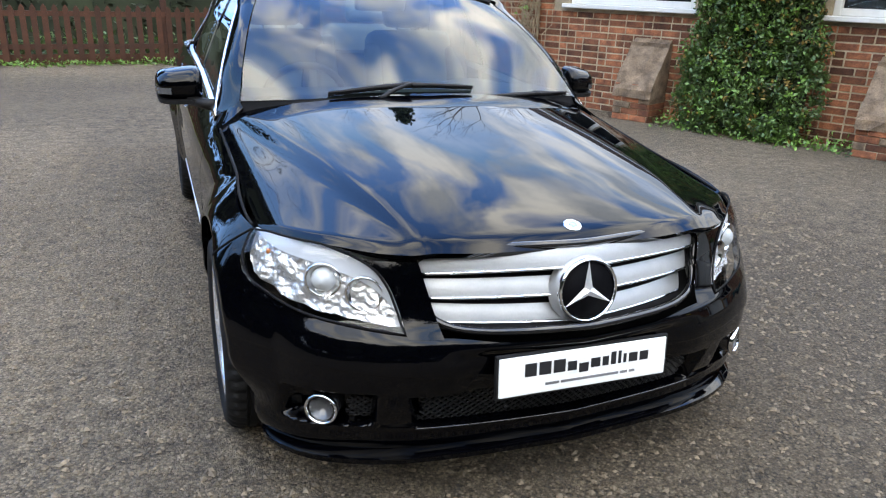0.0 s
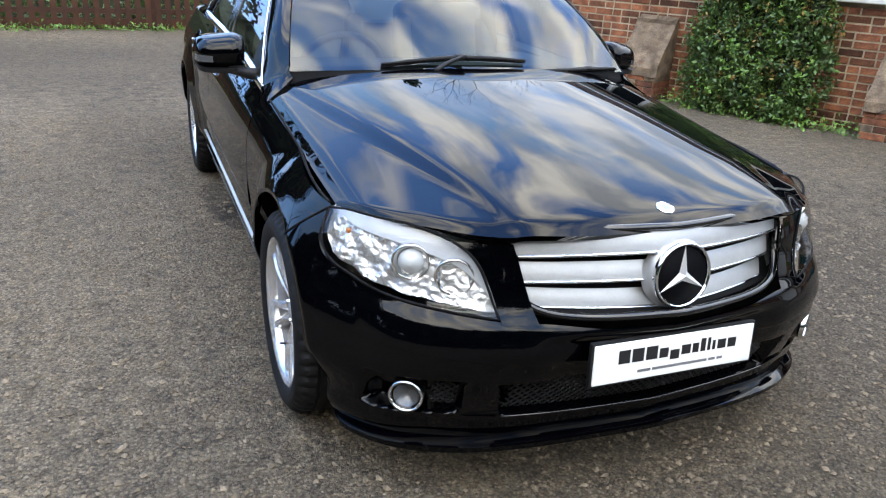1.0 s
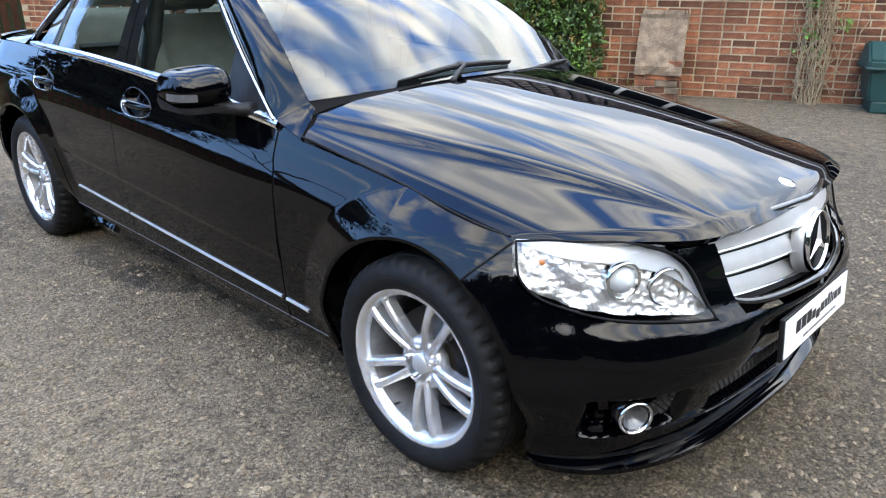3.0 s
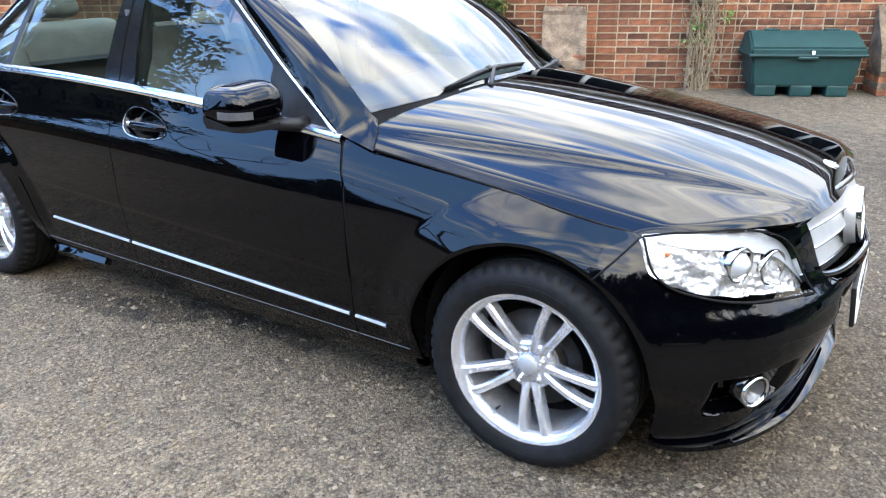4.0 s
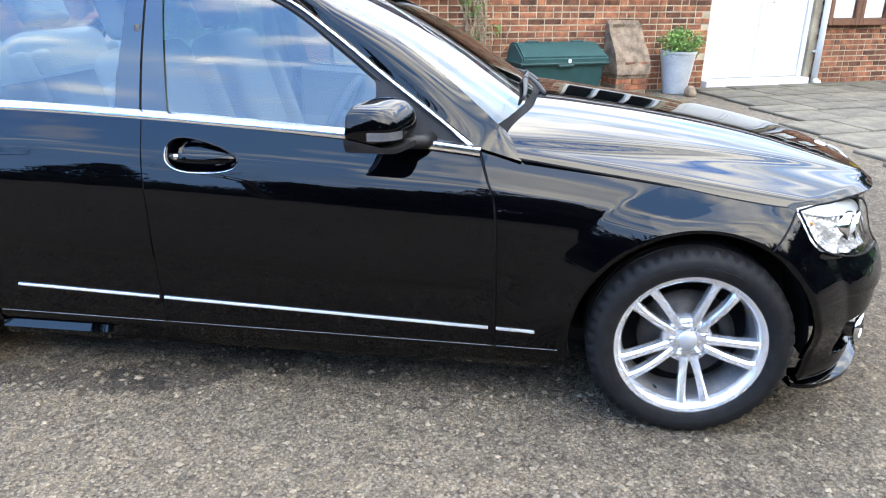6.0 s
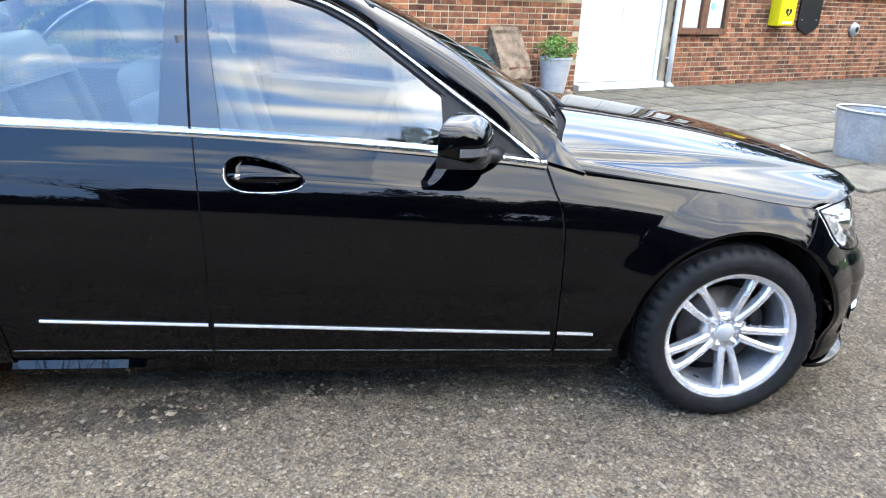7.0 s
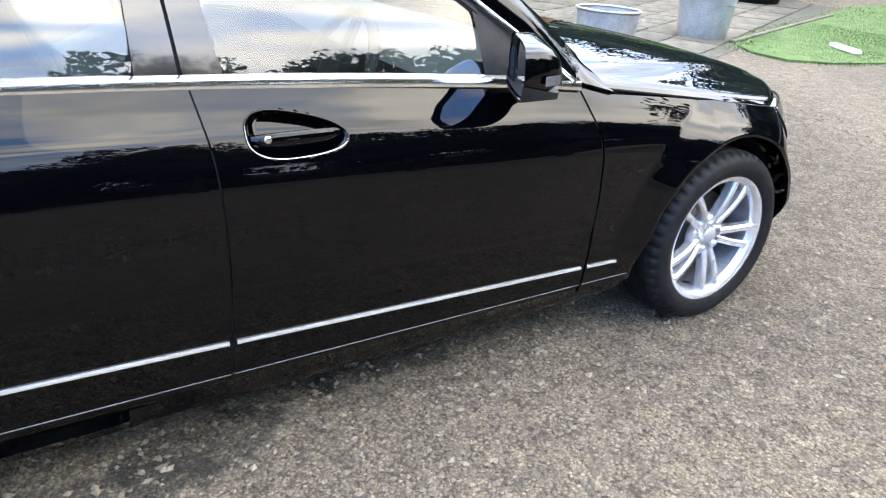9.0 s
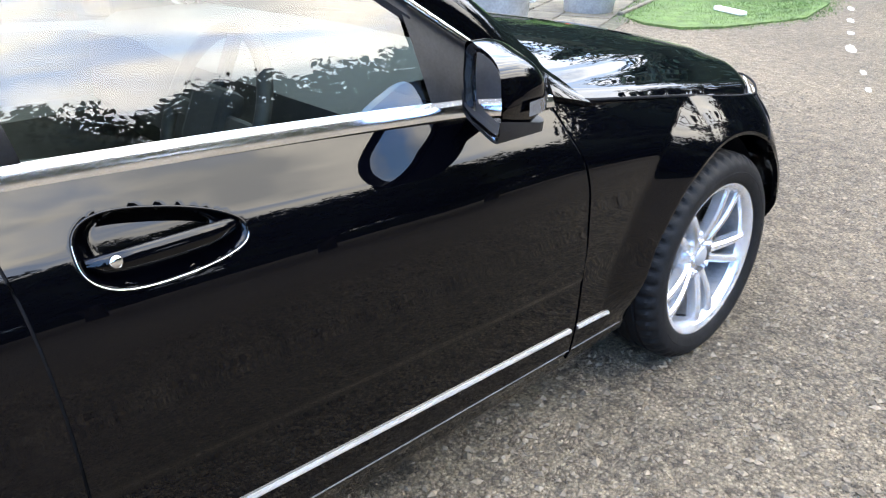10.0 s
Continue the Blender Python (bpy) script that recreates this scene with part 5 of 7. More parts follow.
    for ob in (window("front_window", lin(0.985, 1.00), lin(1.668, 1.735), glass_top, 50, M_GLASS, "closed front door window"),
               window("rear_side_window", lin(1.838, 1.828), lin(2.50, 2.42), glass_top, 40, M_GLASS, "closed rear door window"),
               window("quarter_window", lin(2.53, 2.45), lin(2.74, 2.60), glass_top, 16, M_GLASS, "small fixed rear quarter window")):
        ob.visible_shadow = False
    # door frames: gloss pillars, mirror triangle, dark upper frame
    window("door_pillar", lin(1.664, 1.730), lin(1.748, 1.776), lambda y: chrome_z(y) - 0.008, 6, M_GLOSSBLACK, "gloss black door pillar", 0.005)
    window("door_pillar", lin(1.756, 1.784), lin(1.842, 1.832), lambda y: chrome_z(y) - 0.008, 6, M_GLOSSBLACK, "gloss black door pillar", 0.005)
    window("door_pillar", lin(2.49, 2.41), lin(2.54, 2.46), lambda y: chrome_z(y) - 0.008, 5, M_BLACK, "", 0.005)
    # dark strip added to fill the see-through slit between the door pillars
    window("pillar_seal", lin(1.738, 1.766), lin(1.766, 1.794), lambda y: chrome_z(y) - 0.008, 4, M_MATT, "", 0.010)
    window("mirror_triangle", lin(0.70, 0.70), lin(0.992, 1.006), lambda y: chrome_z(y) - 0.010, 16, M_BLACK, "matt black mirror triangle", 0.006)
    rows = []
    for y in np.linspace(0.99, 2.80, 70):
        a, b = glasshouse(y, chrome_z(y) - 0.008), glasshouse(y, max(glass_top(y) - 0.004, belt_z(y)))
        rows.append([a - Vector((0.002, 0, 0)), a.lerp(b, 0.6) - Vector((0.003, 0, 0)), b - Vector((0.014, 0, 0))])
    panel("window_frame", rows, M_BLACK, car, "black window frame", 0.0, side, (0, 1.5, 1.0))

    # door mirror
    mirror = empty("door_mirror", Matrix(), "", "")
    for key in ("label", "category"):
        if key in mirror:
            del mirror[key]
    mirror.parent = car
    rows = []
    for i in range(25):
        u = -1 + 2 * i / 24                      # across, inner to outer
        w = (1 - abs(u) ** 4.2) ** (1 / 4.2) if abs(u) < 1 else 0.0
        x = 0.903 + 0.088 * u
        top, bot = 0.970 + 0.068 * w - 0.014 * u, 0.974 - 0.064 * w - 0.002 * u
        row = []
        for j in range(17):
            a = math.pi * j / 16
            y = 0.950 - 0.140 * w * (0.86 + 0.08 * u) * math.sin(a) ** 0.58 + 0.088 * (u + 1) / 2
            row.append((x, y, (top + bot) / 2 + (top - bot) / 2 * math.cos(a)))
        rows.append(row)
    shell = panel("mirror_shell", rows, M_PAINT, mirror, "gloss black mirror housing", 0.0, side, (0.903, 1.05, 0.98))
    rows = []
    for i in range(25):
        u = -1 + 2 * i / 24
        w = (1 - abs(u) ** 4.2) ** (1 / 4.2) if abs(u) < 1 else 0.0
        x = 0.903 + 0.0885 * u
        rows.append([(x, 0.953 - (0.143 * w * (0.86 + 0.08 * u)) * s + 0.088 * (u + 1) / 2, 0.920 - 0.016 * (k > 1) - 0.004 * u + 0.03 * (1 - w)) for k, s in enumerate((0.0, 1.0, 0.98, 0.0))])
    panel("mirror_foot", rows, M_BLACK, mirror, "matt black lower shell", 0.0, side, (0.903, 0.95, 1.2))
    vs, fs = tube([(-side * x, y, z) for x, y, z in ((0.765, 0.825, 0.905), (0.81, 0.845, 0.908), (0.87, 0.90, 0.918))], [0.028, 0.022, 0.020], 10)
    raw("mirror_arm", vs, fs, M_BLACK, mirror, "matt black mirror arm", True)
    def mirror_face(scale, back):
        ring = []
        for k in range(40):
            a = 2 * math.pi * k / 40
            c, s = math.cos(a), math.sin(a)
            rr = (abs(c) ** 3.2 + abs(s) ** 3.2) ** (-1 / 3.2)
            u = rr * c * scale
            ring.append((-side * (0.903 + 0.088 * u), 0.950 + 0.088 * (u + 1) / 2 + back, 0.970 - 0.008 * u + 0.070 * rr * s * scale))
        return ring
    ring0, ring1 = mirror_face(1.0, -0.002), mirror_face(0.80, -0.012)
    raw("mirror_rim", ring0 + ring1, [(k, (k + 1) % 40, 40 + (k + 1) % 40, 40 + k) for k in range(40)], M_GLOSSBLACK, mirror, "gloss black mirror bezel")
    face = mirror_face(0.80, -0.013)
    raw("mirror_glass", face, [tuple(range(40)) if side == 1 else tuple(range(39, -1, -1))], M_MIRROR, mirror, "silvered mirror glass")
    # ribbed indicator round the outer end of the housing
    rows = []
    for i in range(18):
        u = 0.35 + 0.64 * i / 17
        w = (1 - abs(u) ** 4.2) ** (1 / 4.2)
        y = 0.950 - 0.141 * w * (0.86 + 0.08 * u) + 0.088 * (u + 1) / 2
        rib = 0.0006 * (i % 2)
        rows.append([(0.903 + 0.088 * u + 0.002 + rib, y - 0.001, z) for z in (0.942, 0.946, 0.962, 0.966)])
    panel("mirror_indicator", rows, M_SMOKE, mirror, "smoked ribbed indicator strip", 0.0, side, (0.85, 0.95, 0.95))

# ---- the car: inside ----
floor_bm = box((1.44, 3.0, 0.04), Matrix.Translation((0, 1.55, 0.26)))
box_into(floor_bm, (1.1, 1.05, 0.40), Matrix.Translation((0, 0.02, 0.46)))
box_into(floor_bm, (1.0, 0.9, 0.5), Matrix.Translation((0, 3.1, 0.55)))
box_into(floor_bm, (1.40, 0.06, 0.55), Matrix.Translation((0, 0.68, 0.55)))
part("floor_pan", floor_bm, M_MATT, car, "dark floor pan")
rows = []
for i in range(-16, 17):
    u = i / 16
    hood = 0.035 * math.exp(-((u * 0.70 + 0.36) / 0.17) ** 2)
    rows.append([(0.70 * u, 0.60 + 0.06 * abs(u), 0.945), (0.70 * u, 0.80, 0.955 + hood * 0.4), (0.70 * u, 1.0, 0.95 + hood), (0.70 * u, 1.10, 0.90 + hood * 0.6), (0.70 * u, 1.12, 0.70), (0.70 * u, 1.0, 0.55)])
panel("dashboard", rows, M_CABIN, car, "dark grey dashboard", 0.0, 1, (0, 0.8, 0.3))
wheel_ring = raw("steering_wheel", *join([tube([(0.185 * math.cos(a), 0.185 * math.sin(a), 0) for a in [2 * math.pi * k / 48 for k in range(49)]], 0.016, 8)]), M_CABIN, car, "dark steering wheel", True)
hubbm = box((0.15, 0.13, 0.05), Matrix(), 0.02, 2)
for a in (0, 180, 270):
    box_into(hubbm, (0.11, 0.035, 0.02), Euler((0, 0, radians(a))).to_matrix().to_4x4() @ Matrix.Translation((0.12, 0, 0)), 0.005)
part("wheel_hub", hubbm, M_CABIN, wheel_ring)
wheel_ring.matrix_world = pose(-0.36, 1.22, 0.86, -65, 0, 0)


def seat(name, x, y, width, back_tilt=18):
    s = empty(name, Matrix.Translation((x, y, 0.30)), "", "")
    for key in ("label", "category"):
        if key in s:
            del s[key]
    s.parent = car
    def pad(n, size, m, bev, label=""):
        p = part(n, box(size, Matrix(), bev, 4), M_LEATHER, s, label, True)
        p.matrix_local = m
        return p
    pad("seat_cushion", (width, 0.50, 0.18), pose(0, 0.02, 0.20, 6), 0.07, "pale grey leather cushion")
    tilt = Matrix.Translation((0, 0.27, 0.28)) @ Euler((radians(-back_tilt), 0, 0)).to_matrix().to_4x4()
    pad("seat_back", (width * 0.98, 0.16, 0.60), tilt @ Matrix.Translation((0, 0, 0.28)), 0.07, "pale grey leather backrest")
    for sg in (-1, 1):
        pad("seat_bolster", (0.09, 0.20, 0.46), tilt @ pose(sg * width * 0.45, -0.035, 0.25, 0, 0, sg * 15), 0.04)
    pad("headrest", (0.27, 0.10, 0.19), tilt @ Matrix.Translation((0, -0.01, 0.70)), 0.045, "padded headrest")
    for sg in (-1, 1):
        post = raw("headrest_post", *tube([(sg * 0.06, 0, 0.55), (sg * 0.06, 0, 0.64)], 0.006, 8), M_CHROME, s, "", True)
        post.matrix_local = tilt
    return s


for x in (-0.37, 0.37):
    seat("front_seat", x, 1.50, 0.50)
for x in (-0.36, 0.36):
    seat("rear_seat", x, 2.30, 0.62, 22)
for side in (1, -1):
    for y0, y1 in ((0.72, 1.70), (1.75, 2.60)):
        rows = []
        for y in np.linspace(y0, y1, 12):
            rows.append([(0.745, y, 0.30), (0.735, y, 0.55), (0.70, y, 0.66), (0.735, y, 0.70), (0.738, y, belt_z(y) - 0.02), (0.765, y, belt_z(y) + 0.004)])
        panel("door_card", rows, M_CABINLIGHT, car, "pale inner door trim", 0.0, side, (3.0, 1.2, 0.6))
    p = raw("belt_pillar", *tube([(-side * 0.66, 1.80, 0.5), (-side * 0.645, 1.80, 0.95), (-side * 0.545, 1.80, 1.36)], [0.045, 0.04, 0.03], 8), M_CABIN, car, "", True)
    vs, fs = tube([(-side * 0.66, 1.79, 1.22), (-side * 0.63, 1.78, 0.9), (-side * 0.60, 1.75, 0.5)], 0.012, 6)
    raw("seat_belt", vs, fs, M_CABIN, car, "", True)
rows = []
for i in range(-12, 13):
    u = i / 12
    rows.append([roof_point(u * (rail_x(y) - 0.03), y) - Vector((0, 0, 0.035)) for y in np.linspace(1.33, 2.42, 14)])
panel("headlining", rows, M_CABINLIGHT, car, "pale headlining", 0.0, 1, (0, 1.8, 3.0))
glassbm = box((0.24, 0.03, 0.07), Matrix(), 0.02, 2)
rv = part("rear_view_mirror", glassbm, M_CABIN, car, "dark rear-view mirror", True)
rv.matrix_world = pose(0, 1.22, 1.30, 15, 0, 0)
raw("parcel_shelf", [(-0.62, 2.55, 0.96), (0.62, 2.55, 0.96), (0.60, 3.0, 1.0), (-0.60, 3.0, 1.0)], [(0, 1, 2, 3)], M_CABIN, car, "dark parcel shelf")

# ---- the car: wheels ----
def build_wheel():
    w = empty("wheel", Matrix(), "", "")
    for key in ("label", "category"):
        if key in w:
            del w[key]
    # axle along x, outer face towards +x; x = 0 is the wheel's middle
    R, r = 0.3155, 0.229
    prof = [(r - 0.006, 0.085), (r, 0.099), (r + 0.012, 0.1065), (r + 0.035, 0.1125), (r + 0.055, 0.1105), (R - 0.022, 0.104), (R - 0.011, 0.096), (R - 0.005, 0.087)]
    grooves = []
    for c in (0.052, 0.018, -0.018, -0.052):
        grooves += [(R, c + 0.006), (R - 0.007, c + 0.004), (R - 0.007, c - 0.004), (R, c - 0.006)]
    prof += [(R - 0.002, 0.078)] + grooves + [(R - 0.002, -0.078), (R - 0.018, -0.101), (r + 0.035, -0.1125), (r, -0.099)]
    seg = 240
    vs, fs = lathe(prof, seg, "x")
    k = len(prof)
    vs = [Vector(v) for v in vs]
    for i in range(seg):
        if i % 5 < 2:
            for n, (pr, ph) in enumerate(prof):
                if pr > R - 0.02 and (0.06 < abs(ph) < 0.103):
                    v = vs[i * k + n]
                    s = 1 - 0.0075 / math.hypot(v.y, v.z)
                    vs[i * k + n] = Vector((v.x, v.y * s, v.z * s))
    tyre = raw("tyre", vs, fs, M_RUBBER, w, "black low-profile tyre", True)
    tyre.data.set_sharp_from_angle(angle=radians(35))
    pts = [(0.104 + 0.0075, (r + 0.036) * math.cos(a), (r + 0.036) * math.sin(a)) for a in [2 * math.pi * i / 90 for i in range(91)]]
    raw("sidewall_rib", *tube(pts, 0.0016, 5), M_RUBBER, tyre, "", True)
    barrel = [(0.2225, -0.095), (0.205, -0.07), (0.198, 0.02), (0.204, 0.070)]
    raw("rim_barrel", *lathe(barrel, 80, "x"), M_BARREL, w, "shaded inner rim", True)
    rim = [(0.204, 0.070), (0.207, 0.080), (0.212, 0.090), (0.2195, 0.0965), (0.2275, 0.0995), (0.2345, 0.1010), (0.2365, 0.097), (0.231, 0.090)]
    rim_ob = raw("rim", *lathe(rim, 96, "x"), M_ALLOY, w, "silver alloy rim with five double spokes", True)
    rim_ob.data.set_sharp_from_angle(angle=radians(50))
    for s in range(5):
        a0 = 2 * math.pi * s / 5 - math.pi / 2
        lists = []
        for sg in (-1, 1):
            rows = []
            for i in range(15):
                t = i / 14
                rad = 0.052 + (0.2225 - 0.052) * t
                off = sg * (0.0125 + 0.0245 * t + 0.003 * math.sin(math.pi * t))
                half = 0.0140 - 0.0020 * math.sin(math.pi * t) + 0.005 * ease(0.8, 1.0, t)
                face = 0.066 + 0.010 * math.sin(math.pi * min(1, t * 0.9)) + 0.018 * t
                face = min(face, 0.0935)
                cross = [(-half, face - 0.034), (-half, face - 0.006), (-half * 0.55, face), (half * 0.55, face), (half, face - 0.006), (half, face - 0.034)]
                row = []
                for cx, cz in cross:
                    py, pz = rad, off + cx
                    row.append(Vector((cz, py * math.cos(a0) - pz * math.sin(a0), py * math.sin(a0) + pz * math.cos(a0))))
                rows.append(row)
            v = [p for r_ in rows for p in r_]
            f = [(i * 6 + j, (i + 1) * 6 + j, (i + 1) * 6 + j + 1, i * 6 + j + 1) for i in range(14) for j in range(5)]
            lists.append((v, f))
        v, f = join(lists)
        sp = raw("spoke", v, f, M_ALLOY, rim_ob, "", True)
        sp.data.set_sharp_from_angle(angle=radians(30))
    raw("hub", *lathe([(0.0, 0.066), (0.024, 0.0665), (0.031, 0.064), (0.034, 0.061), (0.064, 0.063), (0.076, 0.056), (0.080, 0.025)], 60, "x"), M_ALLOY, rim_ob, "silver hub", True)
    cap = raw("centre_cap", *lathe([(0.0, 0.0705), (0.026, 0.0695), (0.0295, 0.066), (0.030, 0.060)], 40, "x"), M_SILVER, rim_ob, "grey centre cap", True)
    for s in range(5):
        a = 2 * math.pi * s / 5 + math.pi / 2
        b = raw("wheel_bolt", *lathe([(0.0, 0.070), (0.0075, 0.070), (0.0085, 0.066), (0.0085, 0.055), (0.013, 0.054), (0.0135, 0.050)], 12, "x"), M_CHROME, rim_ob, "", True)
        b.location = (0, 0.0505 * math.cos(a), 0.0505 * math.sin(a))
    valve = raw("valve", *tube([(0.062, 0.186, 0), (0.088, 0.178, 0)], 0.0035, 8), M_BLACK, rim_ob, "", True)
    valve.matrix_local = pose(0, 0, 0, -128, 0, 0)
    raw("brake_disc", *lathe([(0.0, 0.018), (0.075, 0.018), (0.08, 0.006), (0.148, 0.006), (0.148, -0.016), (0.08, -0.016)], 60, "x"), M_DISC, w, "grey steel brake disc", True)
    rows = []
    for k in range(13):
        a = radians(-38 + 76 * k / 12)
        rows.append([(px, pr * math.cos(a), pr * math.sin(a)) for px, pr in ((-0.03, 0.105), (0.026, 0.105), (0.034, 0.115), (0.034, 0.140), (0.026, 0.150), (-0.03, 0.150))])
    panel("brake_caliper", rows, M_BLACK, w, "", 0.004, -1, (-0.2, 0.1, 0.0))
    raw("barrel_back", *lathe([(0.0, -0.05), (0.20, -0.05)], 48, "x"), M_MATT, w)
    return w


first = build_wheel()
first.parent = car
first["label"] = "alloy wheel with black tyre"
centre_x = 0.772
first.matrix_basis = pose(-centre_x, 0, HUB_Z + 0.0025, 10, 0, 180)
for m in (pose(-centre_x, WHEELBASE, HUB_Z + 0.0025, 40, 0, 180), pose(centre_x, 0, HUB_Z + 0.0025), pose(centre_x, WHEELBASE, HUB_Z + 0.0025, 25)):
    copy_thing(first, m)
car.matrix_world = CAR_POSE


# ---- foliage helpers ----
def leaves(centres, size, seed, spread=0.4, droop=0.0):
    """Verts and faces of small bent leaves, one at each centre, turned at random."""
    rs = np.random.RandomState(seed)
    n = len(centres)
    c = np.asarray(centres, float)
    a = rs.normal(size=(n, 3))
    a[:, 2] -= droop
    a /= np.linalg.norm(a, axis=1)[:, None]
    b = np.cross(a, rs.normal(size=(n, 3)))
    b /= np.linalg.norm(b, axis=1)[:, None]
    k = np.cross(a, b)
    s = size * (1 + spread * (rs.rand(n, 1) * 2 - 1))
    v = np.stack([c - a * s * 0.5, c + b * s * 0.28 + k * s * 0.06, c + a * s * 0.55, c - b * s * 0.28 + k * s * 0.06], 1).reshape(-1, 3)
    f = [(4 * i, 4 * i + 1, 4 * i + 2, 4 * i + 3) for i in range(n)]
    return v.tolist(), f


def clumped(n, clumps, radius, inside, seed):
    """Points in loose clumps; inside(rs) gives a clump's centre."""
    rs = np.random.RandomState(seed)
    heads = np.array([inside(rs) for _ in range(clumps)])
    pick = rs.randint(0, clumps, n)
    d = rs.normal(size=(n, 3))
    d /= np.linalg.norm(d, axis=1)[:, None]
    return heads[pick] + d * radius * (rs.rand(n, 1) ** 0.35) * (0.6 + 0.6 * rs.rand(clumps)[pick][:, None])


def branches(base, height, radius, seed, levels=5, lean=0.0, spread=0.75):
    """Verts and faces of a bare, forking tree."""
    rng = random.Random(seed)
    out = []

    def grow(p, d, length, r, level):
        pts, rad = [p], [r]
        for i in range(4):
            d = (d + Vector((rng.uniform(-1, 1), rng.uniform(-1, 1), rng.uniform(-0.3, 0.6))) * 0.16).normalized()
            p = p + d * length / 4
            pts.append(p)
            rad.append(r * (1 - 0.11 * (i + 1)))
        out.append(tube(pts, rad, 7 if level < 2 else 4))
        if level < levels:
            for k in range(2 if level == 0 else rng.choice((2, 3, 3))):
                t = rng.choice((2, 3, 4)) if k else 4
                dd = (d + Vector((rng.uniform(-1, 1), rng.uniform(-1, 1), rng.uniform(-0.25, 0.7))) * spread).normalized()
                grow(pts[t], dd, length * rng.uniform(0.58, 0.82), rad[t] * 0.68, level + 1)

    grow(Vector(base), Vector((lean, 0.1, 1)).normalized(), height * 0.30, radius, 0)
    return join(out)


# ---- yard: loose stones, paving, lawn, road dashes ----
rs = np.random.RandomState(7)
n = 62000
xy = np.stack([rs.uniform(-3.4, 3.0, n), rs.uniform(-3.6, 4.5, n)], 1)
sz = 0.0028 + 0.0110 * rs.rand(n) ** 2.6
octa = np.array([(1, 0, 0), (-1, 0, 0), (0, 1, 0), (0, -1, 0), (0, 0, 0.8), (0, 0, -0.5)], float)
jit = 1 + 0.45 * (rs.rand(n, 6, 1) - 0.5)
ang = rs.rand(n) * 6.28
rot = np.stack([np.stack([np.cos(ang), -np.sin(ang), 0 * ang], 1), np.stack([np.sin(ang), np.cos(ang), 0 * ang], 1), np.stack([0 * ang, 0 * ang, 1 + 0 * ang], 1)], 1)
pts = np.einsum("nij,kj->nki", rot, octa * (1.25, 0.9, 0.8)) * jit * sz[:, None, None]
pts[:, :, :2] += xy[:, None]
pts[:, :, 2] += sz[:, None] * 0.25
tri = [(0, 2, 4), (2, 1, 4), (1, 3, 4), (3, 0, 4), (2, 0, 5), (1, 2, 5), (3, 1, 5), (0, 3, 5)]
stones = raw("loose_gravel", pts.reshape(-1, 3).tolist(), [tuple(6 * i + k for k in t) for i in range(n) for t in tri], M_PEBBLE)
tagged(stones, "loose grey and tan stones scattered over the yard", "gravel", kind="stuff")

patio = raw("pavement", [(3.5, -5.25, 0.006), (13.4, -5.6, 0.006), (13.4, 0.0, 0.006), (4.45, 0.0, 0.006), (4.25, -2.2, 0.006), (3.9, -3.5, 0.006)], [(0, 1, 2, 3, 4, 5)], M_JOINT)
patio.matrix_world = HOUSE
tagged(patio, "worn sandstone paving with mossy joints by the house", "paving", kind="structure")

lawn_pts = [(3.62, -5.85), (2.95, -5.42), (2.50, -5.42), (2.25, -5.85), (2.08, -6.6), (1.95, -7.2), (2.3, -8.7), (2.95, -10.4), (3.7, -13.5), (6.2, -15.2), (6.0, -12.4), (5.25, -10.4), (4.4, -8.2)]
lawn = raw("lawn", [(x, y, 0.018 + 0.012 * math.sin(3 * x) * math.sin(2 * y)) for x, y in lawn_pts] + [(x, y, -0.02) for x, y in lawn_pts],
           [tuple(range(len(lawn_pts)))[::-1]] + [(i, (i + 1) % len(lawn_pts), len(lawn_pts) + (i + 1) % len(lawn_pts), len(lawn_pts) + i) for i in range(len(lawn_pts))], M_TURF)
tagged(lawn, "ragged green lawn edge beside the paving", "lawn", kind="structure")


def in_lawn(x, y):
    c = False
    for (x1, y1), (x2, y2) in zip(lawn_pts, lawn_pts[1:] + lawn_pts[:1]):
        if (y1 > y) != (y2 > y) and x < (x2 - x1) * (y - y1) / (y2 - y1) + x1:
            c = not c
    return c


gv, gf = [], []
rng = random.Random(3)
while len(gf) < 26000:
    x, y = rng.uniform(1.8, 6.0), rng.uniform(-5.3, -15.0) if rng.random() < 0.4 else rng.uniform(-5.3, -9.0)
    if in_lawn(x + rng.gauss(0, 0.14), y + rng.gauss(0, 0.14)):
        a, h = rng.uniform(0, 6.28), rng.uniform(0.010, 0.030)
        dx, dy = math.cos(a) * 0.006, math.sin(a) * 0.006
        o = len(gv)
        gv += [(x - dx, y - dy, 0.01), (x + dx, y + dy, 0.01), (x + rng.gauss(0, 0.018), y + rng.gauss(0, 0.018), 0.012 + h)]
        gf.append((o, o + 1, o + 2))
tagged(raw("grass", gv, gf, M_GRASS), "short green grass blades", "grass", kind="stuff")
edge_m = part("lawn_edging", box((0.07, 4.9, 0.05), Matrix(), 0.01), M_SLAB, lawn, "pale stone edging")
edge_m.matrix_world = pose(4.33, -8.1, 0.018, 0, 0, 19)
tagged(part("fallen_slab", box((0.55, 0.10, 0.05), Matrix(), 0.012), M_PAPER), "long white stone lying on the lawn", "stone").matrix_world = pose(2.72, -6.85, 0.048, 0, 0, -28)

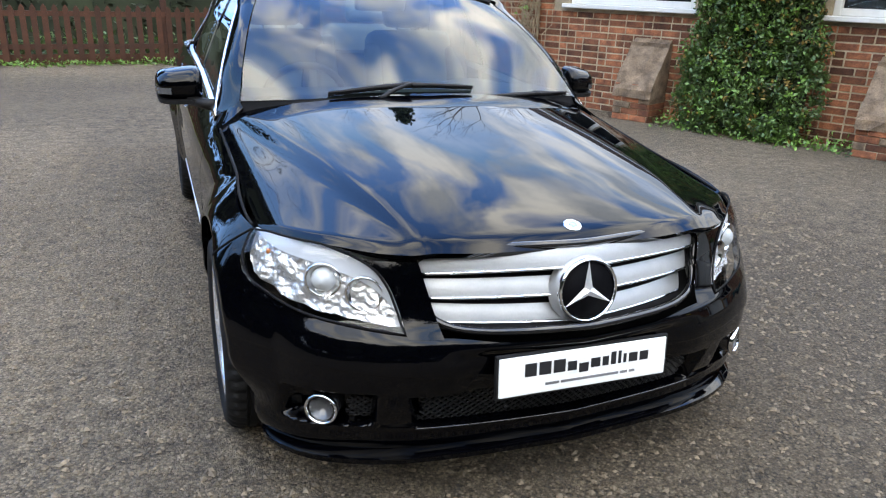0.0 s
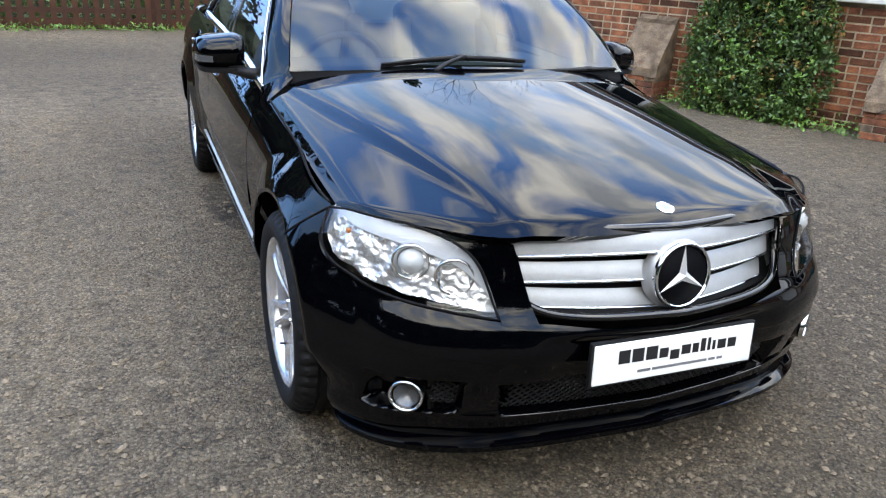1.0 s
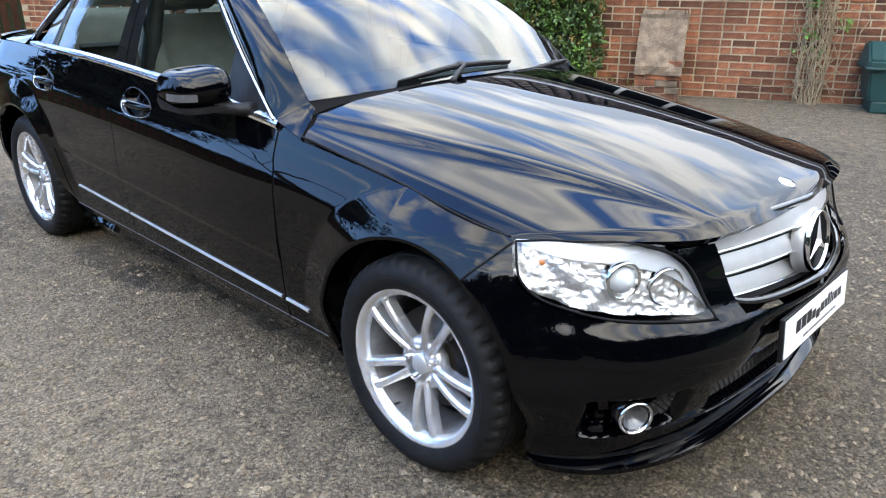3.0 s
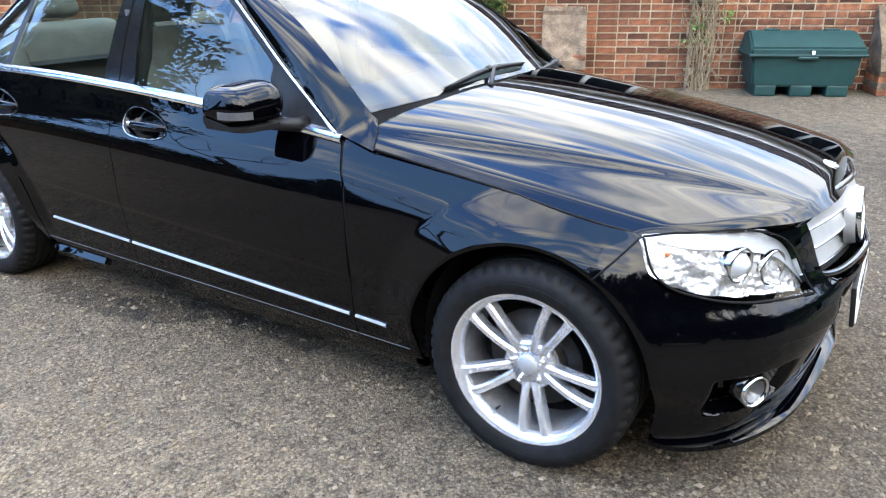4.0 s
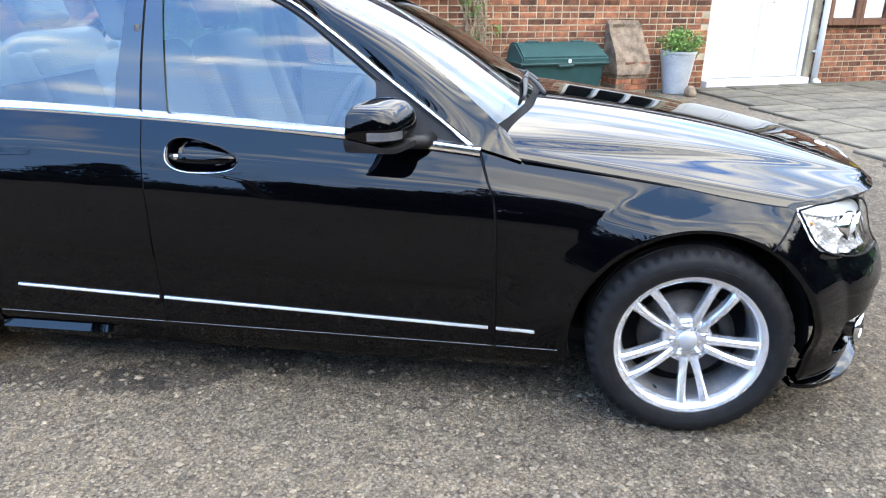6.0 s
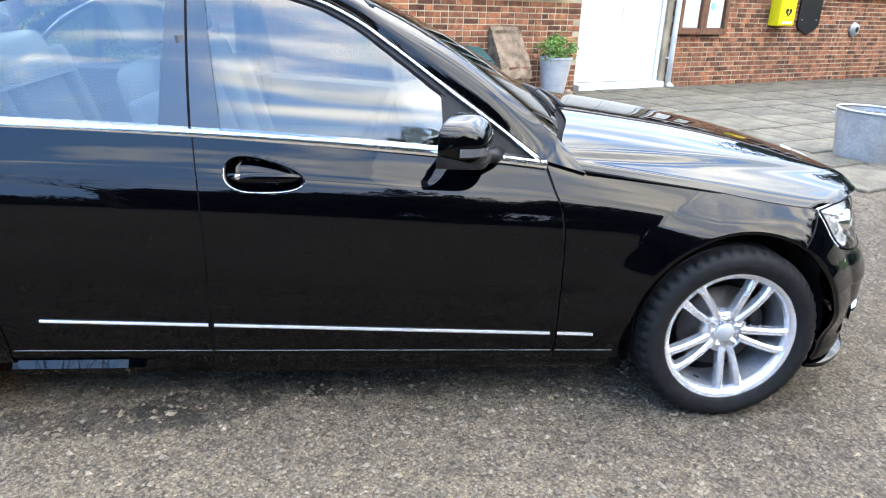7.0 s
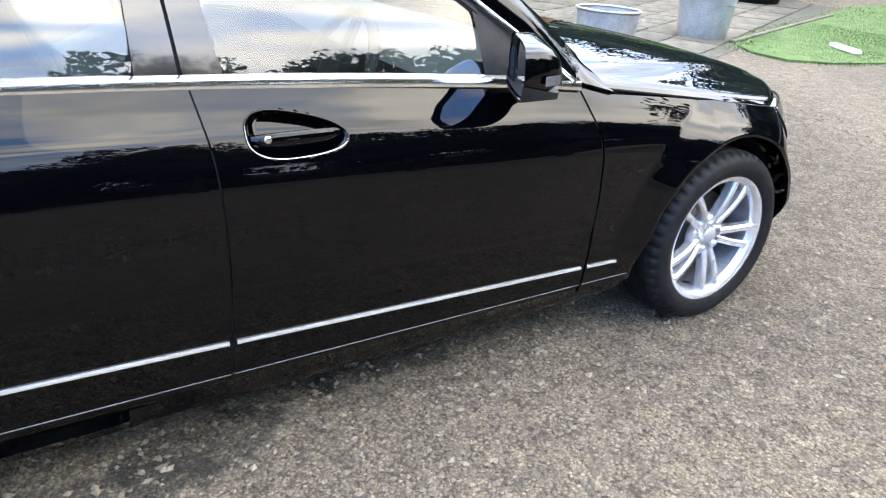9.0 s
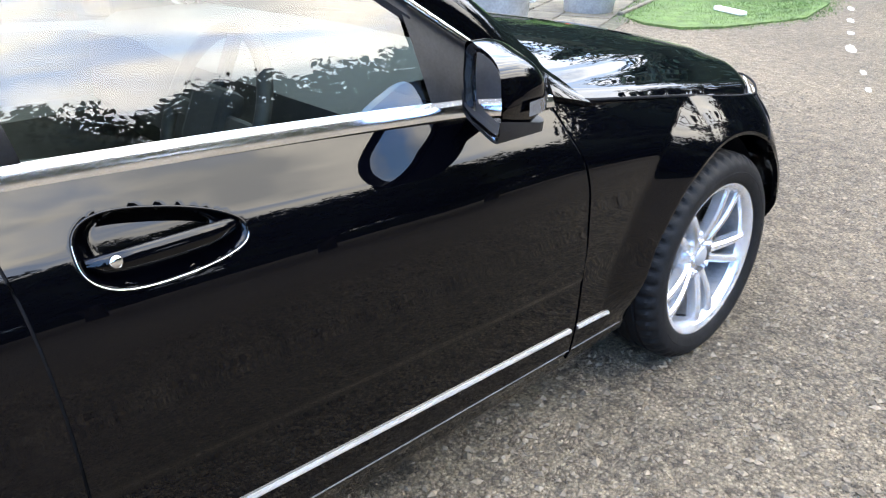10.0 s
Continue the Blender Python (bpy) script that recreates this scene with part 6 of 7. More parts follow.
for k, (x, y, ln, w) in enumerate(((0.84, -5.62, 0.42, 0.085), (1.20, -6.55, 0.20, 0.07), (1.55, -7.45, 0.30, 0.07), (1.95, -8.5, 0.4, 0.07), (0.36, -4.62, 0.20, 0.045), (0.10, -4.02, 0.14, 0.04), (2.5, -9.9, 0.5, 0.07), (3.1, -11.5, 0.6, 0.07))):
    rng = random.Random(k)
    outline = []
    for i in range(14):
        a = 2 * math.pi * i / 14
        rr = (abs(math.cos(a)) ** 4 + abs(math.sin(a)) ** 4) ** -0.25 * rng.uniform(0.78, 1.05)
        outline.append((w / 2 * rr * math.cos(a), ln / 2 * rr * math.sin(a), 0.0))
    dash = raw("road_marking", outline, [tuple(range(14))], M_LINE)
    tagged(dash, "short worn white line painted on the yard", "road marking", "broken white line", "structure")
    dash.matrix_world = pose(x, y, 0.005, 0, 0, 25)


# ---- house: windows, door, pipe, fixings ----
for k, (a, b, SILL_Z) in enumerate(WINDOWS):
    w = tagged(new("window_%d" % (k + 1)), "white framed casement window with a white sill", "window", kind="structure")
    w.matrix_world = HOUSE
    mid, wide = (a + b) / 2, b - a
    part("window_sill", box((wide + 0.12, 0.16, 0.05), Matrix.Translation((mid, -0.015, SILL_Z - 0.02)), 0.008), M_UPVC, w, "white sill")
    fr = bmesh.new()
    for x in (a + 0.035, b - 0.035):
        box_into(fr, (0.07, 0.07, HEAD_Z - SILL_Z), Matrix.Translation((x, 0.06, (HEAD_Z + SILL_Z) / 2)), 0.006)
    for z in (SILL_Z + 0.04, HEAD_Z - 0.035):
        box_into(fr, (wide - 0.14, 0.07, 0.07), Matrix.Translation((mid, 0.06, z)), 0.006)
    part("window_frame", fr, M_UPVC, w, "white frame")
    for i in (1, 2):
        part("mullion", box((0.065, 0.07, HEAD_Z - SILL_Z - 0.15), Matrix.Translation((a + wide * i / 3, 0.06, (HEAD_Z + SILL_Z) / 2)), 0.006), M_UPVC, w)
    for i in range(3):
        x0, x1 = a + 0.07 + (wide - 0.14) * i / 3, a + 0.07 + (wide - 0.14) * (i + 1) / 3
        part("pane", box((x1 - x0 - 0.05, 0.008, HEAD_Z - SILL_Z - 0.14), Matrix.Translation(((x0 + x1) / 2, 0.075, (HEAD_Z + SILL_Z) / 2))), M_PANE, w)
    # dark sheet behind the panes stands in for the unlit room
    part("dark_room_sheet", box((wide, 0.01, HEAD_Z - SILL_Z), Matrix.Translation((mid, 0.30, (HEAD_Z + SILL_Z) / 2))), M_HOUSEDARK, w)

door = tagged(new("door_1"), "closed white double door with plain panels", "door", kind="structure")
door.matrix_world = HOUSE
fr = bmesh.new()
for x in (DOOR[0] + 0.04, DOOR[1] - 0.04):
    box_into(fr, (0.08, 0.09, 2.05), Matrix.Translation((x, 0.09, 1.10)), 0.006)
box_into(fr, (DOOR[1] - DOOR[0] - 0.16, 0.09, 0.08), Matrix.Translation(((DOOR[0] + DOOR[1]) / 2, 0.09, 2.09)), 0.006)
part("door_frame", fr, M_UPVC, door, "white door frame")
mid = (DOOR[0] + DOOR[1]) / 2
for x0, x1 in ((DOOR[0] + 0.085, mid - 0.004), (mid + 0.004, DOOR[1] - 0.085)):
    leaf = part("door_leaf", box((x1 - x0, 0.045, 1.93), Matrix.Translation(((x0 + x1) / 2, 0.09, 1.08)), 0.006), M_UPVC, door, "white door leaf")
    part("door_panel", box((x1 - x0 - 0.16, 0.012, 1.70), Matrix.Translation(((x0 + x1) / 2, 0.066, 1.12)), 0.005), M_UPVC, leaf)
part("threshold", box((DOOR[1] - DOOR[0], 0.30, 0.10), Matrix.Translation((mid, 0.03, 0.055)), 0.008), M_UPVC, door, "white raised threshold")
raw("door_handle", *tube([(mid + 0.06, 0.03, 1.10), (mid + 0.06, 0.01, 1.10), (mid + 0.17, 0.01, 1.10)], 0.010, 8), M_CHROME, door, "", True)

pipe = empty("downpipe", HOUSE @ Matrix.Translation((6.56, -0.06, 0.0)), "white round rainwater pipe fixed to the brick wall", "downpipe")
raw("pipe", *tube([(0, 0, 0.04), (0, 0, 1.0), (0, 0, 2.1), (0, -0.28, 2.32)], 0.042, 14), M_UPVC, pipe, "", True)
raw("shoe", *tube([(0, 0, 0.10), (0, -0.02, 0.05), (0, -0.09, 0.03)], 0.044, 12), M_UPVC, pipe, "", True)
for z in (0.45, 1.5):
    part("pipe_clip", box((0.13, 0.06, 0.03), Matrix.Translation((0, 0.03, z)), 0.006), M_UPVC, pipe)

board = empty("notice_board", HOUSE @ Matrix.Translation((7.14, -0.035, 0.80)), "brown wooden notice board with two glazed doors and papers", "notice board")
for x0, x1 in ((-0.54, 0.0), (0.0, 0.54)):
    fr = bmesh.new()
    for x in (x0 + 0.035, x1 - 0.035):
        box_into(fr, (0.068, 0.06, 0.90), Matrix.Translation((x, -0.03, 0.45)), 0.006)
    for z in (0.045, 0.86):
        box_into(fr, (x1 - x0 - 0.14, 0.06, 0.088), Matrix.Translation(((x0 + x1) / 2, -0.03, z)), 0.006)
    dr = part("board_door", fr, M_BROWNWOOD, board, "brown frame")
    part("board_glass", box((0.41, 0.004, 0.75), Matrix.Translation(((x0 + x1) / 2, -0.028, 0.45))), M_CLEAR, dr).visible_shadow = False
part("backing", box((1.06, 0.02, 0.88), Matrix.Translation((0, 0.01, 0.45))), M_BROWNWOOD, board)
for x, z, w, h in ((-0.27, 0.42, 0.36, 0.64), (0.26, 0.38, 0.36, 0.56)):
    part("paper", box((w, 0.002, h), Matrix.Translation((x, -0.004, z))), M_PAPER, board, "white paper notice")
part("printed_patch", box((0.09, 0.002, 0.10), Matrix.Translation((0.20, -0.007, 0.42))), M_TEAL, board, "teal printed patch")

aed = empty("defibrillator_cabinet", HOUSE @ Matrix.Translation((8.97, -0.11, 0.95)), "bright yellow steel wall cabinet with a black heart sign", "cabinet")
part("body", box((0.40, 0.20, 0.46), Matrix.Translation((0, 0, 0.23)), 0.015, 2), M_YELLOW, aed)
dr = part("cabinet_door", box((0.36, 0.02, 0.42), Matrix.Translation((0, -0.108, 0.23)), 0.008, 2), M_YELLOW, aed)
heart = bmesh.new()
hv = []
for i in range(36):
    a = 2 * math.pi * i / 36
    hv.append(heart.verts.new((0.0052 * 16 * math.sin(a) ** 3, -0.1195, 0.22 + 0.0052 * (13 * math.cos(a) - 5 * math.cos(2 * a) - 2 * math.cos(3 * a) - math.cos(4 * a)))))
heart.faces.new(hv[::-1])
part("heart_sign", heart, M_INK, dr, "black heart symbol")
bolt = bmesh.new()
bolt.faces.new([bolt.verts.new((x, -0.121, z)) for x, z in ((0.012, 0.285), (-0.022, 0.215), (0.0, 0.215), (-0.012, 0.165), (0.024, 0.232), (0.002, 0.232))])
part("bolt_sign", bolt, M_YELLOW, dr)
part("label_bar", box((0.26, 0.001, 0.03), Matrix.Translation((0, -0.119, 0.06))), M_PAPER, dr)

plaque = empty("wall_plaque", HOUSE @ Matrix.Translation((9.84, -0.02, 0.80)), "black shield-shaped metal plaque on the brick wall", "plaque")
pb = bmesh.new()
ol = [(-0.30, 0.62), (-0.30, 0.16), (-0.24, 0.10), (-0.12, 0.05), (0.0, 0.0), (0.12, 0.05), (0.24, 0.10), (0.30, 0.16), (0.30, 0.62), (0.0, 0.70)]
f0 = pb.faces.new([pb.verts.new((x, -0.02, z)) for x, z in ol])
ext = bmesh.ops.extrude_face_region(pb, geom=[f0])
bmesh.ops.translate(pb, vec=(0, 0.03, 0), verts=[v for v in ext["geom"] if isinstance(v, bmesh.types.BMVert)])
bmesh.ops.recalc_face_normals(pb, faces=pb.faces)
part("shield", pb, M_IRON, plaque)
for x, z in ((-0.2, 0.25), (0.2, 0.25)):
    rv = raw("rivet", *lathe([(0.0, 0.012), (0.012, 0.008), (0.014, 0.0)], 12), M_ZINC, plaque, "", True)
    rv.matrix_local = pose(x, -0.02, z, 90)

vent = empty("wall_vent", HOUSE @ Matrix.Translation((11.25, -0.03, 0.90)), "round grey vent cowl on the brick wall", "vent")
raw("cowl_ring", *[q for q in [lathe([(0.05, 0.06), (0.10, 0.05), (0.13, 0.0)], 28)]][0], M_ZINC, vent, "", True).matrix_local = pose(0, 0, 0, 90)
raw("grille_disc", *lathe([(0.0, 0.05), (0.06, 0.05)], 24), M_BLACK, vent).matrix_local = pose(0, 0, 0, 90)


# ---- brick buttresses ----
def buttress(s, width, depth, top):
    """A short sloping pier, laid in courses against the wall."""
    e = empty("buttress", HOUSE @ Matrix.Translation((s, 0, 0)), "short sloping buttress of old brick and patched stone", "buttress", "wall buttresses")
    rng = random.Random(int(s * 10) + 50)
    z, course = 0.0, 0
    while z < top - 0.02:
        h = 0.068
        d = depth * (1 - max(0.0, (z - top * 0.42)) / (top * 0.62))
        d = max(0.07, d)
        x = -width / 2 - (0.055 if course % 2 else 0)
        while x < width / 2 - 0.02:
            w = min(0.215, width / 2 - x) if x >= -width / 2 else 0.105
            x0 = max(x, -width / 2)
            w = min(x + (0.215 if w > 0.11 else 0.16), width / 2) - x0
            if w > 0.03:
                tint = M_STONE if z > top * 0.40 or rng.random() < 0.25 else M_BRICK
                bm = box((w - 0.006, d - 0.004 + rng.uniform(-0.014, 0.014), h - 0.005), Matrix.Translation((x0 + w / 2, -d / 2, z + h / 2)), 0.006)
                if z > top * 0.42:
                    for v in bm.verts:
                        if v.co.y < -d / 2 and v.co.z > z + h / 2:
                            v.co.y += depth * h / (top * 0.62)
                part("brick", bm, tint, e)
            x = x0 + w
        z += h
        course += 1
    core = bmesh.new()
    k = [(-width / 2 + 0.012, 0.0), (width / 2 - 0.012, 0.0)]
    prof = [(0.0, 0.0), (-depth + 0.012, 0.0), (-depth + 0.012, top * 0.38), (-0.03, top * 0.90), (0.0, top * 0.90)]
    a = [core.verts.new((k[0][0], y, zz)) for y, zz in prof]
    b = [core.verts.new((k[1][0], y, zz)) for y, zz in prof]
    core.faces.new(a)
    core.faces.new(b[::-1])
    for i in range(5):
        core.faces.new((a[i], b[i], b[(i + 1) % 5], a[(i + 1) % 5]))
    bmesh.ops.recalc_face_normals(core, faces=core.faces)
    part("mortar_core", core, M_MORTAR, e)
    # patched render and stone over the sloping head
    v, f, nx, nz = [], [], 9, 14
    for i in range(nx):
        for j in range(nz):
            zz = top * (0.30 + 0.68 * j / (nz - 1))
            d = max(0.06, depth * (1 - max(0.0, zz - top * 0.42) / (top * 0.62)))
            x = width * (-0.5 + i / (nx - 1)) * 1.03
            bump = 0.030 * noise.noise(Vector((x * 7 + s, zz * 7, 1))) + 0.012 * noise.noise(Vector((x * 24, zz * 24 + s, 4)))
            v.append((x, -d - 0.020 - bump, zz))
    for i in range(nx - 1):
        for j in range(nz - 1):
            f.append((i * nz + j, (i + 1) * nz + j, (i + 1) * nz + j + 1, i * nz + j + 1))
    rim = [j for j in range(nz)] + [i * nz + nz - 1 for i in range(1, nx)] + [(nx - 1) * nz + j for j in range(nz - 2, -1, -1)] + [i * nz for i in range(nx - 2, 0, -1)]
    o = len(v)
    v += [(v[k][0], min(-0.012, v[k][1] + 0.30), v[k][2]) for k in rim]
    f += [(rim[k], rim[(k + 1) % len(rim)], o + (k + 1) % len(rim), o + k) for k in range(len(rim))]
    raw("rendered_face", v, f, M_STONE, e, "rough patched stone and render face")


for s in (-2.58, -0.04, 3.42):
    buttress(s, 0.46, 0.36, 0.86)

# ---- grit bin ----
gb = empty("grit_bin", HOUSE @ Matrix.Translation((2.42, -0.26, 0.0)), "dark green plastic grit bin with a sloping lid", "bin")


def prism(prof, w0, w1, bevel=0.02):
    """A solid from a side profile of (y, z), w0 wide at its foot and w1 at its top."""
    bm = bmesh.new()
    zs = [z for _, z in prof]
    lo, hi = min(zs), max(zs)
    wid = lambda z: w0 + (w1 - w0) * (z - lo) / (hi - lo)  # noqa: E731
    a = [bm.verts.new((-wid(z) / 2, y, z)) for y, z in prof]
    b = [bm.verts.new((wid(z) / 2, y, z)) for y, z in prof]
    bm.faces.new(a)
    bm.faces.new(b[::-1])
    for i in range(len(prof)):
        j = (i + 1) % len(prof)
        bm.faces.new((a[i], b[i], b[j], a[j]))
    bmesh.ops.recalc_face_normals(bm, faces=bm.faces)
    if bevel:
        bmesh.ops.bevel(bm, geom=bm.edges[:] + bm.verts[:], offset=bevel, segments=2, affect="EDGES")
    return bm


part("bin_body", prism([(-0.17, 0.10), (0.20, 0.10), (0.22, 0.42), (-0.20, 0.42)], 1.0, 1.08), M_GREENBIN, gb, "dark green bin body", True).data.set_sharp_from_angle(angle=radians(28))
for x in (-0.36, 0.0, 0.36):
    part("bin_foot", box((0.22, 0.36, 0.12), Matrix.Translation((x, 0.01, 0.06)), 0.02, 2), M_GREENBIN, gb)
lid = part("bin_lid", prism([(-0.235, 0.40), (0.23, 0.40), (0.23, 0.64), (0.05, 0.645), (-0.235, 0.50)], 1.16, 1.08), M_GREENBIN, gb, "sloping dark green lid", True)
lid.data.set_sharp_from_angle(angle=radians(28))
part("lid_rim", box((1.17, 0.475, 0.03), Matrix.Translation((0, -0.002, 0.425)), 0.012, 2), M_GREENBIN, lid)
for x in (-0.30, 0.30):
    part("lid_hinge", box((0.16, 0.04, 0.025), Matrix.Translation((x, 0.10, 0.652)), 0.006), M_GREENBIN, lid)
part("latch", box((0.035, 0.012, 0.04), Matrix.Translation((0.04, -0.243, 0.455)), 0.004), M_PAPER, lid, "small white latch")
part("lid_grip", box((0.20, 0.03, 0.03), Matrix.Translation((0.0, -0.235, 0.40)), 0.008), M_GREENBIN, lid)

# ---- plant pots and tubs ----
pot = empty("plant_pot", HOUSE @ Matrix.Translation((4.06, -0.34, 0.0)), "tall pale grey tapered pot with a clipped green plant", "plant pot")
raw("pot", *lathe([(0.0, 0.012), (0.13, 0.0), (0.145, 0.01), (0.215, 0.50), (0.225, 0.505), (0.225, 0.53), (0.205, 0.53), (0.19, 0.47), (0.0, 0.46)], 40), M_POT, pot, "pale grey pot", True).data.set_sharp_from_angle(angle=radians(40))
raw("soil", *lathe([(0.0, 0.485), (0.197, 0.48)], 24), M_SOIL, pot)
pl = clumped(1500, 70, 0.09, lambda r: (lambda d: (0.20 * d[0], 0.18 * d[1], 0.64 + 0.12 * d[2]))(r.uniform(-1, 1, 3)), 5)
raw("foliage", *leaves(pl, 0.035, 5), M_LEAFL, pot, "small bright green leaves")["kind"] = "stuff"
raw("stem", *branches((0, 0, 0.46), 0.35, 0.012, 9, 3), M_BARK, pot)
rb = bmesh.new()
bmesh.ops.create_icosphere(rb, subdivisions=2, radius=0.10)
for v in rb.verts:
    v.co *= 0.8 + 0.35 * noise.noise(v.co * 9)
rock = tagged(part("rock", rb, M_STONE, None, "", True), "pale rounded stone lying beside the pot", "rock")
rock.matrix_world = HOUSE @ pose(4.10, -0.62, 0.06, 20, 10, 0)


def tub(x, y, r, h, squash, turn, label):
    t = empty("metal_tub", pose(x, y, 0.012, 0, 0, turn), label, "tub", "galvanised tubs")
    def scaled(prof, seg=56):
        v, f = lathe(prof, seg)
        return [(a, b * squash, c) for a, b, c in v], f
    b = raw("tub_body", *scaled([(0.0, 0.01), (r * 0.80, 0.0), (r * 0.82, 0.02), (r * 0.90, h * 0.5), (r * 0.975, h * 0.97), (r * 0.955, h * 0.97), (r * 0.88, h * 0.5), (r * 0.85, h * 0.80)]), M_ZINC, t, "dull galvanised metal", True)
    b.data.set_sharp_from_angle(angle=radians(40))
    ringp = [(r * 0.975 * math.cos(a), r * 0.975 * squash * math.sin(a), h * 0.975) for a in [2 * math.pi * k / 64 for k in range(65)]]
    raw("tub_rim", *tube(ringp, 0.013, 8), M_ZINC, t, "rolled rim", True)
    v, f = scaled([(0.0, h * 0.87), (r * 0.5, h * 0.88), (r * 0.95, h * 0.86)], 40)
    rng = random.Random(int(x * 7))
    v = [(a, b, c + rng.uniform(-0.02, 0.02)) for a, b, c in v]
    raw("tub_soil", v, f, M_SOIL, t, "dark soil")
    for s in (-1, 1):
        raw("tub_handle", *tube([(s * r * 0.95, -0.06, h * 0.80), (s * (r + 0.03), -0.05, h * 0.82), (s * (r + 0.03), 0.05, h * 0.82), (s * r * 0.95, 0.06, h * 0.80)], 0.008, 6), M_ZINC, t)
    return t


tub(3.34, -3.46, 0.335, 0.46, 0.86, 30, "oval galvanised metal tub of dark soil on paving")
tub(3.96, -5.72, 0.36, 0.52, 1.0, 0, "round galvanised metal tub of dark soil on paving")

bp = empty("black_planter", pose(6.75, -10.55, 0.0), "large black plastic planter with a dark conifer", "planter")
raw("planter_pot", *lathe([(0.0, 0.01), (0.40, 0.0), (0.48, 0.55), (0.53, 0.56), (0.53, 0.66), (0.49, 0.66), (0.46, 0.58), (0.0, 0.57)], 40), M_BLACK, bp, "", True)
cn = clumped(5200, 150, 0.16, lambda r: (lambda a, t: (0.75 * (1 - t) * math.cos(a) * r.uniform(0.4, 1), 0.75 * (1 - t) * math.sin(a) * r.uniform(0.4, 1), 0.55 + 2.3 * t))(r.uniform(0, 6.28), r.uniform(0, 1) ** 1.3), 11)
raw("conifer_foliage", *leaves(cn, 0.09, 12, droop=0.6), M_CONIFER, bp, "drooping dark green needles")["kind"] = "stuff"
raw("conifer_trunk", *tube([(0, 0, 0.5), (0, 0, 1.6), (0, 0, 2.6)], [0.05, 0.035, 0.01], 8), M_BARK, bp)
tagged(raw("tapered_marker", *lathe([(0.0, 0.62), (0.035, 0.60), (0.05, 0.35), (0.075, 0.03), (0.10, 0.0)], 20), M_RED, None, "", True), "slim orange-red marker leaning among shrubs", "marker").matrix_world = pose(7.35, -9.95, 0.0, 6, 8, 0)
tp = tagged(raw("terracotta_pot", *lathe([(0.0, 0.0), (0.075, 0.0), (0.10, 0.15), (0.112, 0.155), (0.112, 0.19), (0.098, 0.19), (0.08, 0.05), (0.0, 0.05)], 32), M_TERRA, None, "", True), "small empty terracotta pot beside the bench", "plant pot")
tp.matrix_world = pose(8.55, -8.02, 0.01)


def shrub(name, x, y, r, h, material, n, size, seed, label):
    e = empty(name, pose(x, y, 0), label, "shrub")
    raw("stem", *branches((0, 0, 0), h * 1.1, 0.03, seed, 4), M_BARK, e)
    c = clumped(n, max(30, n // 40), 0.16, lambda q: (lambda d: (r * d[0], r * d[1], h * (0.52 + 0.45 * d[2])))(q.normal(size=3) * 0.45), seed)
    c[:, 2] = np.maximum(c[:, 2], 0.03)
    raw("foliage", *leaves(c, size, seed + 1), material, e)["kind"] = "stuff"


shrub("shrub", 8.1, -10.6, 0.8, 1.6, M_LEAFL, 4200, 0.075, 21, "leafy bright green shrub behind the bench")
shrub("shrub", 9.3, -11.4, 0.9, 2.0, M_LEAF, 3600, 0.075, 22, "dense dark green shrub behind the bench")
shrub("shrub", 7.4, -12.0, 0.8, 1.2, M_LEAF, 3000, 0.07, 23, "low dark green shrub by the planter")

# ---- bench ----
bench = empty("bench", pose(8.40, -8.72, 0.012, 0, 0, -114.5), "weathered grey slatted bench with black iron ends", "bench")
for x in (-0.98, 0.98):
    end = bmesh.new()
    for pts, r in (([(x, -0.30, 0.0), (x, -0.24, 0.22), (x, -0.28, 0.43), (x, -0.30, 0.62), (x, -0.05, 0.66), (x, 0.16, 0.62)], 0.026), ([(x, 0.24, 0.0), (x, 0.16, 0.25), (x, 0.14, 0.43), (x, 0.24, 0.90)], 0.030), ([(x, -0.28, 0.40), (x, 0.14, 0.38)], 0.026)):
        v, f = tube(pts, r, 8)
        vv = [end.verts.new(p) for p in v]
        for q in f:
            end.faces.new([vv[i] for i in q])
    part("bench_end", end, M_IRON, bench, "black cast iron end", True)
for i in range(5):
    part("seat_slat", box((1.99, 0.072, 0.025), Matrix.Translation((0, -0.26 + i * 0.092, 0.445 - 0.004 * i)), 0.005), M_GREYWOOD, bench)
for i in range(5):
    t = i / 4
    part("back_slat", box((1.99, 0.024, 0.068), pose(0, 0.165 + 0.075 * t, 0.52 + 0.36 * t, -11), 0.005), M_GREYWOOD, bench)

# ---- ivy and climbers on the wall ----
ivy = empty("wall_shrub", HOUSE @ Matrix.Translation((-1.38, -0.02, 0)), "tall dense evergreen shrub trained against the brick wall", "shrub")


def ivy_spot(r):
    z = r.uniform(0.02, 2.25)
    half = 0.66 + 0.08 * math.sin(z * 3.1) - 0.05 * (z < 0.25)
    depth = 0.44 - 0.05 * z + 0.05 * math.sin(5 * z)
    x = r.uniform(-half, half)
    return (x, -depth * r.uniform(0.45, 1.0) * (1 - 0.35 * abs(x / half) ** 3), z)


c = clumped(24000, 900, 0.080, ivy_spot, 31)
c[:, 2] = np.maximum(c[:, 2], 0.01)
c[:, 1] = np.minimum(c[:, 1], -0.02)
raw("foliage", *leaves(c, 0.043, 32), M_LEAF, ivy, "small glossy dark green leaves")["kind"] = "stuff"
c = clumped(2600, 200, 0.075, ivy_spot, 35)
c[:, 2] = np.maximum(c[:, 2], 0.01)
c[:, 1] = np.minimum(c[:, 1] - 0.03, -0.02)
raw("foliage", *leaves(c, 0.045, 36), M_LEAFL, ivy, "pale yellow-green young leaves")["kind"] = "stuff"
c = clumped(1500, 160, 0.07, ivy_spot, 37)
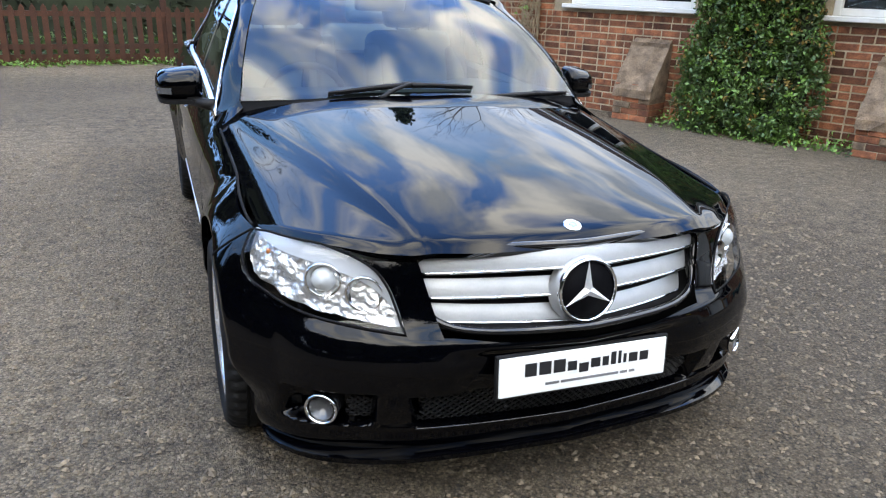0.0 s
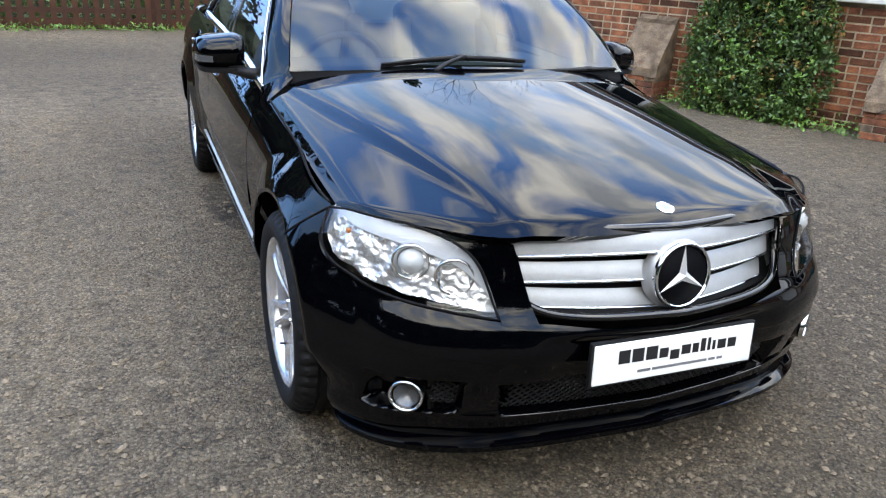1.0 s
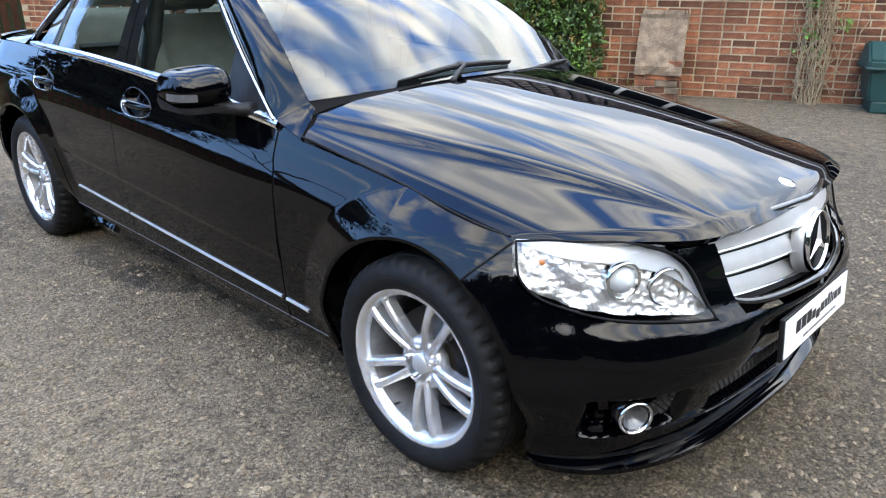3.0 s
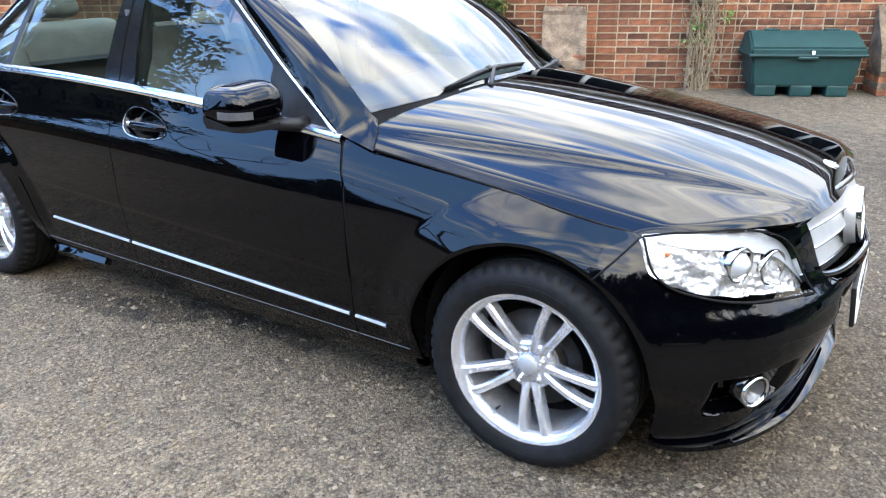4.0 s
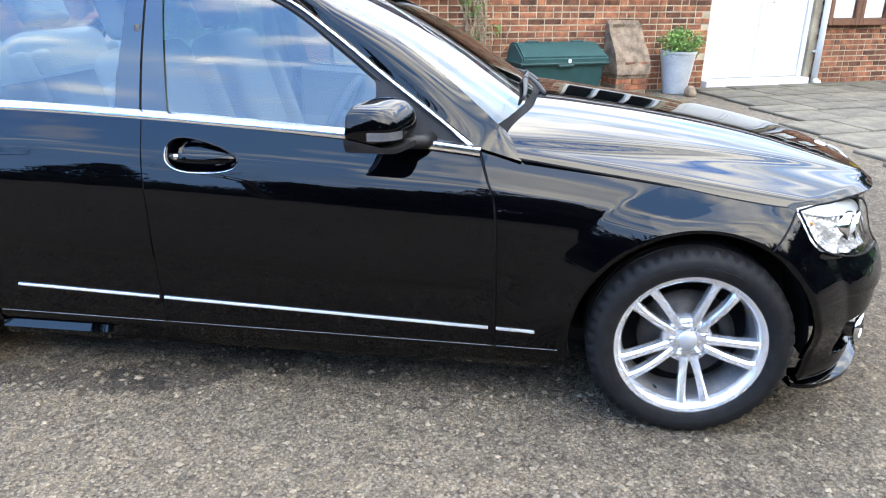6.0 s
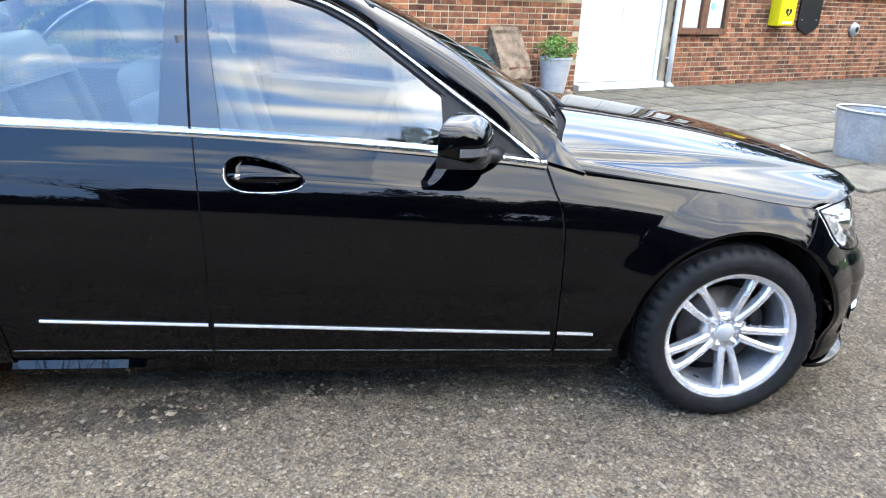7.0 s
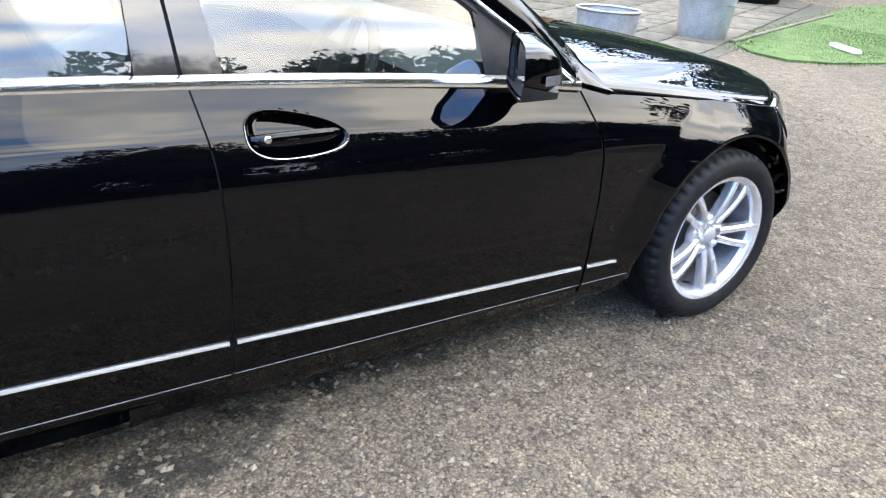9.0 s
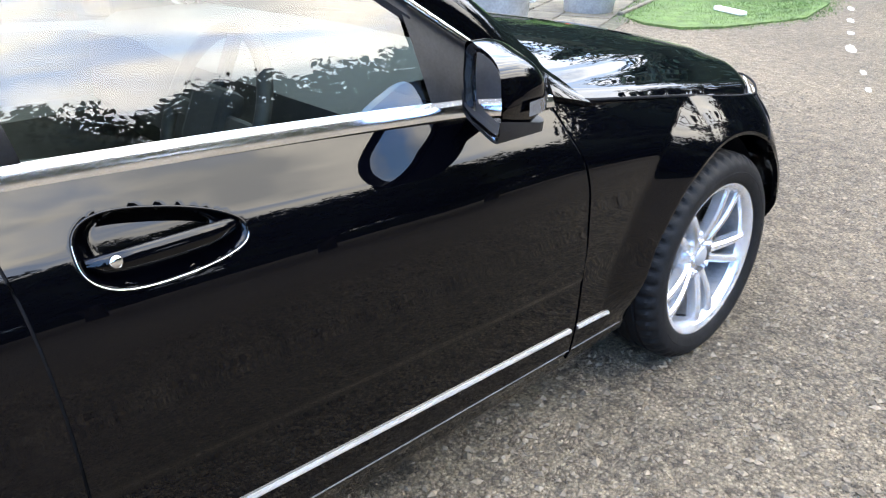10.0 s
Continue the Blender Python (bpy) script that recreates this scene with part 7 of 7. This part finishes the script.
c[:, 2] = np.maximum(c[:, 2], 0.01)
c[:, 1] = np.minimum(c[:, 1] - 0.02, -0.02)
raw("foliage", *leaves(c, 0.040, 38), M_OCHRE, ivy, "scattered yellow-brown leaves")["kind"] = "stuff"
# dark box inside the shrub paints the shade between its leaves
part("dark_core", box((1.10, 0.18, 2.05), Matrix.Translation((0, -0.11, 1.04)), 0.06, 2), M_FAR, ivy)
rs = np.random.RandomState(41)
c = np.stack([rs.uniform(-0.9, 1.15, 700), -np.abs(rs.normal(0.28, 0.14, 700)), np.abs(rs.normal(0.0, 0.06, 700)) + 0.01], 1)
raw("weed_growth", *leaves(c, 0.04, 42), M_LEAFL, ivy, "weeds at the foot")["kind"] = "stuff"


def climber(s, height, seed, label, leafy):
    e = empty("wall_climber", HOUSE @ Matrix.Translation((s, -0.03, 0)), label, "climber")
    rng = random.Random(seed)
    for x in (-0.12, 0.12):
        part("trellis_post", box((0.028, 0.02, height), Matrix.Translation((x, -0.015, height / 2))), M_TWIG, e)
    for i in range(int(height / 0.24)):
        part("trellis_bar", box((0.32, 0.018, 0.025), Matrix.Translation((0, -0.033, 0.22 + i * 0.24))), M_TWIG, e)
    lists = []
    for k in range(26):
        x = rng.gauss(0, 0.05)
        pts, z = [], 0.0
        while z < height * rng.uniform(0.6, 1.05):
            pts.append((x, -0.05 - rng.random() * 0.09, z))
            x += rng.gauss(0, 0.045)
            z += 0.12
        if len(pts) > 2:
            lists.append(tube(pts, [0.007 - 0.004 * i / len(pts) for i in range(len(pts))], 4))
    for k in range(60):
        x, z = rng.gauss(0, 0.10), rng.uniform(0.05, height)
        lists.append(tube([(x, -0.06, z), (x + rng.gauss(0, 0.1), -0.12 - rng.random() * 0.08, z + rng.uniform(-0.2, 0.15)), (x + rng.gauss(0, 0.2), -0.10, z + rng.uniform(-0.35, 0.1))], [0.004, 0.003, 0.0015], 4))
    raw("dry_stems", *join(lists), M_TWIG, e, "tangle of dry tan stems")["kind"] = "stuff"
    if leafy:
        c = clumped(leafy, 12, 0.10, lambda r: (r.normal(-0.05, 0.10), -0.12, r.uniform(0.45, height)), seed)
        c[:, 1] = np.minimum(c[:, 1], -0.02)
        raw("leaves", *leaves(c, 0.04, seed), M_LEAFL, e)["kind"] = "stuff"


climber(1.44, 2.0, 51, "dry climbing plant on a thin wooden trellis", 260)
climber(-4.30, 2.1, 52, "thin wooden trellis with bare climber stems", 60)

# ---- fence ----
fence = empty("fence", pose(-4.1, 10.95, 0, 0, 0, 4), "red-brown stained picket fence with pointed boards", "fence")
post_bm = box((0.10, 0.10, 1.02), Matrix.Translation((0, 0.06, 0.51)), 0.008)
for i, x in enumerate(np.arange(-6.0, 6.2, 2.35)):
    if i == 0:
        post = part("post", post_bm, M_FENCE, fence)
        post_me = post.data
    else:
        post = new("post", post_me)
        post.parent = fence
    post.location = (x, 0, 0)
for z in (0.28, 0.78):
    part("rail", box((12.2, 0.04, 0.08), Matrix.Translation((0, 0.02, z))), M_FENCE, fence)
part("gravel_board", box((12.2, 0.03, 0.16), Matrix.Translation((0, 0.03, 0.085))), M_FENCE, fence)
sb = bmesh.new()
ol = [(-0.042, 0.05), (0.042, 0.05), (0.042, 0.86), (0.0, 0.92), (-0.042, 0.86)]
a = [sb.verts.new((x, -0.018, z)) for x, z in ol]
b = [sb.verts.new((x, 0.0, z)) for x, z in ol]
sb.faces.new(a)
sb.faces.new(b[::-1])
for i in range(5):
    sb.faces.new((a[i], b[i], b[(i + 1) % 5], a[(i + 1) % 5]))
bmesh.ops.recalc_face_normals(sb, faces=sb.faces)
pk_me = None
rng = random.Random(8)
for i in range(81):
    if pk_me is None:
        pk = part("picket", sb, M_FENCE, fence)
        pk_me = pk.data
    else:
        pk = new("picket", pk_me)
        pk.parent = fence
    pk.location = (-6.05 + i * 0.151, 0.0, rng.uniform(-0.012, 0.012))
rs = np.random.RandomState(61)
c = np.stack([rs.uniform(-6, 6, 2600), -np.abs(rs.normal(0.08, 0.16, 2600)), np.abs(rs.normal(0, 0.045, 2600)) + 0.012], 1)
verge = raw("weed_verge", *leaves(c, 0.05, 62), M_LEAFL)
verge.matrix_world = fence.matrix_world
tagged(verge, "thin grass and weeds along the fence foot", "weeds", kind="stuff")

c = np.stack([rs.uniform(-6, 6, 4200), 0.25 + np.abs(rs.normal(0.0, 0.55, 4200)), np.abs(rs.normal(0, 0.22, 4200)) + 0.02], 1)
rough = raw("rough_growth", *leaves(c, 0.09, 63), M_LEAF)
rough.matrix_world = fence.matrix_world
tagged(rough, "rough green undergrowth behind the fence", "undergrowth", kind="stuff")

# pale picket fence past the lawn
f2 = empty("fence", pose(6.6, -15.9, 0, 0, 0, -8), "weathered pale grey picket fence past the lawn", "fence")
for z in (0.25, 0.70):
    part("rail", box((7.0, 0.03, 0.07), Matrix.Translation((0, 0.03, z))), M_GREYWOOD, f2)
for i in range(44):
    pk = new("picket", pk_me) if i else None
    if pk is None:
        pk = new("picket", pk_me.copy())
        pk.data.materials.clear()
        pk.data.materials.append(M_GREYWOOD)
        grey_me = pk.data
    pk.data = grey_me
    pk.parent = f2
    pk.location = (-3.45 + i * 0.16, 0, 0)


def conifer(x, y, h, r, seed):
    e = empty("conifer", pose(x, y, 0), "dark evergreen conifer standing by the yard", "tree")
    raw("trunk", *tube([(0, 0, -0.1), (0, 0, h * 0.5), (0, 0, h)], [0.22, 0.13, 0.02], 8), M_BARK, e)
    c = clumped(9000, 260, 0.42, lambda q: (lambda a, t: (r * (1 - t) * math.cos(a) * q.uniform(0.3, 1), r * (1 - t) * math.sin(a) * q.uniform(0.3, 1), h * (0.10 + 0.88 * t)))(q.uniform(0, 6.28), q.uniform(0, 1) ** 1.2), seed)
    raw("needles", *leaves(c, 0.22, seed + 1, droop=0.5), M_CONIFER, e, "dense dark needles")["kind"] = "stuff"


# ---- hedges and trees round the yard ----
def hedge(x0, y0, x1, y1, high, thick, n, size, material, seed, label):
    L = math.hypot(x1 - x0, y1 - y0)
    e = empty("hedge", pose(x0, y0, 0, 0, 0, math.degrees(math.atan2(y1 - y0, x1 - x0))), label, "hedge")
    def spot(r):
        x = r.uniform(0, L)
        top = high * (0.80 + 0.24 * noise.noise(Vector((x * 0.16, seed, 0))) + 0.10 * noise.noise(Vector((x * 0.7, seed, 3))))
        return (x, r.uniform(-thick, thick) * 0.5, top * r.uniform(0.02, 1.0) ** 0.8)
    c = clumped(n, max(60, n // 22), high * 0.10 + 0.12, spot, seed)
    c[:, 2] = np.maximum(c[:, 2], 0.03)
    raw("foliage", *leaves(c, size, seed + 1), material, e)["kind"] = "stuff"
    # dark solid core added inside, as shade behind the leaves
    seg = max(6, int(L / 1.2))
    v, f = [], []
    for i in range(seg + 1):
        x = L * i / seg
        h = high * (0.66 + 0.22 * noise.noise(Vector((x * 0.16, seed, 0))))
        for y, z in ((-thick * 0.36, 0), (-thick * 0.30, h * 0.8), (0, h), (thick * 0.30, h * 0.8), (thick * 0.36, 0)):
            v.append((x, y, z))
    for i in range(seg):
        for j in range(4):
            f.append((i * 5 + j, (i + 1) * 5 + j, (i + 1) * 5 + j + 1, i * 5 + j + 1))
    f += [(0, 1, 2, 3, 4), tuple(seg * 5 + j for j in (4, 3, 2, 1, 0))]
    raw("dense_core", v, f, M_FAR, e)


hedge(-16, 13.2, 4, 13.4, 2.6, 1.2, 9000, 0.16, M_FAR, 71, "dark overgrown hedge behind the fence")
hedge(-24, 20, -27, -6, 5.0, 3.0, 9000, 0.32, M_FAR, 72, "tall dark hedge along the yard")
hedge(-27, -6, -14, -30, 4.6, 3.0, 9000, 0.32, M_FAR, 73, "tall dark hedge along the yard")
hedge(-14, -30, 22, -27, 4.4, 3.0, 9000, 0.32, M_FAR, 74, "dark hedge across the road")
hedge(3.5, -16.8, 15, -17.6, 2.2, 1.2, 6000, 0.14, M_LEAF, 75, "dark green hedge behind the pale fence")
for k, (x, y) in enumerate(((5.0, -23.0), (8.5, -21.5), (12.0, -20.5), (15.5, -18.5), (18.5, -16.0), (2.0, -25.0))):
    conifer(x, y, 6.8 + 0.7 * (k % 3), 3.0, 91 + 2 * k)
hedge(1.0, -25.5, 20.5, -14.0, 9.2, 3.0, 14000, 0.30, M_CONIFER, 77, "tall dark evergreen hedge past the lawn")
hedge(10.9, -10.2, 8.7, -12.4, 1.7, 0.9, 5000, 0.09, M_LEAF, 78, "dense dark green hedge behind the bench")
hedge(12.5, -11.5, 17, -16.5, 2.6, 1.6, 4000, 0.14, M_LEAF, 76, "dark green hedge beside the house")


def bare_tree(x, y, h, r, seed):
    e = empty("bare_tree", pose(x, y, 0), "tall leafless tree with fine forking twigs", "tree")
    raw("trunk", *branches((0, 0, -0.1), h, r, seed, 6, 0.1), M_BARK, e, "", True)


for x, y, h, r, seed in ((10.0, 19.5, 15, 0.42, 17), (-2.2, 16.0, 14, 0.22, 19), (17.0, -20.5, 12, 0.22, 23), (2.5, 16.5, 15, 0.25, 3), (-8.0, 17.0, 17, 0.28, 5), (-15.0, 6.0, 14, 0.26, 8), (-17, -2.0, 11, 0.22, 11), (-13, 13.0, 15, 0.25, 14)):
    bare_tree(x, y, h, r, seed)


def broad_tree(x, y, h, r, seed):
    """An evergreen broadleaf: forking trunk and an uneven crown of leaf clumps."""
    e = empty("evergreen_tree", pose(x, y, 0), "broad dark evergreen tree at the yard's edge", "tree")
    raw("trunk", *branches((0, 0, -0.1), h, 0.26, seed, 4, 0.05), M_BARK, e, "", True)

    def spot(q):
        d = q.normal(size=3)
        d = d / np.linalg.norm(d) * q.uniform(0.35, 1.0) ** 0.5
        k = 1 + 0.35 * noise.noise(Vector(tuple(d * 1.7 + seed)))
        return (r * d[0] * k, r * d[1] * k, h * 0.56 + h * 0.42 * d[2] * k)
    c = clumped(14000, 280, 0.66, spot, seed)
    c[:, 2] = np.maximum(c[:, 2], 0.1)
    raw("crown", *leaves(c, 0.24, seed + 1), M_FAR, e, "dark green leaf clumps")["kind"] = "stuff"
    # dark solid added inside so that no sky shows through the leaves
    core = bmesh.new()
    bmesh.ops.create_icosphere(core, subdivisions=3, radius=1.0)
    for v in core.verts:
        k = (0.80 + 0.28 * noise.noise(v.co * 1.7 + Vector((seed, seed, seed)))) * (0.94 + 0.12 * noise.noise(v.co * 6.0))
        v.co = Vector((r * v.co.x * k, r * v.co.y * k, h * 0.54 + h * 0.42 * v.co.z * k))
    part("crown_heart", core, M_FAR, e, "dark solid filler closing the gaps in the crown")


for x, y, h, r, seed in ((-17.0, -2.0, 11.6, 3.6, 101), (-14.5, -6.6, 9.6, 3.9, 103), (-11.5, -9.8, 8.4, 3.8, 105), (-8.2, -12.8, 6.8, 3.3, 107), (-4.6, -14.6, 8.6, 3.4, 117), (-1.2, -14.2, 8.8, 3.3, 119), (-18.0, 1.6, 9.4, 3.2, 109), (-18.5, 4.8, 7.0, 2.8, 115), (-7.2, 16.2, 11.5, 3.2, 113)):
    broad_tree(x, y, h, r, seed)
conifer(-16.5, 11.5, 8.0, 2.2, 81)
conifer(6.2, 19.0, 10.5, 2.6, 83)


# ---- pieces of the pavement and the house wall ----
rng = random.Random(17)
d = -5.15
row = 0
while d < -0.12:
    deep = rng.choice((0.38, 0.45, 0.52, 0.60))
    deep = min(deep, -0.06 - d)
    left = 4.5 - 1.0 * clamp01((-d - 2.0) / 3.2) - 0.3 * clamp01(-d / 3)
    s = left + rng.uniform(-0.12, 0.12)
    while s < 13.1:
        w = rng.uniform(0.42, 0.95)
        bm = box((w - 0.018, deep - 0.018, 0.045), Matrix(), 0.009)
        for v in bm.verts:
            v.co.x += 0.012 * noise.noise(v.co * 3 + Vector((s, d, 0)))
            v.co.y += 0.012 * noise.noise(v.co * 3 + Vector((d, s, 5)))
        slab = part("slab", bm, M_SLAB, patio)
        slab.matrix_local = pose(s + w / 2, d + deep / 2, 0.004 + rng.uniform(-0.004, 0.005), rng.uniform(-0.5, 0.5), rng.uniform(-0.5, 0.5), rng.uniform(-0.8, 0.8))
        s += w
    d += deep
    row += 1


def brick_open(a, b, z):
    for x0, x1, sill in WINDOWS:
        if b > x0 - 0.005 and a < x1 + 0.005 and sill - 0.08 < z < HEAD_Z:
            return True
    return b > DOOR[0] - 0.005 and a < DOOR[1] + 0.005 and z < 2.15


def brick_box(w):
    bm = box((w - 0.003, 0.05, 0.061), Matrix.Translation((0, 0.018, 0)), 0.004)
    me = bpy.data.meshes.new("brick")
    bm.to_mesh(me)
    bm.free()
    me.materials.append(M_BRICK)
    return me


BRICK_MESH = {0.215: brick_box(0.215), 0.1025: brick_box(0.1025)}
bv, bf = [], []
rng = random.Random(23)
course = 0
z = 0.04
while z < WALL_TOP - 0.03:
    x = W0 + (0.11 if course % 2 else 0.0)
    k = 0
    while x < W1 - 0.08:
        w = 0.215 if (k + course) % 3 else 0.1025
        if rng.random() < 0.12:
            w = 0.1025 if w > 0.2 else 0.215
        if not brick_open(x, x + w, z):
            proud = rng.uniform(-0.004, 0.004)
            if -0.62 < x < 1.78 and z < 1.42:
                b = new("brick", BRICK_MESH[w])
                b.parent = house
                b.matrix_local = pose(x + w / 2, proud, z, 0, rng.uniform(-0.5, 0.5), 0)
            else:
                o = len(bv)
                y0, y1, h = -0.006 + proud, 0.03, 0.0305
                e = 0.004
                w -= 0.004
                bv += [(x, y1, z - h), (x + w, y1, z - h), (x + w, y1, z + h), (x, y1, z + h), (x, y0 + e, z - h), (x + w, y0 + e, z - h), (x + w, y0 + e, z + h), (x, y0 + e, z + h),
                       (x + e, y0, z - h + e), (x + w - e, y0, z - h + e), (x + w - e, y0, z + h - e), (x + e, y0, z + h - e)]
                bf += [tuple(o + i for i in q) for q in ((8, 9, 10, 11), (4, 5, 9, 8), (5, 6, 10, 9), (6, 7, 11, 10), (7, 4, 8, 11), (0, 1, 5, 4), (1, 2, 6, 5), (2, 3, 7, 6), (3, 0, 4, 7))]
                w += 0.004
        x += w + 0.0105
        k += 1
    z += 0.0752
    course += 1
raw("brickwork", bv, bf, M_BRICKS, house, "red brick courses")["kind"] = "stuff"
# bricks of the gable end at the house's far corner
bv, bf = [], []
z = 0.04
course = 0
while z < WALL_TOP - 0.03:
    y = 0.02 + (0.11 if course % 2 else 0.0)
    while y < 7.0:
        w = 0.215
        o = len(bv)
        x0, x1, h = W1 - 0.01, W1 + 0.006, 0.032
        bv += [(x0, y, z - h), (x0, y + w, z - h), (x0, y + w, z + h), (x0, y, z + h), (x1, y, z - h), (x1, y + w, z - h), (x1, y + w, z + h), (x1, y, z + h)]
        bf += [tuple(o + i for i in q) for q in ((4, 5, 6, 7), (0, 1, 5, 4), (1, 2, 6, 5), (2, 3, 7, 6), (3, 0, 4, 7))]
        y += w + 0.0105
    z += 0.0752
    course += 1
raw("brickwork", bv, bf, M_BRICKS, house, "red brick courses")["kind"] = "stuff"
